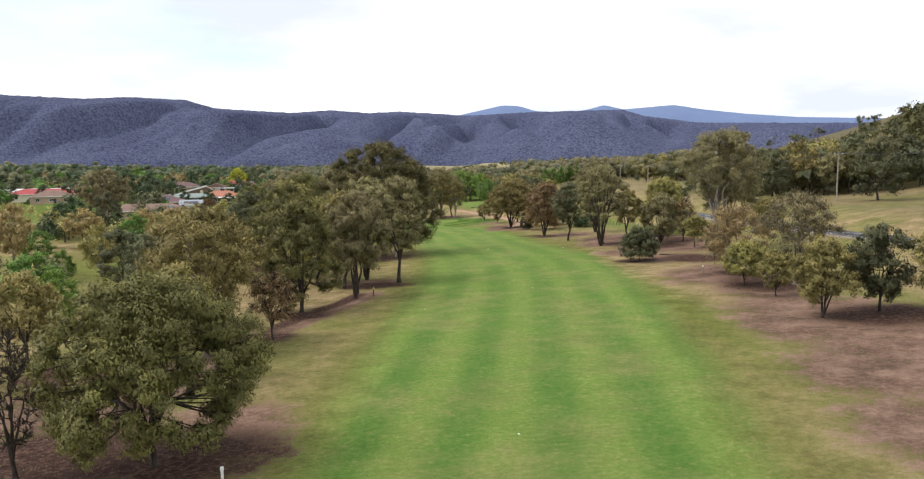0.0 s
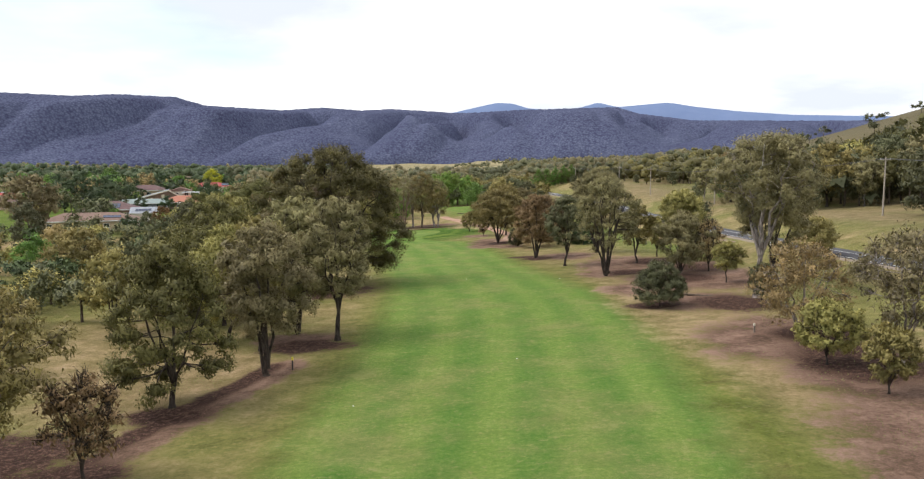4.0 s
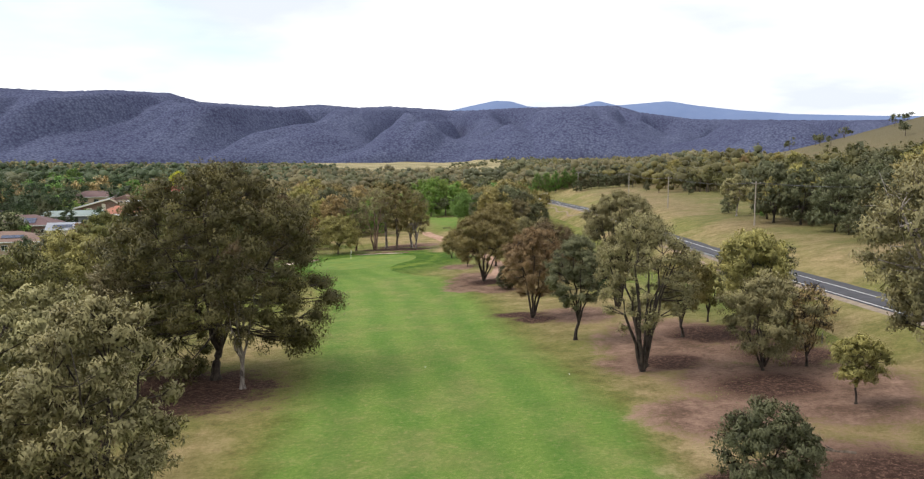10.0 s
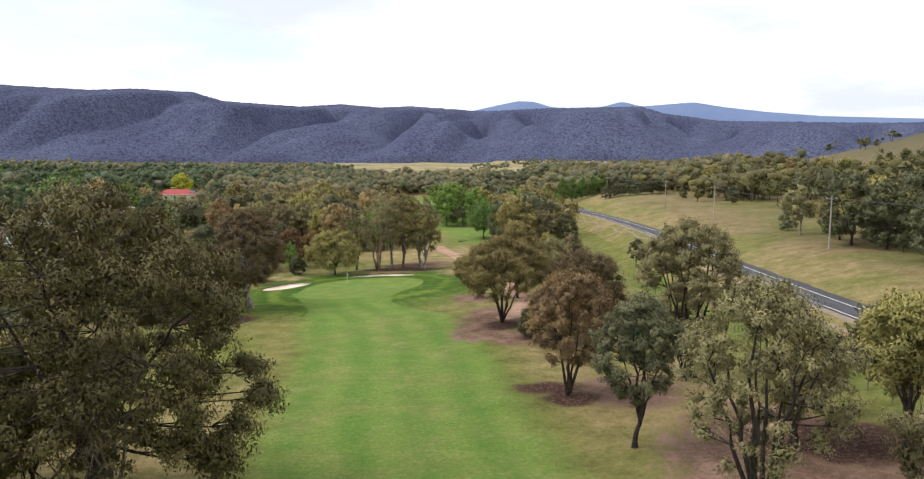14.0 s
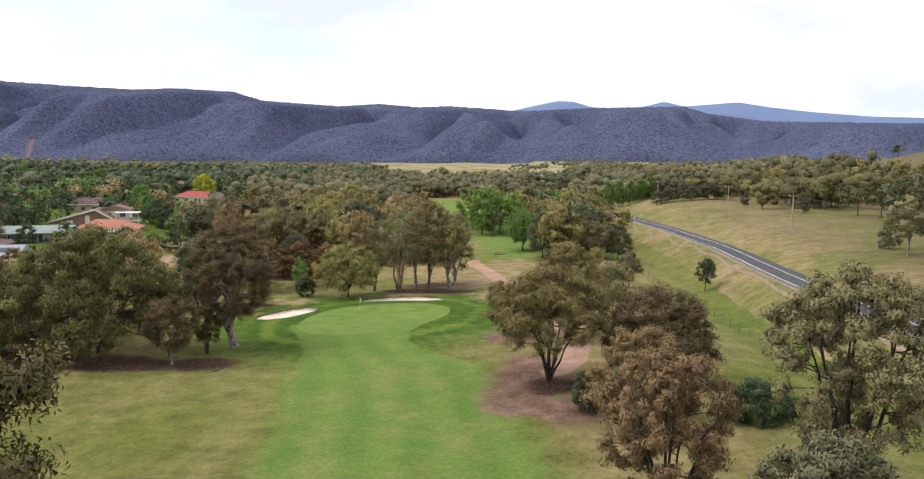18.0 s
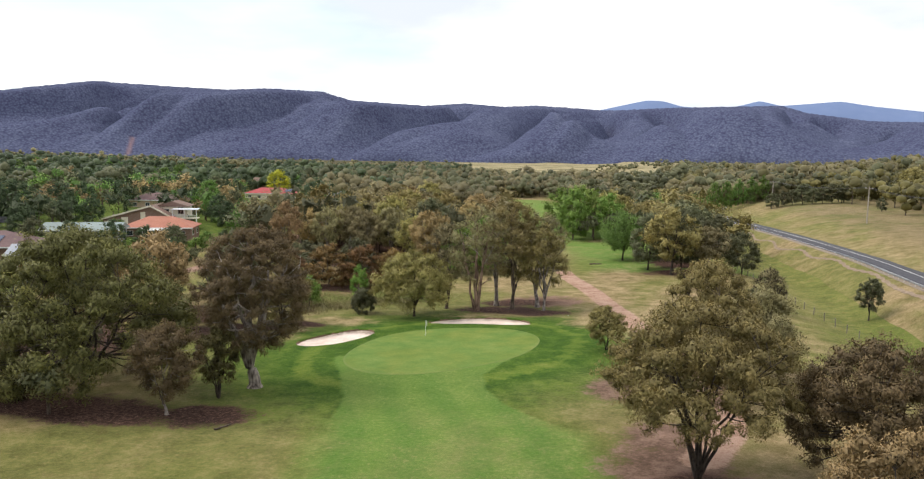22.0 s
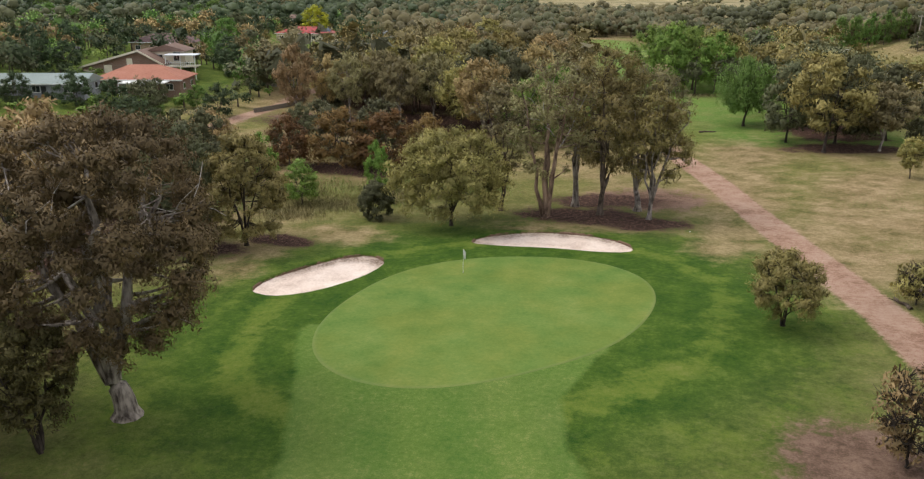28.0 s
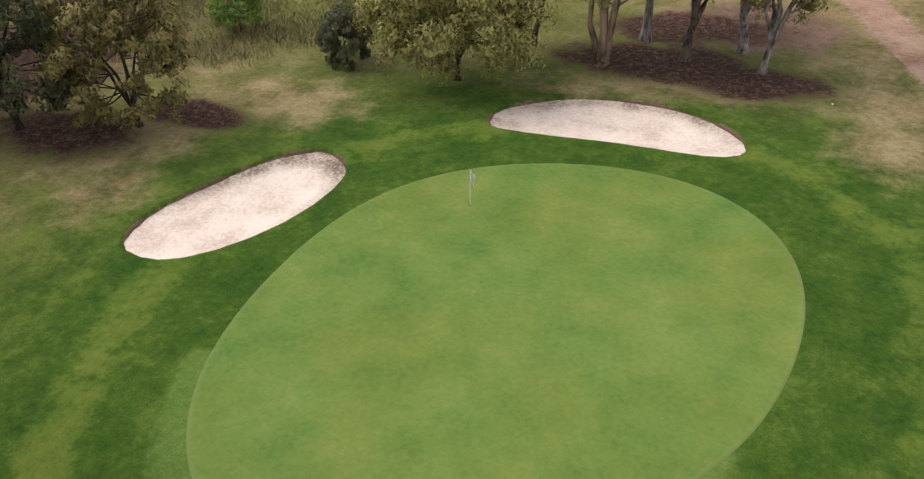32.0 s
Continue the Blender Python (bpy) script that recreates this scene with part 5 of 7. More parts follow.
# behind the creek
for kind, x, y, h, w in (("rust", -54, 304, 7.5, 1.0), ("rust", -47, 306, 8.5, 1.15), ("rust", -40, 307, 8.5, 1.15), ("dark", -43, 312, 9.5, 1.1), ("rust", -34, 308, 8.0, 1.05), ("dark", -51, 313, 8, 1),
                         ("bright", -43.0, 285.5, 5.4, 1.0), ("bright", -37.0, 295, 6.5, 0.6), ("brown", -69, 337, 14, 0.75), ("brown", -66, 345, 12, 0.8), ("grey", -60, 341, 13, 0.8), ("grey", -55, 345, 13.5, 0.8),
                         ("grey", -50, 341, 13, 0.8), ("grey", -45, 346, 13.5, 0.85), ("olive", -38, 340, 12, 0.9), ("brown", -32, 332, 14, 0.9), ("dark", -28, 340, 14, 0.8), ("bright", -24, 330, 11, 1.0), ("bright", -18, 333, 11, 1.0),
                         ("bright", -21, 341, 12, 1.1), ("olive", -60, 362, 14, 1.1), ("olive", -50, 366, 15, 1.1), ("dark", -40, 370, 15, 1.0), ("brown", -30, 372, 14, 1.0), ("olive", -68, 378, 14, 1.1), ("deep", -75, 395, 13, 1.2),
                         ("olive", -55, 395, 15, 1.1), ("olive", -42, 400, 15, 1.1), ("brown", -34, 415, 14, 1.1), ("olive", -60, 425, 14, 1.1), ("olive", -70, 500, 14, 1.2),
                         # right of the next fairway
                         ("olive", 21.3, 327, 14, 1.0), ("dark", 17, 335, 12.5, 0.9), ("grey", 29, 328, 10, 1.1), ("dark", 24, 334, 13.5, 1.0), ("dark", 32, 338, 12, 1.1), ("dark", 28, 345, 13, 1.0), ("olive", 22, 350, 12, 1.0), ("dark", 36, 330, 9, 1.0),
                         ("olive", 28.5, 310, 5.2, 0.9), ("bright", -2, 404, 15.5, 0.9), ("bright", 4, 410, 15, 0.95), ("bright", 9, 402, 14, 0.9), ("bright", 0, 420, 16, 1.0), ("bright", -7, 428, 15, 1.0), ("olive", 12, 416, 13, 1.0), ("olive", 20, 395, 12, 1.1),
                         ("olive", 26, 375, 11, 1.2), ("dark", 30, 400, 12, 1.1), ("olive", 34, 425, 12, 1.1), ("dark", 22, 440, 13, 1.1), ("olive", 10, 450, 13, 1.1), ("olive", 0, 470, 13, 1.1), ("dark", 15, 480, 13, 1.1), ("dark", 5, 520, 13, 1.2)):
    put_tree(kind, x, y, h, w)
    near_spots.append((x, y))
for k in range(5):
    put_tree("lush", 54 + 5.5 * k, 505 + 3 * k, 13 - 0.5 * k, 0.6)
for k in range(8):
    put_tree("dark", 72 + 4.2 * k, 478 + 2 * k, 6.0 + PICK.uniform(0, 2.5), 1.2)

# the wooded bank beyond the road
scatter(38, 84, 126, 207, 292, ("dark", "dark", "olive", "grey", "dark"), 10, 15, 7, None, near_spots)
scatter(13, 85, 102, 205, 300, ("silver", "silver", "dark", "lush"), 3.5, 6.0, 6, None, near_spots)
scatter(10, 88, 170, 95, 215, ("olive", "grey", "dark"), 9, 15, 11, None, near_spots)
scatter(4, 90, 150, 360, 450, ("olive", "dark", "grey"), 4, 8, 11, None, near_spots)
scatter(16, 95, 200, 470, 560, ("olive", "dark", "brown", "olive"), 9, 14, 9, None, near_spots)
# gardens
scatter(44, -260, -112, 300, 560, ("deep", "lush", "deep", "deep", "dark", "brown"), 6, 12, 9.5, lambda x, y: before_house(x, y) or (x > -125 and y < 395), near_spots)
scatter(26, -420, -200, 420, 700, ("deep", "lush", "deep", "dark"), 9, 14, 15, before_house, near_spots)
put_tree("yellow", -150, 520, 13, 1.1)


@functools.lru_cache
def bough_shape():
    bm = bmesh.new()
    bmesh.ops.create_icosphere(bm, subdivisions=1, radius=1)
    v, f = np.array([w.co[:] for w in bm.verts]), np.array([[w.index for w in q.verts] for q in bm.faces])
    bm.free()
    return v, f


def far_wood(name, seed, n, x0, x1, y0, y1, kind, clear=None, h0=8, h1=14, quads=95, leaf=1.15, even=False, name_label="distant woodland of mixed eucalypts", tones=(0.4, 1.1)):
    """Far woodland, too many trees to count."""
    rng = np.random.default_rng(seed)
    x, y = rng.uniform(x0, x1, 6 * n), y0 + (y1 - y0) * rng.uniform(0, 1, 6 * n) ** 1.3
    dens = np.array([noise.noise((a / 130, b / 200, seed)) for a, b in zip(x, y)])
    ok = dens > (-9 if even else -0.12)
    if clear:
        ok &= ~clear(x, y)
    x, y = x[ok][:n], y[ok][:n]
    z, h = ground_z(x, y), rng.uniform(h0, h1, len(x))
    r = h * rng.uniform(0.36, 0.6, len(x)) * (1.25 if quads < 100 else 1.0)
    cen = np.stack([x, y, z + h * 0.58], -1)
    cc = np.repeat(cen, 7, 0) + rng.normal(size=(7 * len(x), 3)) * np.repeat(r * 0.5, 7)[:, None] * np.array([1, 1, 0.55])
    size = np.repeat(r, 7) * rng.uniform(0.42, 0.62, 7 * len(x))
    shade = rng.uniform(*tones, len(x))
    v, f, nor, tone = leaves(rng, cc, size, int(quads * 1.35) * len(x), leaf * 0.72, 0.2, 0.8, 0.8, mids=np.repeat(cen - np.stack([0 * r, 0 * r, 0.25 * r], -1), 7, 0), tones=np.repeat(shade, 7) + rng.normal(size=7 * len(x)) * 0.06, jag=0.12)
    if quads > 100:
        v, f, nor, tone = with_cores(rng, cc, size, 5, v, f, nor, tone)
    else:
        bv, bf = bough_shape()
        knob = bv[None] * (size * 0.60)[:, None, None] * rng.uniform(0.78, 1.15, (len(size), len(bv), 1)) * np.array([1, 1, 0.8])
        heart = np.repeat(cen - np.stack([0 * r, 0 * r, 0.25 * r], -1), 7, 0)
        pos = cc[:, None] + knob
        out = pos - heart[:, None]
        bn = bv[None] * 0.7 + out / (np.linalg.norm(out, axis=2)[..., None] + 1e-9) * 0.5
        bn /= np.linalg.norm(bn, axis=2)[..., None] + 1e-9
        # knobs inside the crown toned down: inner shade put into the colour
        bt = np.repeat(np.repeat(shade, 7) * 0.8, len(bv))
        bf = (bf[None] + np.arange(len(size))[:, None, None] * len(bv) + len(v)).reshape(-1, 3)
        v, f, nor, tone = np.concatenate([v, pos.reshape(-1, 3)]), np.concatenate([f, bf]), np.concatenate([nor, bn.reshape(-1, 3)]), np.concatenate([tone, bt])
    ob = tagged(new(name), name_label, "woodland", kind="stuff")
    part("crowns", leaf_mesh("crowns", v, f, nor, tone), LEAF[kind], ob)
    if not np.any(y < 900):
        return ob
    tv, tf = merge([tube(np.array([[a, b, c - 0.2], [a, b, c + q * 0.5]]), (0.22, 0.14), 4) for a, b, c, q in zip(x[y < 900], y[y < 900], z[y < 900], h[y < 900])])
    part("trunks", mesh_np("trunks", tv, tf), BARK["brown"], ob)
    return ob


def open_land(x, y):
    # the next fairway, the road and the paddocks stay clear
    d = np.abs(x + 22 + (y - 540) * 0.22) < 24
    rd = from_line(x, y, ROAD) < 20
    slant = (x - 4) / np.maximum(y - 173, 1)
    pad = (y > 940) & (y < 2600) & (slant > -0.17) & (slant < 0.0)
    pad |= (y > 1380) & (y < 1750) & (x > 200) & (x < 700)
    bank = (x > 40) & (x < 100) & (y < 520)
    slope = (hill_z(x, y) > 9)
    return (d & (y < 660)) | rd | pad | bank | slope


def gardens(x, y):
    d = (from_line(x, y, TRACK_HOUSES) < 6) | ((y < 335) & (x > -102)) | (y < 262)
    d |= from_line(x, y, ((-100, 185), (-150, 280), (-197, 366))) < 11
    d |= from_line(x, y, ((-70, 300), (-95, 325), (-110, 340))) < 7
    for a, b, r in HOUSE_SPOTS:
        d |= np.hypot(x - a, y - b) < r * 0.85
        if b > 300:
            k = (35 if b < 440 else 85) / math.hypot(5 - a, 160 - b)
            d |= from_line(x, y, ((a, b), (a + (5 - a) * k, b + (160 - b) * k))) < r * 0.75
    for a, b in near_spots:
        d |= np.hypot(x - a, y - b) < 5
    return d


GARDEN = "leafy garden trees among the houses"


def yards(x, y):
    d = from_line(x, y, TRACK_HOUSES) < 5
    for a, b, r in HOUSE_SPOTS:
        d |= np.hypot(x - a, y - b) < r * 0.8
    return d


for seed, n, kind in ((61, 40, "deep"), (62, 26, "lush"), (63, 10, "bright"), (64, 18, "dark")):
    far_wood("garden_shrubs", seed, n, -175, -80, 305, 395, kind, yards, 1.6, 4.0, 150, 0.5, True, "clipped hedges and leafy shrubs in the gardens")
for seed, n, kind in ((21, 165, "deep"), (22, 70, "lush"), (23, 45, "brown"), (24, 60, "dark"), (25, 40, "olive")):
    far_wood("garden_trees", seed, n, -250, -86, 235, 560, kind, gardens, 3.5, 10.5, 260, 0.7, True, GARDEN)
for seed, n, kind in ((26, 190, "deep"), (27, 60, "lush"), (28, 150, "dark"), (29, 110, "brown")):
    far_wood("garden_trees", seed, n, -480, -120, 400, 720, kind, gardens, 4, 12, 150, 0.95, True, GARDEN)
def paddock(x, y):
    d = np.hypot(x + 107, y - 266) < 15
    for a, b in near_spots:
        d |= np.hypot(x - a, y - b) < 5
    return d


for seed, n, kind in ((41, 26, "dark"), (42, 20, "deep"), (43, 18, "olive")):
    far_wood("paddock_trees", seed, n, -115, -42, 105, 258, kind, paddock, 4.5, 7.5, 620, 0.5, True, "loose trees and bushes between the course and the houses")
BEHIND = "thick eucalypt wood behind the creek"
for seed, n, kind in ((31, 50, "olive"), (32, 36, "dark"), (33, 20, "brown"), (34, 40, "grey")):
    far_wood("creek_wood", seed, n, -92, -26, 338, 520, kind, lambda x, y: gardens(x, y) | ((x > -68) & (y > 450)), 10, 15, 620, 0.6, True, BEHIND, tones=(0.3, 0.95))
for seed, n, kind in ((35, 40, "olive"), (36, 26, "dark"), (37, 8, "lush")):
    far_wood("roadside_wood", seed, n, -6, 42, 352, 545, kind, lambda x, y: gardens(x, y) | ((x < 16) & (y < 395)), 9, 14, 560, 0.65, True, "eucalypt wood between the course and the road")
far_wood("far_trees", 1, 1000, -130, 420, 520, 1000, "grey", open_land, tones=(0.05, 0.6))
far_wood("far_trees", 2, 650, -200, 420, 520, 1000, "dark", open_land, tones=(0.3, 1.0))
far_wood("far_trees", 3, 700, -560, -90, 540, 1100, "deep", open_land, quads=60)
far_wood("far_trees", 4, 700, -900, 900, 950, 1700, "grey", open_land, quads=60, tones=(0.0, 0.5))
far_wood("far_trees", 5, 500, -1300, 1400, 1300, 2300, "dark", open_land, quads=50)
far_wood("far_trees", 6, 300, 60, 420, 420, 900, "moss", open_land, tones=(0.3, 1.0))
far_wood("far_trees", 7, 300, -560, -230, 200, 560, "dark", open_land)
far_wood("bank_wood", 8, 200, 94, 300, 205, 380, "moss", lambda x, y: (hill_z(x, y) > 40) | ((y > 285) & (x < 118)), 10, 16, 340, 0.75, True, "thick eucalypt wood on the bank above the road", tones=(0.1, 0.55))
far_wood("bank_wood", 9, 170, 94, 300, 205, 380, "dark", lambda x, y: (hill_z(x, y) > 40) | ((y > 285) & (x < 118)), 10, 15, 340, 0.75, True, "thick dark wood on the bank above the road", tones=(0.1, 0.55))
far_wood("bank_wood", 11, 70, 102, 230, 345, 500, "moss", lambda x, y: (hill_z(x, y) > 16) | (x < 116), 8, 13, 340, 0.75, True, "thick eucalypt wood on the bank above the road", tones=(0.1, 0.55))
far_wood("hill_trees", 10, 60, 230, 520, 380, 700, "dark", None, 7, 11, 150, 1.0, True, "scattered paddock trees on the grassy hill")
for kind in STOCK:
    for ob in STOCK[kind]:
        for o in (*ob.children_recursive, ob):
            bpy.data.objects.remove(o)

# ---- flat materials of built things ----
M_ASPHALT = plain("asphalt", (0.045, 0.045, 0.052), (0.075, 0.075, 0.085), 0.8, 0.9, bump=0.2)
M_LINE = plain("road_paint", (0.6, 0.6, 0.58), (0.75, 0.75, 0.72), 4, 0.6, bump=0.05)
M_STEEL = plain("galvanised_steel", (0.42, 0.43, 0.44), (0.58, 0.59, 0.6), 5, 0.45, 0.8, 0.05)
M_POLE = plain("weathered_pole_timber", (0.26, 0.22, 0.18), (0.42, 0.37, 0.31), 5, 0.9, bump=0.3)
M_WIRE = plain("dark_cable", (0.05, 0.05, 0.055), (0.08, 0.08, 0.085), 5, 0.6, bump=0)
M_WHITE = plain("white_paint", (0.7, 0.7, 0.68), (0.82, 0.82, 0.8), 3, 0.5, bump=0.05)
M_CREAM = plain("cream_render", (0.62, 0.56, 0.44), (0.74, 0.68, 0.55), 0.6, 0.85, bump=0.15)
M_YELLOW = plain("yellow_paint", (0.6, 0.5, 0.03), (0.7, 0.6, 0.06), 6, 0.5, bump=0.05)
M_BLACK = plain("black_plastic", (0.02, 0.02, 0.022), (0.04, 0.04, 0.042), 6, 0.5, bump=0.05)
M_POST = plain("grey_fence_timber", (0.14, 0.12, 0.10), (0.27, 0.24, 0.2), 8, 0.9, bump=0.3)
M_SOLAR = plain("solar_glass", (0.03, 0.035, 0.06), (0.06, 0.07, 0.11), 1.0, 0.2, bump=0, spec=0.6)
M_SILVER = plain("aluminium", (0.5, 0.51, 0.53), (0.62, 0.63, 0.65), 3, 0.4, 0.7, 0.03)


def brick_material(name, a, b, mortar):
    m = Nodes(name, 0.9)
    br = m.add("ShaderNodeTexBrick", Scale=1.0)
    br.inputs["Color1"].default_value, br.inputs["Color2"].default_value, br.inputs["Mortar"].default_value = (*a, 1), (*b, 1), (*mortar, 1)
    br.inputs["Brick Width"].default_value, br.inputs["Row Height"].default_value, br.inputs["Mortar Size"].default_value = 0.24, 0.086, 0.01
    tc = m.add("ShaderNodeTexCoord")
    mp = m.add("ShaderNodeMapping")
    mp.inputs["Rotation"].default_value = (radians(90), 0, 0)
    m.link(tc.outputs["Object"], mp.inputs[0])
    m.link(mp.outputs[0], br.inputs["Vector"])
    m.colour(m.mix(m.math("MULTIPLY", m.noise(0.7, 4), 0.5), br.outputs["Color"], tuple(0.7 * c for c in a)))
    m.bump(br.outputs["Fac"], -0.3, 0.01)
    return m.mat


M_TAN_BRICK = brick_material("tan_brick", (0.46, 0.31, 0.2), (0.52, 0.37, 0.25), (0.5, 0.45, 0.38))
M_BROWN_BRICK = brick_material("brown_brick", (0.20, 0.115, 0.085), (0.26, 0.15, 0.11), (0.3, 0.26, 0.22))
M_GREY_WALL = plain("grey_wall", (0.22, 0.22, 0.25), (0.3, 0.3, 0.33), 0.7, 0.85, bump=0.1)


def roof_material(name, a, b, rough=0.75, metal=0.0):
    """Roof sheet or tiles with courses and weathering."""
    m = Nodes(name, rough)
    tc = m.add("ShaderNodeTexCoord")
    w = m.add("ShaderNodeTexWave", Scale=1.6, Distortion=0.4, Detail=2.0)
    w.bands_direction = "Z" if metal == 0 else "X"
    m.link(tc.outputs["Object"], w.inputs["Vector"])
    blot = m.noise(0.35, 5)
    fine = m.noise(3.0, 4)
    f = m.math("ADD", m.math("MULTIPLY", blot, 0.5), m.math("MULTIPLY", fine, 0.5))
    c = m.ramp(f, ((0.35, a), (0.65, b)))
    m.colour(m.mix(m.math("MULTIPLY", w.outputs["Fac"], 0.18), c, tuple(0.5 * q for q in a)))
    m.bsdf.inputs["Metallic"].default_value = metal
    m.bump(w.outputs["Fac"], 0.4, 0.03)
    return m.mat


M_ROOF = {
    "terracotta": roof_material("terracotta_tiles", (0.30, 0.115, 0.075), (0.42, 0.185, 0.125)),
    "brown": roof_material("brown_tiles", (0.15, 0.095, 0.075), (0.24, 0.16, 0.125)),
    "dark": roof_material("dark_plum_tiles", (0.10, 0.06, 0.06), (0.17, 0.105, 0.1)),
    "red": roof_material("red_metal_roof", (0.30, 0.035, 0.035), (0.38, 0.06, 0.055), 0.5, 0.01),
    "pale": roof_material("pale_green_metal_roof", (0.19, 0.235, 0.22), (0.26, 0.31, 0.29), 0.5, 0.01),
    "grey": roof_material("grey_metal_roof", (0.24, 0.26, 0.29), (0.32, 0.34, 0.38), 0.5, 0.01),
    "white": roof_material("white_metal_roof", (0.66, 0.68, 0.72), (0.78, 0.8, 0.83), 0.5, 0.01),
}

M_GLASS = Nodes("window_glass", 0.06)
M_GLASS.colour((0.03, 0.035, 0.04))
M_GLASS.bsdf.inputs["Specular IOR Level"].default_value = 0.9
M_GLASS = M_GLASS.mat


def box_bm(bm, x0, x1, y0, y1, z0, z1):
    r = bmesh.ops.create_cube(bm, size=1.0)
    bmesh.ops.scale(bm, vec=(x1 - x0, y1 - y0, z1 - z0), verts=r["verts"])
    bmesh.ops.translate(bm, vec=((x0 + x1) / 2, (y0 + y1) / 2, (z0 + z1) / 2), verts=r["verts"])
    return r["verts"]


def box(x0, x1, y0, y1, z0, z1, bevel=0.0):
    bm = bmesh.new()
    box_bm(bm, x0, x1, y0, y1, z0, z1)
    if bevel:
        bmesh.ops.bevel(bm, geom=bm.edges[:], offset=bevel, segments=1, affect="EDGES")
    return bm


def window(parent, x, y, z, w, h, face, frame_mat=None):
    """A framed window on the wall facing -y (face 'y'), or +x (face 'x')."""
    t = 0.06
    if face == "y":
        fr = box(x - w / 2, x + w / 2, y - 0.05, y + 0.04, z, z + h, 0.01)
        gl = [box(x - w / 2 + t, x - t / 2, y - 0.07, y + 0.02, z + t, z + h - t), box(x + t / 2, x + w / 2 - t, y - 0.07, y + 0.02, z + t, z + h - t)]
        sl = box(x - w / 2 - 0.08, x + w / 2 + 0.08, y - 0.13, y + 0.02, z - 0.07, z)
    else:
        fr = box(y - 0.04, y + 0.05, x - w / 2, x + w / 2, z, z + h, 0.01)
        gl = [box(y - 0.02, y + 0.07, x - w / 2 + t, x - t / 2, z + t, z + h - t), box(y - 0.02, y + 0.07, x + t / 2, x + w / 2 - t, z + t, z + h - t)]
        sl = box(y - 0.02, y + 0.13, x - w / 2 - 0.08, x + w / 2 + 0.08, z - 0.07, z)
    f = part("window", fr, frame_mat or M_WHITE, parent)
    for g in gl:
        part("pane", g, M_GLASS, f)
    part("sill", sl, frame_mat or M_WHITE, f)


def roof_bm(w, d, h, rise, kind, over=0.6):
    """A hip or gable roof with thickness, ridge along x."""
    bm = bmesh.new()
    a, b, t = w / 2 + over, d / 2 + over, 0.14
    rx = a if kind == "gable" else max(0.3, a - b)
    low = [(-a, -b), (a, -b), (a, b), (-a, b)]
    for z0, z1 in ((h - 0.06, h + rise),):
        v = [bm.verts.new((x, y, z0)) for x, y in low]
        u = [bm.verts.new((x, y, z0 + t)) for x, y in low]
        r = [bm.verts.new((-rx, 0, z1 + t)), bm.verts.new((rx, 0, z1 + t))]
        for i in range(4):
            bm.faces.new((v[i], v[(i + 1) % 4], u[(i + 1) % 4], u[i]))
        bm.faces.new((u[0], u[1], r[1], r[0]))
        bm.faces.new((u[2], u[3], r[0], r[1]))
        bm.faces.new((u[1], u[2], r[1]))
        bm.faces.new((u[3], u[0], r[0]))
        bm.faces.new(v[::-1])
    return bm


def solar(parent, cx, cy, z, slope, nx, ny, sx=1.0, sy=1.65):
    """Rows of solar panels on the -y slope of a roof."""
    for i in range(nx):
        for j in range(ny):
            bm = box(-sx / 2 + 0.02, sx / 2 - 0.02, -sy / 2 + 0.02, sy / 2 - 0.02, 0, 0.05)
            m = Matrix.Translation((cx + (i - (nx - 1) / 2) * sx, cy + (j - (ny - 1) / 2) * sy * math.cos(slope), z + (j - (ny - 1) / 2) * sy * math.sin(slope))) @ Matrix.Rotation(slope, 4, "X")
            bmesh.ops.transform(bm, matrix=m, verts=bm.verts[:])
            part("solar_panel", bm, M_SOLAR, parent)


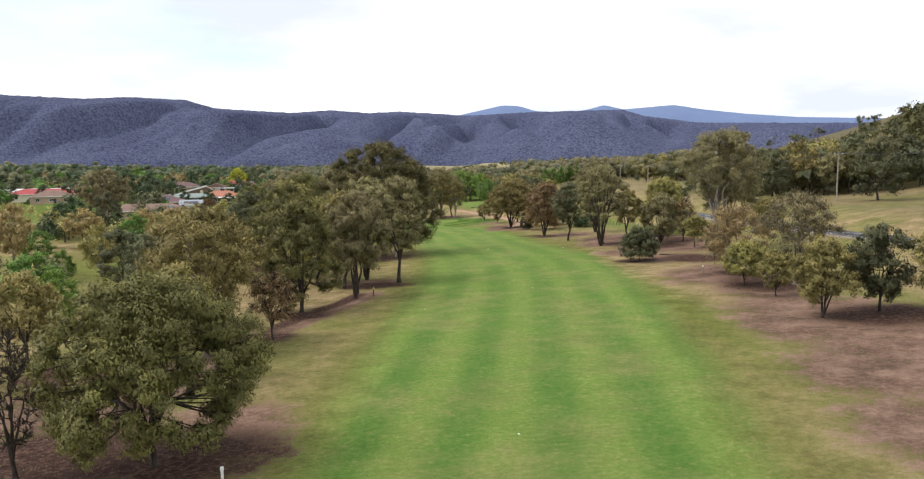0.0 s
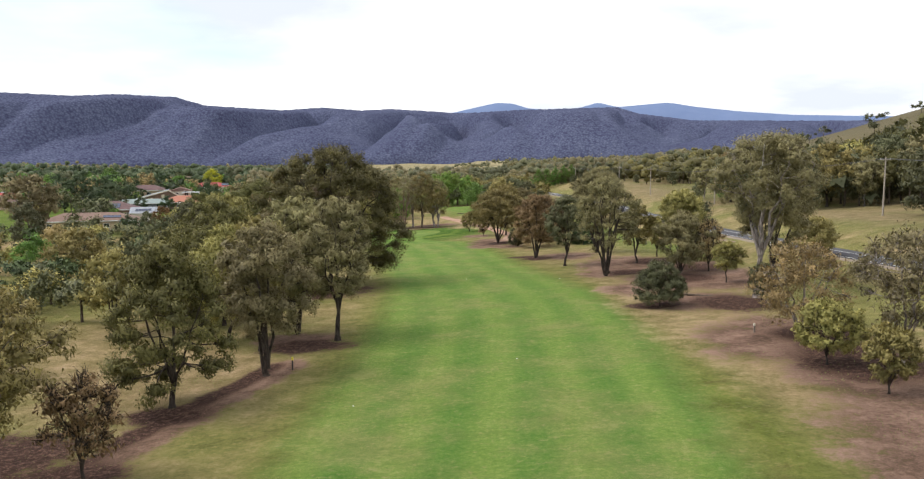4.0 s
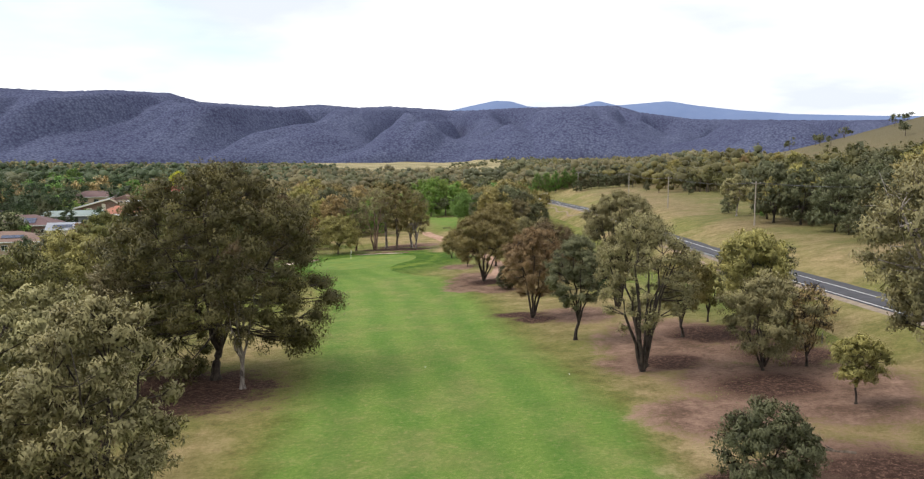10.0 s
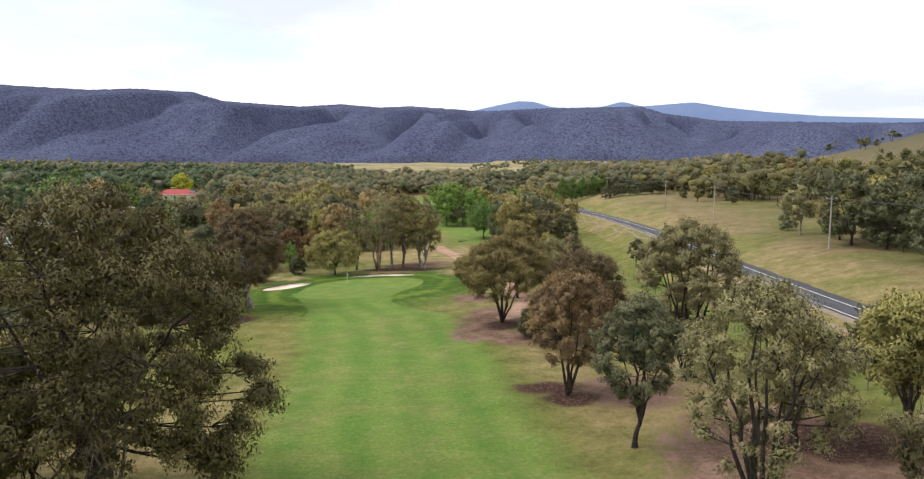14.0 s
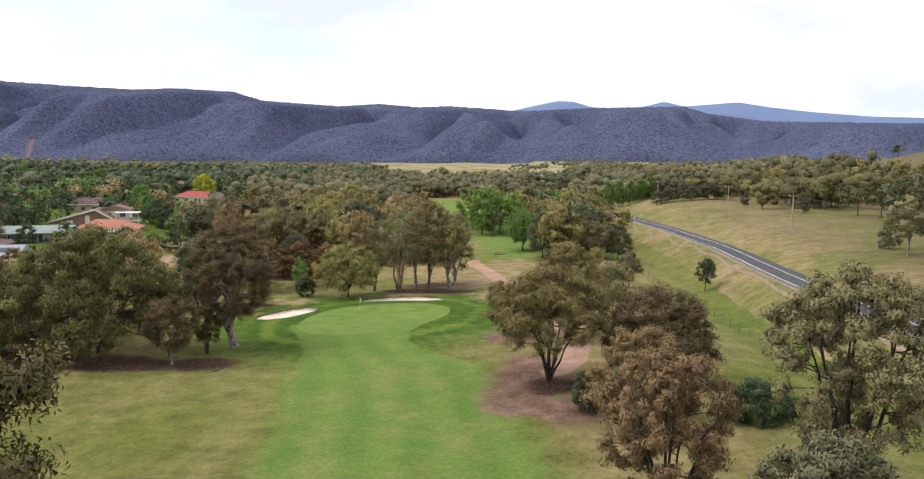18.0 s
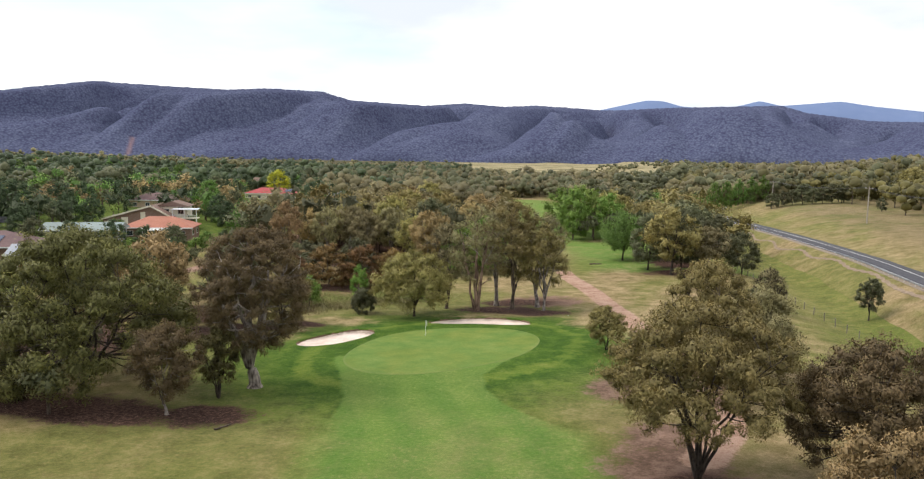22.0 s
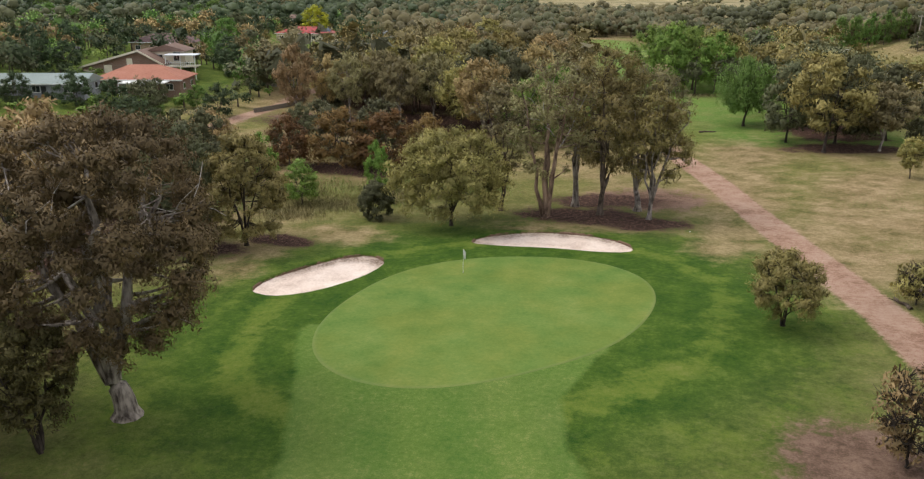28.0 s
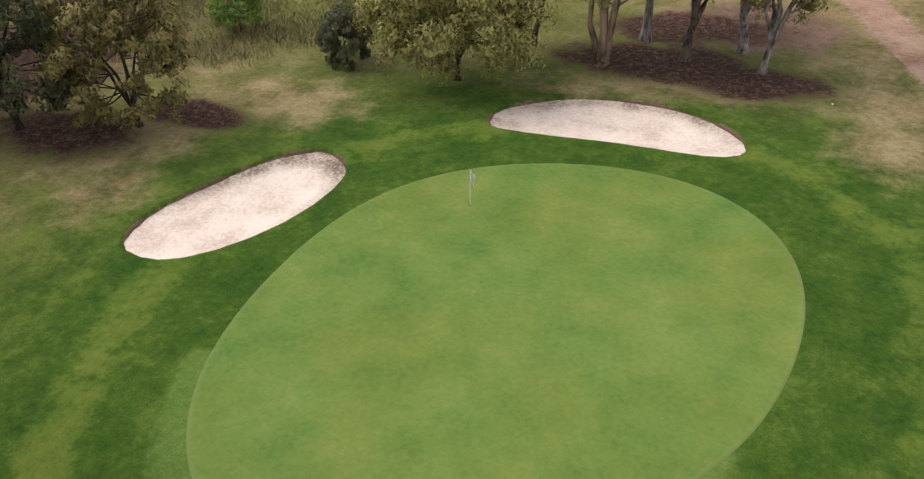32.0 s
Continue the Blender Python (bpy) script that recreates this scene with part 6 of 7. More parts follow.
def house(x, y, turn, w, d, h, rise, kind, roof, wall, label, wins=3, panels=None, storeys=1, door=True, chimney=False):
    ob = thing("house", x, y, gz(x, y) - 0.15, turn, label, "house")
    part("wall", box(-w / 2, w / 2, -d / 2, d / 2, -0.6, h), wall, ob)
    part("roof", roof_bm(w, d, h, rise, kind), M_ROOF[roof], ob)
    part("fascia", box(-w / 2 - 0.68, w / 2 + 0.68, -d / 2 - 0.7, -d / 2 - 0.6, h - 0.14, h + 0.1), M_WHITE, ob)
    if kind == "gable":
        bm = bmesh.new()
        for sx in (-w / 2, w / 2):
            v = [bm.verts.new(p) for p in ((sx - 0.09, -d / 2, h), (sx - 0.09, d / 2, h), (sx - 0.09, 0, h + rise * 0.93))]
            u = [bm.verts.new(p) for p in ((sx + 0.09, -d / 2, h), (sx + 0.09, d / 2, h), (sx + 0.09, 0, h + rise * 0.93))]
            bm.faces.new(v[::-1])
            bm.faces.new(u)
            for i in range(3):
                bm.faces.new((v[i], v[(i + 1) % 3], u[(i + 1) % 3], u[i]))
        part("gable", bm, wall, ob)
    for s in range(storeys):
        zz = 0.9 + s * 2.7
        for i in range(wins):
            window(ob, -w / 2 + (i + 0.5) * w / wins, -d / 2, zz, 1.5, 1.25, "y")
        for i in range(2):
            window(ob, -d / 4 + i * d / 2, w / 2, zz, 1.4, 1.2, "x")
    if door:
        dr = part("door", box(w * 0.08 - 0.45, w * 0.08 + 0.45, -d / 2 - 0.06, -d / 2 + 0.02, 0, 2.05, 0.01), M_BLACK, ob)
        part("handle", box(w * 0.08 + 0.3, w * 0.08 + 0.36, -d / 2 - 0.13, -d / 2 - 0.05, 0.95, 1.08), M_STEEL, dr)
    if panels:
        cx, up, nx, ny = panels
        sl = math.atan2(rise + 0.06, d / 2 + 0.6)
        cy = -(d / 2 + 0.6) * (1 - up)
        solar(ob, cx, cy, h + (rise + 0.06) * up + 0.2, sl, nx, ny)
    if chimney:
        part("chimney", box(w * 0.2, w * 0.2 + 0.7, 0.4, 1.1, h, h + rise + 1.0), M_BROWN_BRICK, ob)
    return ob


house(-108, 266, 14, 26, 11, 2.9, 2.1, "hip", "brown", M_TAN_BRICK, "tan brick bungalow with brown tiled hip roof and solar panels", 5, (6.5, 0.45, 5, 1))
house(-116, 298, 16, 17, 12, 3.2, 2.6, "hip", "dark", M_BROWN_BRICK, "brick house with dark plum tiled roof and solar panels", 3, (0, 0.42, 7, 2))
ob = house(-103, 294, 16, 7.5, 7, 3.3, 1.7, "gable", "grey", M_CREAM, "small gabled house wing with white deck railing", 1, (0, 0.45, 5, 1), door=False)
deck = part("deck", box(-3.9, 3.9, -6.2, -3.5, 0.5, 0.75), M_POST, ob)
for i in range(14):
    part("baluster", box(-3.85 + i * 0.58, -3.79 + i * 0.58, -6.18, -6.12, 0.75, 1.65), M_WHITE, deck)
part("rail", box(-3.9, 3.9, -6.2, -6.1, 1.62, 1.72), M_WHITE, deck)
house(-117.5, 329, 20, 17, 9, 2.5, 1.4, "gable", "pale", M_GREY_WALL, "low house with pale green-grey metal gable roof", 3)
ob = house(-107, 345, 18, 17, 11, 2.9, 2.4, "hip", "terracotta", M_BROWN_BRICK, "brick house with terracotta tiled hip roof", 4)
per = part("pergola", box(-2.5, 6.5, -9.6, -5.6, 2.55, 2.72), M_WHITE, ob, "white flat pergola roof")
for px in (-2.3, 2.0, 6.3):
    part("post", box(px - 0.06, px + 0.06, -9.5, -9.38, -0.2, 2.55), M_WHITE, per)

# the split-level house
ob = thing("house", -122, 364, gz(-122, 364) - 1.3, 18, "two-storey brown brick and cream house with long sloping roof and balcony", "house")
W, D = 19.0, 11.0
bm = bmesh.new()
prof = [(-W / 2, 0), (W / 2 - 4, 0), (W / 2 - 4, 3.3), (1.5, 6.0), (-W / 2, 2.6)]
fr = [bm.verts.new((px, -D / 2, pz)) for px, pz in prof]
bk = [bm.verts.new((px, D / 2, pz)) for px, pz in prof]
bm.faces.new(fr)
bm.faces.new(bk[::-1])
for i in range(5):
    bm.faces.new((fr[i], bk[i], bk[(i + 1) % 5], fr[(i + 1) % 5]))
bmesh.ops.recalc_face_normals(bm, faces=bm.faces[:])
part("wall", bm, M_BROWN_BRICK, ob)
for a, b, mat in (((-W / 2 - 0.7, 2.5), (1.5, 6.15), "grey"), ((1.5, 6.15), (W / 2 - 3.2, 3.1), "brown")):
    bm = bmesh.new()
    q = []
    for py in (-D / 2 - 0.6, D / 2 + 0.6):
        q.append([bm.verts.new((a[0], py, a[1])), bm.verts.new((b[0], py, b[1])), bm.verts.new((b[0], py, b[1] + 0.22)), bm.verts.new((a[0], py, a[1] + 0.22))])
    for i in range(4):
        bm.faces.new((q[0][i], q[1][i], q[1][(i + 1) % 4], q[0][(i + 1) % 4]))
    bm.faces.new(q[0])
    bm.faces.new(q[1][::-1])
    bmesh.ops.recalc_face_normals(bm, faces=bm.faces[:])
    rf = part("roof", bm, M_ROOF[mat], ob)
    bm = bmesh.new()
    q = [[bm.verts.new((p[0], py, p[1] + dz)) for p, dz in ((a, -0.12), (b, -0.12), (b, 0.3), (a, 0.3))] for py in (-D / 2 - 0.72, -D / 2 - 0.6)]
    for i in range(4):
        bm.faces.new((q[0][i], q[1][i], q[1][(i + 1) % 4], q[0][(i + 1) % 4]))
    bm.faces.new(q[0])
    bm.faces.new(q[1][::-1])
    bmesh.ops.recalc_face_normals(bm, faces=bm.faces[:])
    part("bargeboard", bm, M_CREAM, rf)
for px, ph, pw in ((-8.2, 2.2, 2.2), (-4.6, 3.2, 1.5), (-0.4, 4.6, 1.1)):
    part("cream_panel", box(px - pw / 2, px + pw / 2, -D / 2 - 0.05, -D / 2, 0.3, ph), M_CREAM, ob)
window(ob, -6.6, -D / 2, 0.4, 2.2, 0.9, "y")
up = part("upper_storey", box(2.0, 9.0, -1.0, D / 2, 2.8, 5.8), M_CREAM, ob, "cream rendered upper storey")
bm = roof_bm(6.5, 7.0, 5.8, 1.3, "gable", 0.5)
bmesh.ops.rotate(bm, matrix=Matrix.Rotation(radians(90), 3, "Z"), verts=bm.verts[:])
bmesh.ops.translate(bm, vec=(5.5, 2.25, 0), verts=bm.verts[:])
part("roof", bm, M_ROOF["brown"], up)
bm = bmesh.new()
tri = [[bm.verts.new(p) for p in ((2.0, yy, 5.8), (9.0, yy, 5.8), (5.5, yy, 7.0))] for yy in (-1.0, -0.85)]
bm.faces.new(tri[0])
bm.faces.new(tri[1][::-1])
for i in range(3):
    bm.faces.new((tri[0][(i + 1) % 3], tri[0][i], tri[1][i], tri[1][(i + 1) % 3]))
part("gable", bm, M_CREAM, up)
window(ob, 4.0, -1.0, 4.3, 1.5, 0.8, "y")
window(ob, 7.5, -1.0, 3.7, 1.4, 1.9, "y")
bal = part("balcony", box(6.2, 12.0, -5.0, -1.0, 2.7, 2.9), M_CREAM, ob)
for i in range(15):
    part("baluster", box(6.25 + i * 0.4, 6.31 + i * 0.4, -4.98, -4.92, 2.9, 3.75), M_WHITE, bal)
part("rail", box(6.2, 12.0, -5.02, -4.9, 3.72, 3.82), M_WHITE, bal)
part("awning", box(6.0, 12.2, -5.3, -1.0, 5.2, 5.34), M_ROOF["white"], bal)
for px in (6.3, 9.1, 11.9):
    part("post", box(px - 0.07, px + 0.07, -5.0, -4.86, -0.3, 5.2), M_WHITE, bal)
ob.scale = (1.17, 1.1, 1.05)

house(-150, 415, 10, 18, 11, 3.0, 2.4, "hip", "dark", M_TAN_BRICK, "brick house with dull purple tiled hip roof", 4)
house(-146, 503, 8, 22, 12, 3.0, 2.4, "hip", "red", M_CREAM, "cream house with bright red metal roof and solar panels", 5, (9, 0.5, 4, 2))
house(-172, 560, 8, 17, 9, 5.4, 2.0, "gable", "brown", M_TAN_BRICK, "two-storey tan brick house with brown gable roof", 4, None, 2)
house(-118, 525, -10, 14, 9, 2.9, 2.2, "gable", "grey", M_CREAM, "cream house with grey metal gable roof", 3)
house(-197, 366, 28, 30, 12, 3.0, 2.2, "hip", "red", M_CREAM, "long cream house with red metal roof", 5)
house(-212, 384, 28, 30, 10, 3.4, 2.2, "gable", "white", M_CREAM, "house with large white metal roof and solar panels", 5, (0, 0.5, 8, 2))
house(-215, 330, 24, 14, 9, 2.8, 2.0, "hip", "brown", M_TAN_BRICK, "small tan brick house with brown roof", 3)
house(-330, 552, 30, 30, 12, 3.4, 2.2, "gable", "white", M_CREAM, "house with broad white metal roof and solar panels", 5, (0, 0.5, 9, 2))
house(-165, 312, 22, 15, 10, 2.9, 2.2, "hip", "brown", M_TAN_BRICK, "tan brick house with weathered brown tiles", 3)
house(-250, 640, 12, 18, 10, 3.0, 2.2, "hip", "terracotta", M_CREAM, "cream house with terracotta roof among trees", 3)
house(-95, 610, 0, 16, 10, 3.0, 2.6, "gable", "white", M_CREAM, "cream house with steep white metal roof", 3)

# ---- road ----
def spline(pts, step):
    """Points along a smooth line through pts."""
    pts = np.array(pts, float)
    d = np.r_[0, np.cumsum(np.linalg.norm(np.diff(pts, axis=0), axis=1))]
    s = np.arange(0, d[-1], step)
    q = np.stack([np.interp(s, d, pts[:, i]) for i in range(pts.shape[1])], -1)
    k = max(3, int(24 / step) | 1)
    ker = np.hanning(k + 2)[1:-1]
    ker /= ker.sum()
    for i in range(q.shape[1]):
        q[:, i] = np.convolve(np.pad(q[:, i], k // 2, "reflect", reflect_type="odd"), ker, "valid")
    return q


RP = spline(ROAD, 4.0)
tang = np.gradient(RP, axis=0)
tang /= np.linalg.norm(tang, axis=1)[:, None]
side = np.stack([tang[:, 1], -tang[:, 0]], -1)
RZ = ground_z(RP[:, 0], RP[:, 1])
RZ = np.convolve(np.pad(RZ, 5, "edge"), np.ones(11) / 11, "valid")


def strip(name, offs, lifts, mat, parent=None, rows=slice(None)):
    v = np.stack([np.concatenate([RP[rows] + side[rows] * o, (RZ[rows] + l)[:, None]], 1) for o, l in zip(offs, lifts)], 1)
    n, k = v.shape[:2]
    me = mesh_np(name, v.reshape(-1, 3), grid_faces(k, n), True)
    me.materials.append(mat)
    ob = new(name, me)
    ob.parent = parent
    return ob


M_VERGE = plain("gravel_verge", (0.17, 0.13, 0.10), (0.28, 0.23, 0.17), 1.2, 0.95, bump=0.4)
road = tagged(strip("road", (-4.3, -4.2, 0, 4.2, 4.3), (0.1, 0.62, 0.7, 0.62, 0.1), M_ASPHALT), "two-lane grey asphalt road with white edge lines", "road", kind="structure")
for sgn in (-1, 1):
    offs = np.array((4.2, 6.0, 9.0, 13.0)) * sgn
    v = np.stack([np.concatenate([RP + side * o, np.zeros((len(RP), 1))], 1) for o in (offs if sgn > 0 else offs[::-1])], 1)
    own = ground_z(v[..., 0], v[..., 1]) - 0.25
    k = np.array((0.0, 0.12, 0.55, 1.0)) if sgn > 0 else np.array((1.0, 0.55, 0.12, 0.0))
    v[..., 2] = own * k + (RZ[:, None] + 0.58) * (1 - k)
    me = mesh_np("verge", v.reshape(-1, 3), grid_faces(4, len(RP)), True)
    me.materials.append(M_GROUND)
    new("verge", me).parent = road
strip("shoulder", (-5.4, -4.25), (0.44, 0.6), M_VERGE, road)
strip("shoulder", (4.25, 5.0), (0.6, 0.52), M_VERGE, road)
for o in (-3.55, 3.55):
    strip("edge_line", (o - 0.09, o + 0.09), (0.645, 0.645), M_LINE, road)
strip("centre_line", (-0.09, 0.09), (0.715, 0.715), M_LINE, road)

# guard rail beside the road
rail_rows = [i for i in range(len(RP)) if 205 < RP[i, 1] < 345]
rail = thing("guard_rail", *(RP[rail_rows[0]] - side[rail_rows[0]] * 4.9), RZ[rail_rows[0]] + 0.45, 0, "galvanised steel guard rail on posts beside the road", "guard rail")
base = rail.matrix_world.inverted()
gpath = np.array([[*(RP[i] - side[i] * 4.9), RZ[i] + 0.45] for i in rail_rows]) - np.array(rail.matrix_world.translation)
bm = bmesh.new()
prof = ((0, 0.42), (-0.05, 0.5), (0, 0.57), (-0.05, 0.64), (0, 0.73))
rows_v = [[bm.verts.new((p[0] + sx, p[1], p[2] + sz)) for sx, sz in prof] for p in gpath]
for a, b in zip(rows_v, rows_v[1:]):
    for i in range(4):
        bm.faces.new((a[i], b[i], b[i + 1], a[i + 1]))
bmesh.ops.solidify(bm, geom=bm.faces[:], thickness=0.02)
part("beam", bm, M_STEEL, rail)
post_me = bpy.data.meshes.new("post")
bm = box(-0.06, 0.06, -0.05, 0.05, -0.7, 0.72, 0.01)
bm.to_mesh(post_me)
bm.free()
post_me.materials.append(M_STEEL)
dist = np.r_[0, np.cumsum(np.linalg.norm(np.diff(gpath, axis=0), axis=1))]
for s in np.arange(0, dist[-1], 2.6):
    ob = new("post", post_me)
    ob.parent = rail
    ob.location = [float(np.interp(s, dist, gpath[:, i])) + (0.1 if i == 0 else 0) for i in range(3)]

# ---- power line ----
POLES = ((93, 60, 11.5), (90, 120, 11.5), (87.6, 181, 11.5), (79.7, 257, 10.6), (79.3, 331, 10.6), (80.5, 395, 10.4), (74.1, 488, 10.2))
tops = []
for k, (x, y, h) in enumerate(POLES):
    z = gz(x, y)
    ob = thing("power_pole", x, y, z - 0.3, 0, "tall grey timber power pole with a crossarm", "power pole", "poles along the road")
    part("pole", mesh_np("pole", *tube(np.array([[0, 0, 0], [0, 0, h * 0.5], [0, 0, h + 0.3]]), (0.19, 0.16, 0.12), 10), True), M_POLE, ob)
    arm = part("crossarm", box(-1.05, 1.05, -0.06, 0.06, h - 0.35, h - 0.22, 0.01), M_POLE, ob)
    for px in (-0.95, 0.0, 0.95):
        part("insulator", mesh_np("insulator", *tube(np.array([[px, 0, h - 0.22], [px, 0, h - 0.1], [px, 0, h - 0.02]]), (0.05, 0.07, 0.03), 7)), M_WHITE, arm)
    tops.append((x, y, z - 0.3 + h - 0.02))
for (a, b) in zip(tops, tops[1:]):
    span = thing("overhead_wires", (a[0] + b[0]) / 2, (a[1] + b[1]) / 2, (a[2] + b[2]) / 2, 0, "thin dark overhead cables between power poles", "power line", "cables along the road")
    org = np.array(span.matrix_world.translation)
    for px in (-0.95, 0.0, 0.95):
        t = np.linspace(0, 1, 15)
        pp = np.array(a)[None] * (1 - t[:, None]) + np.array(b)[None] * t[:, None]
        pp[:, 0] += px
        pp[:, 2] -= 1.1 * 4 * t * (1 - t)
        part("wire", mesh_np("wire", *tube(pp - org, np.full(15, 0.022), 4)), M_WIRE, span)

# ---- flagstick, markers and small things on the course ----
fx, fy = -17.75, 265.2
fz = gz(fx, fy) + 0.38
flag = thing("flagstick", fx, fy, fz, 0, "white golf flagstick with small white flag in the hole", "flagstick")
part("pole", mesh_np("pole", *tube(np.array([[0, 0, -0.15], [0, 0, 1.0], [0, 0, 2.2]]), (0.022, 0.02, 0.018), 8), True), M_WHITE, flag)
bm = bmesh.new()
cols = 7
top = [bm.verts.new((0.02 + 0.22 * i / cols, 0.05 * math.sin(i * 1.3), 2.18 - 0.04 * i)) for i in range(cols + 1)]
bot = [bm.verts.new((0.02 + 0.16 * i / cols, 0.06 * math.sin(i * 1.3 + 0.4), 1.66 - 0.07 * i)) for i in range(cols + 1)]
for i in range(cols):
    bm.faces.new((bot[i], bot[i + 1], top[i + 1], top[i]))
bmesh.ops.solidify(bm, geom=bm.faces[:], thickness=0.008)
part("flag", bm, M_WHITE, flag)
part("cup", mesh_np("cup", *tube(np.array([[0, 0, -0.1], [0, 0, 0.012]]), (0.054, 0.054), 16)), M_BLACK, flag)


def marker(x, y, h, mats, label):
    ob = thing("distance_marker", x, y, gz(x, y) - 0.1, 0, label, "distance marker")
    part("stake", box(-0.06, 0.06, -0.06, 0.06, 0, h * 0.75 + 0.1, 0.012), mats[0], ob)
    part("cap", box(-0.075, 0.075, -0.075, 0.075, h * 0.75 + 0.1, h + 0.1, 0.015), mats[1], ob)


marker(-11.5, 98.6, 1.15, (M_BLACK, M_YELLOW), "black stake with yellow top beside the fairway")
marker(-12.0, 37, 0.9, (M_WHITE, M_WHITE), "white painted timber stake beside the rough")
marker(32.0, 102, 0.95, (M_POST, M_CREAM), "weathered stake with pale top in the rough")

# fence along the course
FENCE = ((47.5, 150), (46.8, 180), (45.5, 205), (44.8, 240), (43, 275), (39, 310), (36, 345))
fp = spline(FENCE, 4.2)
fence = thing("wire_fence", fp[0, 0], fp[0, 1], gz(*fp[0]), 0, "old wire fence on grey timber posts along the drain", "fence")
fo = np.array(fence.matrix_world.translation)
pm = bpy.data.meshes.new("post")
bm = box(-0.06, 0.06, -0.06, 0.06, -0.3, 1.25, 0.02)
bm.to_mesh(pm)
bm.free()
pm.materials.append(M_POST)
spots = np.array([[x, y, gz(x, y)] for x, y in fp])
for s in spots:
    ob = new("post", pm)
    ob.parent = fence
    ob.location = s - fo
for hgt in (0.45, 0.8, 1.12):
    part("wire", mesh_np("wire", *tube(spots - fo + np.array([0, 0, hgt]), np.full(len(spots), 0.006), 4)), M_WIRE, fence)


# ---- reeds, tall grass, fallen wood and small things ----
def blades(name, seed, patches, n, h0, h1, mat, label, category):
    """Upright grass or reeds, too many to count."""
    rng = np.random.default_rng(seed)
    pick = rng.integers(0, len(patches), n)
    cx, cy, rx, ry = np.array(patches, float)[pick].T
    x, y = cx + rng.normal(size=n) * rx * 0.5, cy + rng.normal(size=n) * ry * 0.5
    z = ground_z(x, y) - 0.05
    h, a = rng.uniform(h0, h1, n), rng.uniform(0, 6.28, n)
    w = 0.02 + 0.014 * h
    lean = rng.normal(size=(n, 2)) * 0.55 * h[:, None]
    root = np.stack([x, y, z], -1)
    sidev = np.stack([np.cos(a) * w, np.sin(a) * w, np.zeros(n)], -1)
    tip = root + np.concatenate([lean, h[:, None]], 1)
    v = np.stack([root - sidev, root + sidev, tip], 1).reshape(-1, 3)
    me = mesh_np(name, v, np.arange(3 * n).reshape(-1, 3), True)
    nor = np.repeat(np.concatenate([lean * 0.6, np.ones((n, 1))], 1), 3, 0)
    nor /= np.linalg.norm(nor, axis=1)[:, None]
    me.normals_split_custom_set_from_vertices(nor.astype(np.float32))
    attribute(me, "tone", np.repeat(rng.uniform(size=n), 3))
    me.materials.append(mat)
    return tagged(new(name, me), label, category, kind="stuff")


M_REED = leaf_material("reed_straw", (0.16, 0.16, 0.06), (0.31, 0.28, 0.12), (0.46, 0.39, 0.21))
M_TALL = leaf_material("tall_grass", (0.09, 0.13, 0.03), (0.19, 0.25, 0.06), (0.32, 0.34, 0.11))
blades("reeds", 71, ((-44, 281, 5, 3), (-39, 287, 5, 4), (-34, 291, 5, 4), (-46, 289, 5, 5), (-30, 295, 5, 3), (6, 396, 6, 4)), 14000, 0.25, 0.7, M_REED, "straw-coloured reeds along the creek", "reeds")
blades("tall_grass", 72, ((-42, 296, 9, 5), (-32, 301, 9, 5), (-50, 282, 4, 5), (-26, 299, 6, 4)), 20000, 0.12, 0.45, M_TALL, "long green and straw grass beside the drain", "tall grass")
blades("rough_grass", 73, ((-22, 90, 5, 40), (-20, 190, 8, 30), (30, 110, 6, 40), (28, 60, 7, 25), (20, 190, 7, 20), (30, 255, 7, 25), (24, 290, 9, 20), (-22, 50, 8, 20)), 26000, 0.05, 0.16, M_TALL, "tufts of rough grass beside the fairway", "rough grass")


def log(x, y, length, r, turn, label):
    rng = np.random.default_rng(int(abs(x * 10 + y)))
    ob = thing("log", x, y, gz(x, y) + r * 0.8, turn, label, "log")
    t = np.linspace(-0.5, 0.5, 7)
    p = np.stack([t * length, 0.06 * length * rng.normal(size=7) * 0.5, 0.02 * rng.normal(size=7)], -1)
    part("stem", mesh_np("stem", *tube(p, r * np.linspace(1.1, 0.7, 7), 8), True), BARK["brown"], ob)
    for k in (2, 4):
        q = p[k] + np.array([0.25 * length, rng.choice((-1, 1)) * 0.22 * length, 0.12])
        part("branch", mesh_np("branch", *tube(np.array([p[k], 0.5 * (p[k] + q), q]), (r * 0.5, r * 0.4, r * 0.15), 6), True), BARK["brown"], ob)


log(18.5, 267, 3.2, 0.17, 40, "fallen grey-brown log lying on the rough grass")
log(16.5, 264, 2.2, 0.13, 110, "short fallen branch lying on the rough grass")
log(5.5, 345, 3.0, 0.15, 10, "fallen dark log lying beside the next fairway")
log(-27.5, 224, 1.8, 0.08, 65, "thin fallen branch lying on the mulch")
log(33.5, 124, 3.4, 0.16, 150, "fallen pale limb below the old gum")


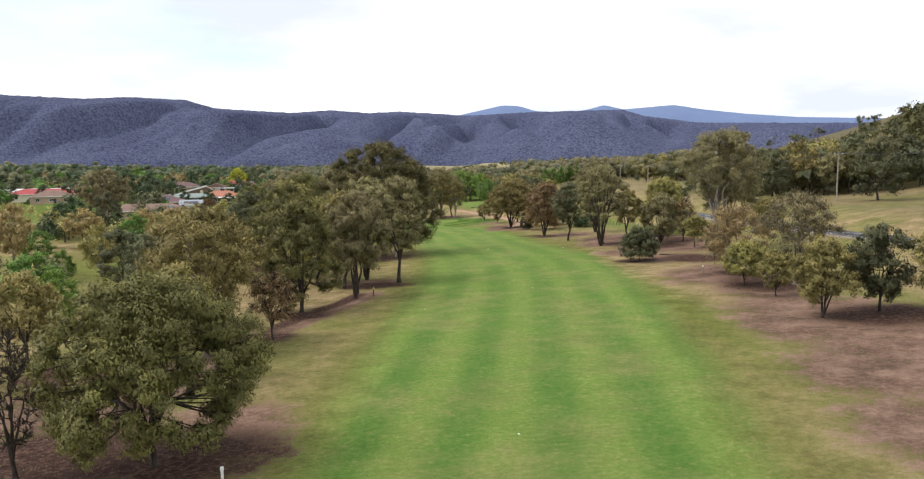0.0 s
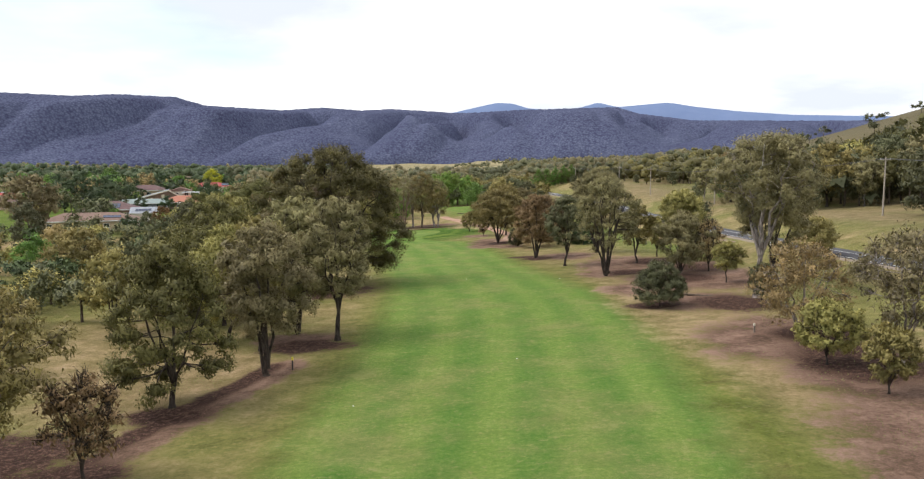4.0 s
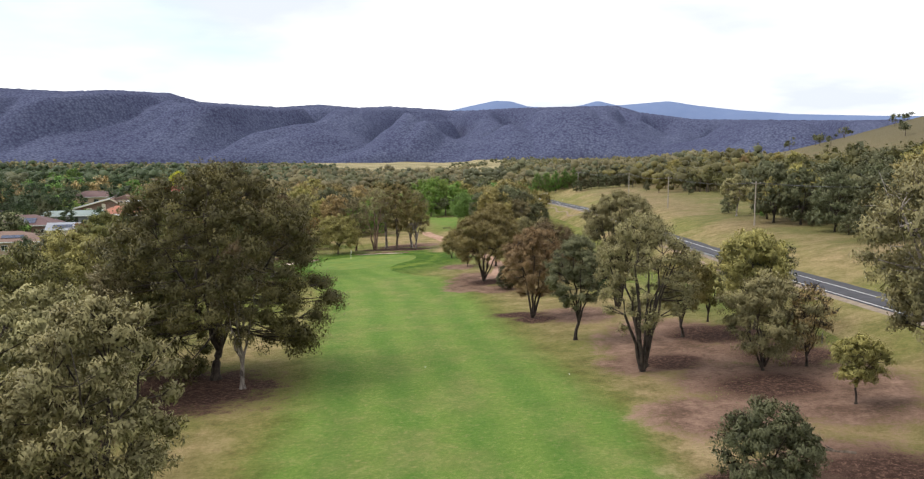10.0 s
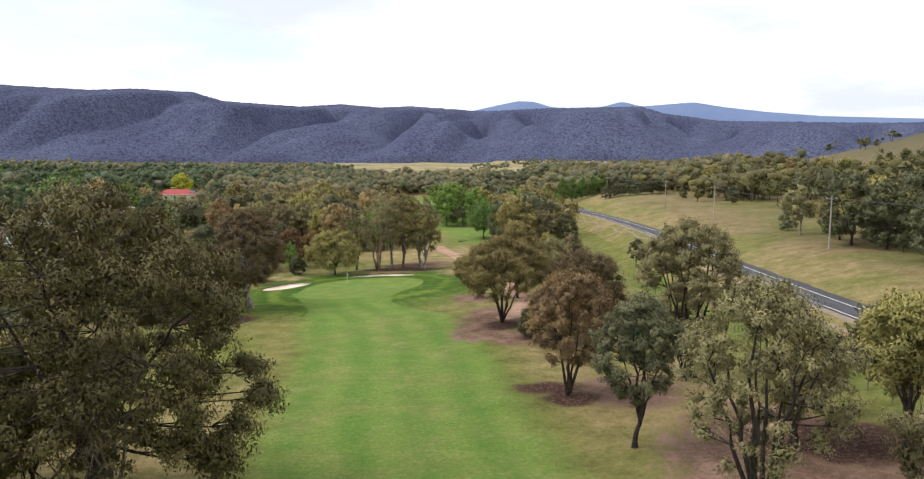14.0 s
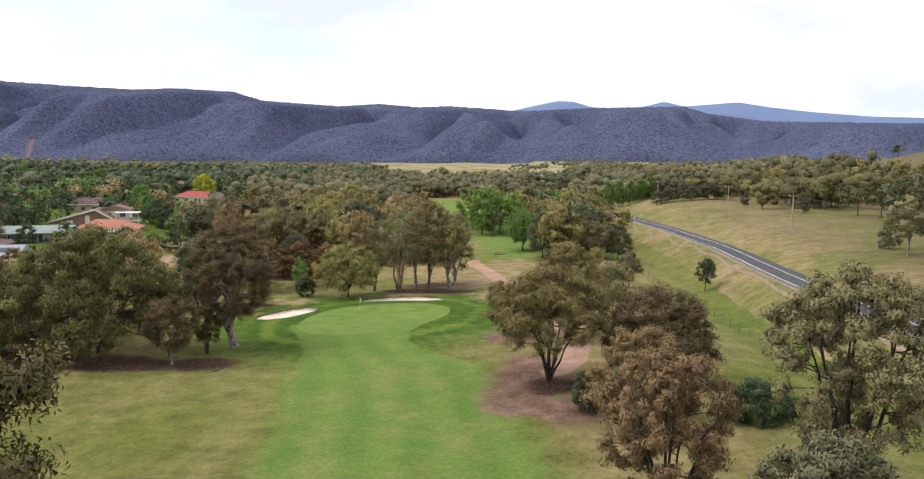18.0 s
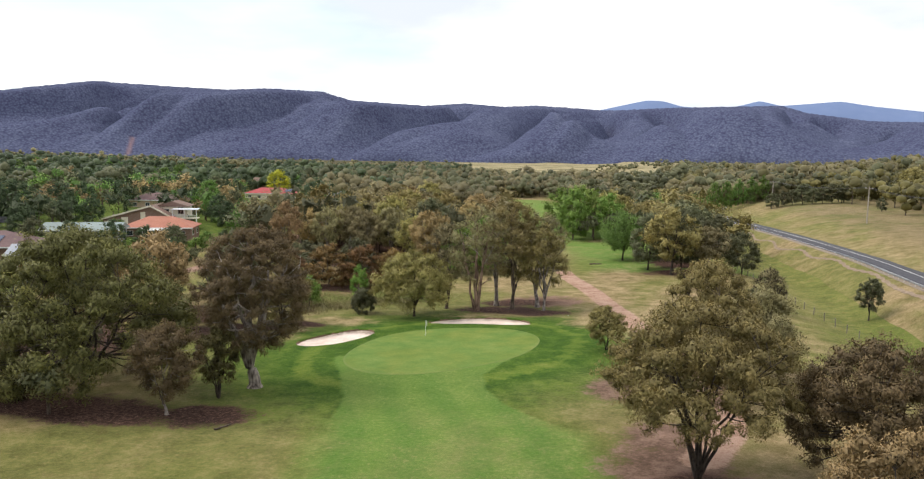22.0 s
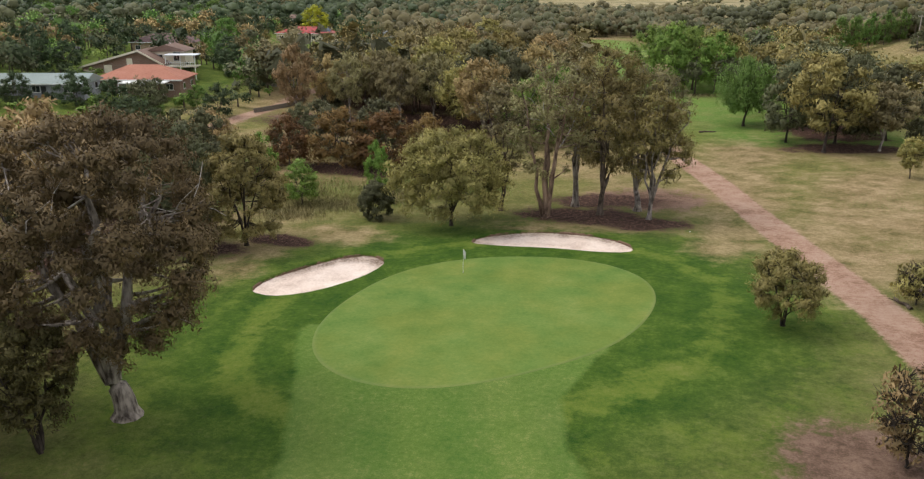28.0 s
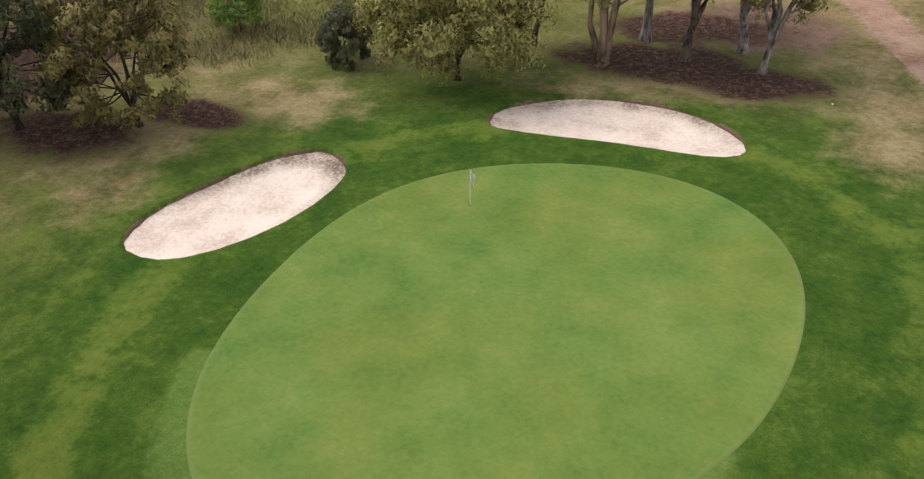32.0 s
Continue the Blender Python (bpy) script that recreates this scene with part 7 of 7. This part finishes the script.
def scrap(x, y, r, seed):
    rng = np.random.default_rng(seed)
    bm = bmesh.new()
    bmesh.ops.create_icosphere(bm, subdivisions=2, radius=r)
    for v in bm.verts:
        v.co = v.co * rng.uniform(0.7, 1.15)
        v.co.z = v.co.z * 0.35
    me = bpy.data.meshes.new("paper_scrap")
    bm.to_mesh(me)
    bm.free()
    me.materials.append(M_WHITE)
    ob = new("paper_scrap", me)
    ob.matrix_world = pose(x, y, gz(x, y) + r * 0.25)
    tagged(ob, "small crumpled white scrap lying on the grass", "scrap", "scraps on the fairway")


for k, (x, y) in enumerate(((5.1, 153.6), (3.1, 41.9), (-4.3, 85.9), (8.9, 97.6), (19.4, 147.5), (1.6, 282.6))):
    scrap(x, y, 0.07, k)

# white guide posts on the road's far verge
for k, yy in enumerate((185, 225, 265, 305, 345, 395, 450)):
    i = int(np.argmin(np.abs(RP[:, 1] - yy)))
    q = RP[i] + side[i] * 5.9
    ob = thing("guide_post", q[0], q[1], RZ[i] + 0.3, 0, "white roadside guide post with red reflector", "guide post", "guide posts along the road")
    part("post", box(-0.06, 0.06, -0.02, 0.02, -0.1, 1.15, 0.008), M_WHITE, ob)
    part("reflector", box(-0.035, 0.035, -0.032, -0.018, 0.85, 1.0), M_ROOF["red"], ob, "red reflector")

# entrance wall at the road's bend
ob = thing("entrance_wall", 57, 513, gz(57, 513), 12, "low white rendered entrance wall with end piers", "wall")
part("panel", box(-3.2, 3.2, -0.15, 0.15, -0.2, 1.25, 0.02), M_WHITE, ob)
for px in (-3.5, 3.5):
    pier = part("pier", box(px - 0.35, px + 0.35, -0.3, 0.3, -0.2, 1.7, 0.02), M_WHITE, ob)
    part("cap", box(px - 0.42, px + 0.42, -0.37, 0.37, 1.7, 1.82, 0.02), M_CREAM, pier)

# garden retaining wall of timber sleepers
GW = ((-95, 372), (-89, 371), (-80, 364), (-76, 357), (-78, 346), (-80, 338))
gwp = spline(GW, 2.4)
ob = thing("garden_fence", gwp[0, 0], gwp[0, 1], gz(*gwp[0]), 0, "low timber retaining wall behind the gardens", "fence")
go = np.array(ob.matrix_world.translation)
for a, b in zip(gwp, gwp[1:]):
    mid2, ang, ln = 0.5 * (a + b), math.atan2(b[1] - a[1], b[0] - a[0]), float(np.hypot(*(b - a)))
    bm = box(-ln / 2 - 0.03, ln / 2 + 0.03, -0.04, 0.04, -0.3, 0.85, 0.01)
    bmesh.ops.transform(bm, matrix=Matrix.Translation((mid2[0] - go[0], mid2[1] - go[1], gz(*mid2) - go[2])) @ Matrix.Rotation(ang, 4, "Z"), verts=bm.verts[:])
    panel = part("panel", bm, M_POST, ob)

# street among the houses
ST = spline(((-150, 336), (-160, 365), (-173, 397), (-200, 432), (-228, 458)), 5.0)
stn = np.gradient(ST, axis=0)
stn = np.stack([stn[:, 1], -stn[:, 0]], -1) / np.linalg.norm(stn, axis=1)[:, None]
v = np.stack([np.concatenate([ST + stn * o, (ground_z(ST[:, 0] + stn[:, 0] * o, ST[:, 1] + stn[:, 1] * o) + 0.22)[:, None]], 1) for o in (-3.5, 0, 3.5)], 1)
me = mesh_np("street", v.reshape(-1, 3), grid_faces(3, len(ST)), True)
me.materials.append(M_ASPHALT)
tagged(new("street", me), "grey asphalt residential street between the houses", "street", kind="structure")

# worn earth path that winds beside the road
PATH = ((450, 8.6), (425, 9.5), (408, 7.0), (396, 9.5), (384, 7.5), (372, 9.8), (360, 7.0), (349, 8.6), (337, 6.5), (326, 7.6), (315, 6.2), (300, 7.2), (282, 6.2), (265, 7.0), (240, 6.6), (205, 7.4), (170, 6.8))
py_ = np.arange(172, 448, 1.0)
po_ = np.interp(py_, [a for a, b in PATH][::-1], [b for a, b in PATH][::-1])
po_ = np.convolve(np.pad(po_, 3, "edge"), np.ones(7) / 7, "valid")
order = np.argsort(RP[:, 1])
cols = []
for dw in (-0.34, -0.12, 0.12, 0.34):
    o = -(po_ + dw + 0.12 * np.sin(py_ * 1.7 + dw))
    bx, by = np.interp(py_, RP[order, 1], RP[order, 0]), py_
    sx, sy = np.interp(py_, RP[order, 1], side[order, 0]), np.interp(py_, RP[order, 1], side[order, 1])
    rz = np.interp(py_, RP[order, 1], RZ[order])
    zs = []
    for oc, kc in ((-4.2, 0.0), (-6.0, 0.12), (-9.0, 0.55), (-13.0, 1.0)):
        own = ground_z(bx + sx * oc, by + sy * oc) - 0.25
        zs.append(own * kc + (rz + 0.58) * (1 - kc))
    zs = np.array(zs)
    zz = np.array([np.interp(-q, (4.2, 6.0, 9.0, 13.0), zs[:, i]) for i, q in enumerate(o)])
    cols.append(np.stack([bx + sx * o, by + sy * o, zz + 0.06], -1))
v = np.stack(cols, 1)
M_PATH = plain("worn_earth", (0.17, 0.125, 0.085), (0.30, 0.225, 0.155), 1.5, 0.95, bump=0.4)
me = mesh_np("path", v.reshape(-1, 3), grid_faces(4, len(py_)), True)
me.materials.append(M_PATH)
tagged(new("path", me), "narrow winding worn earth path beside the road", "path", kind="structure")
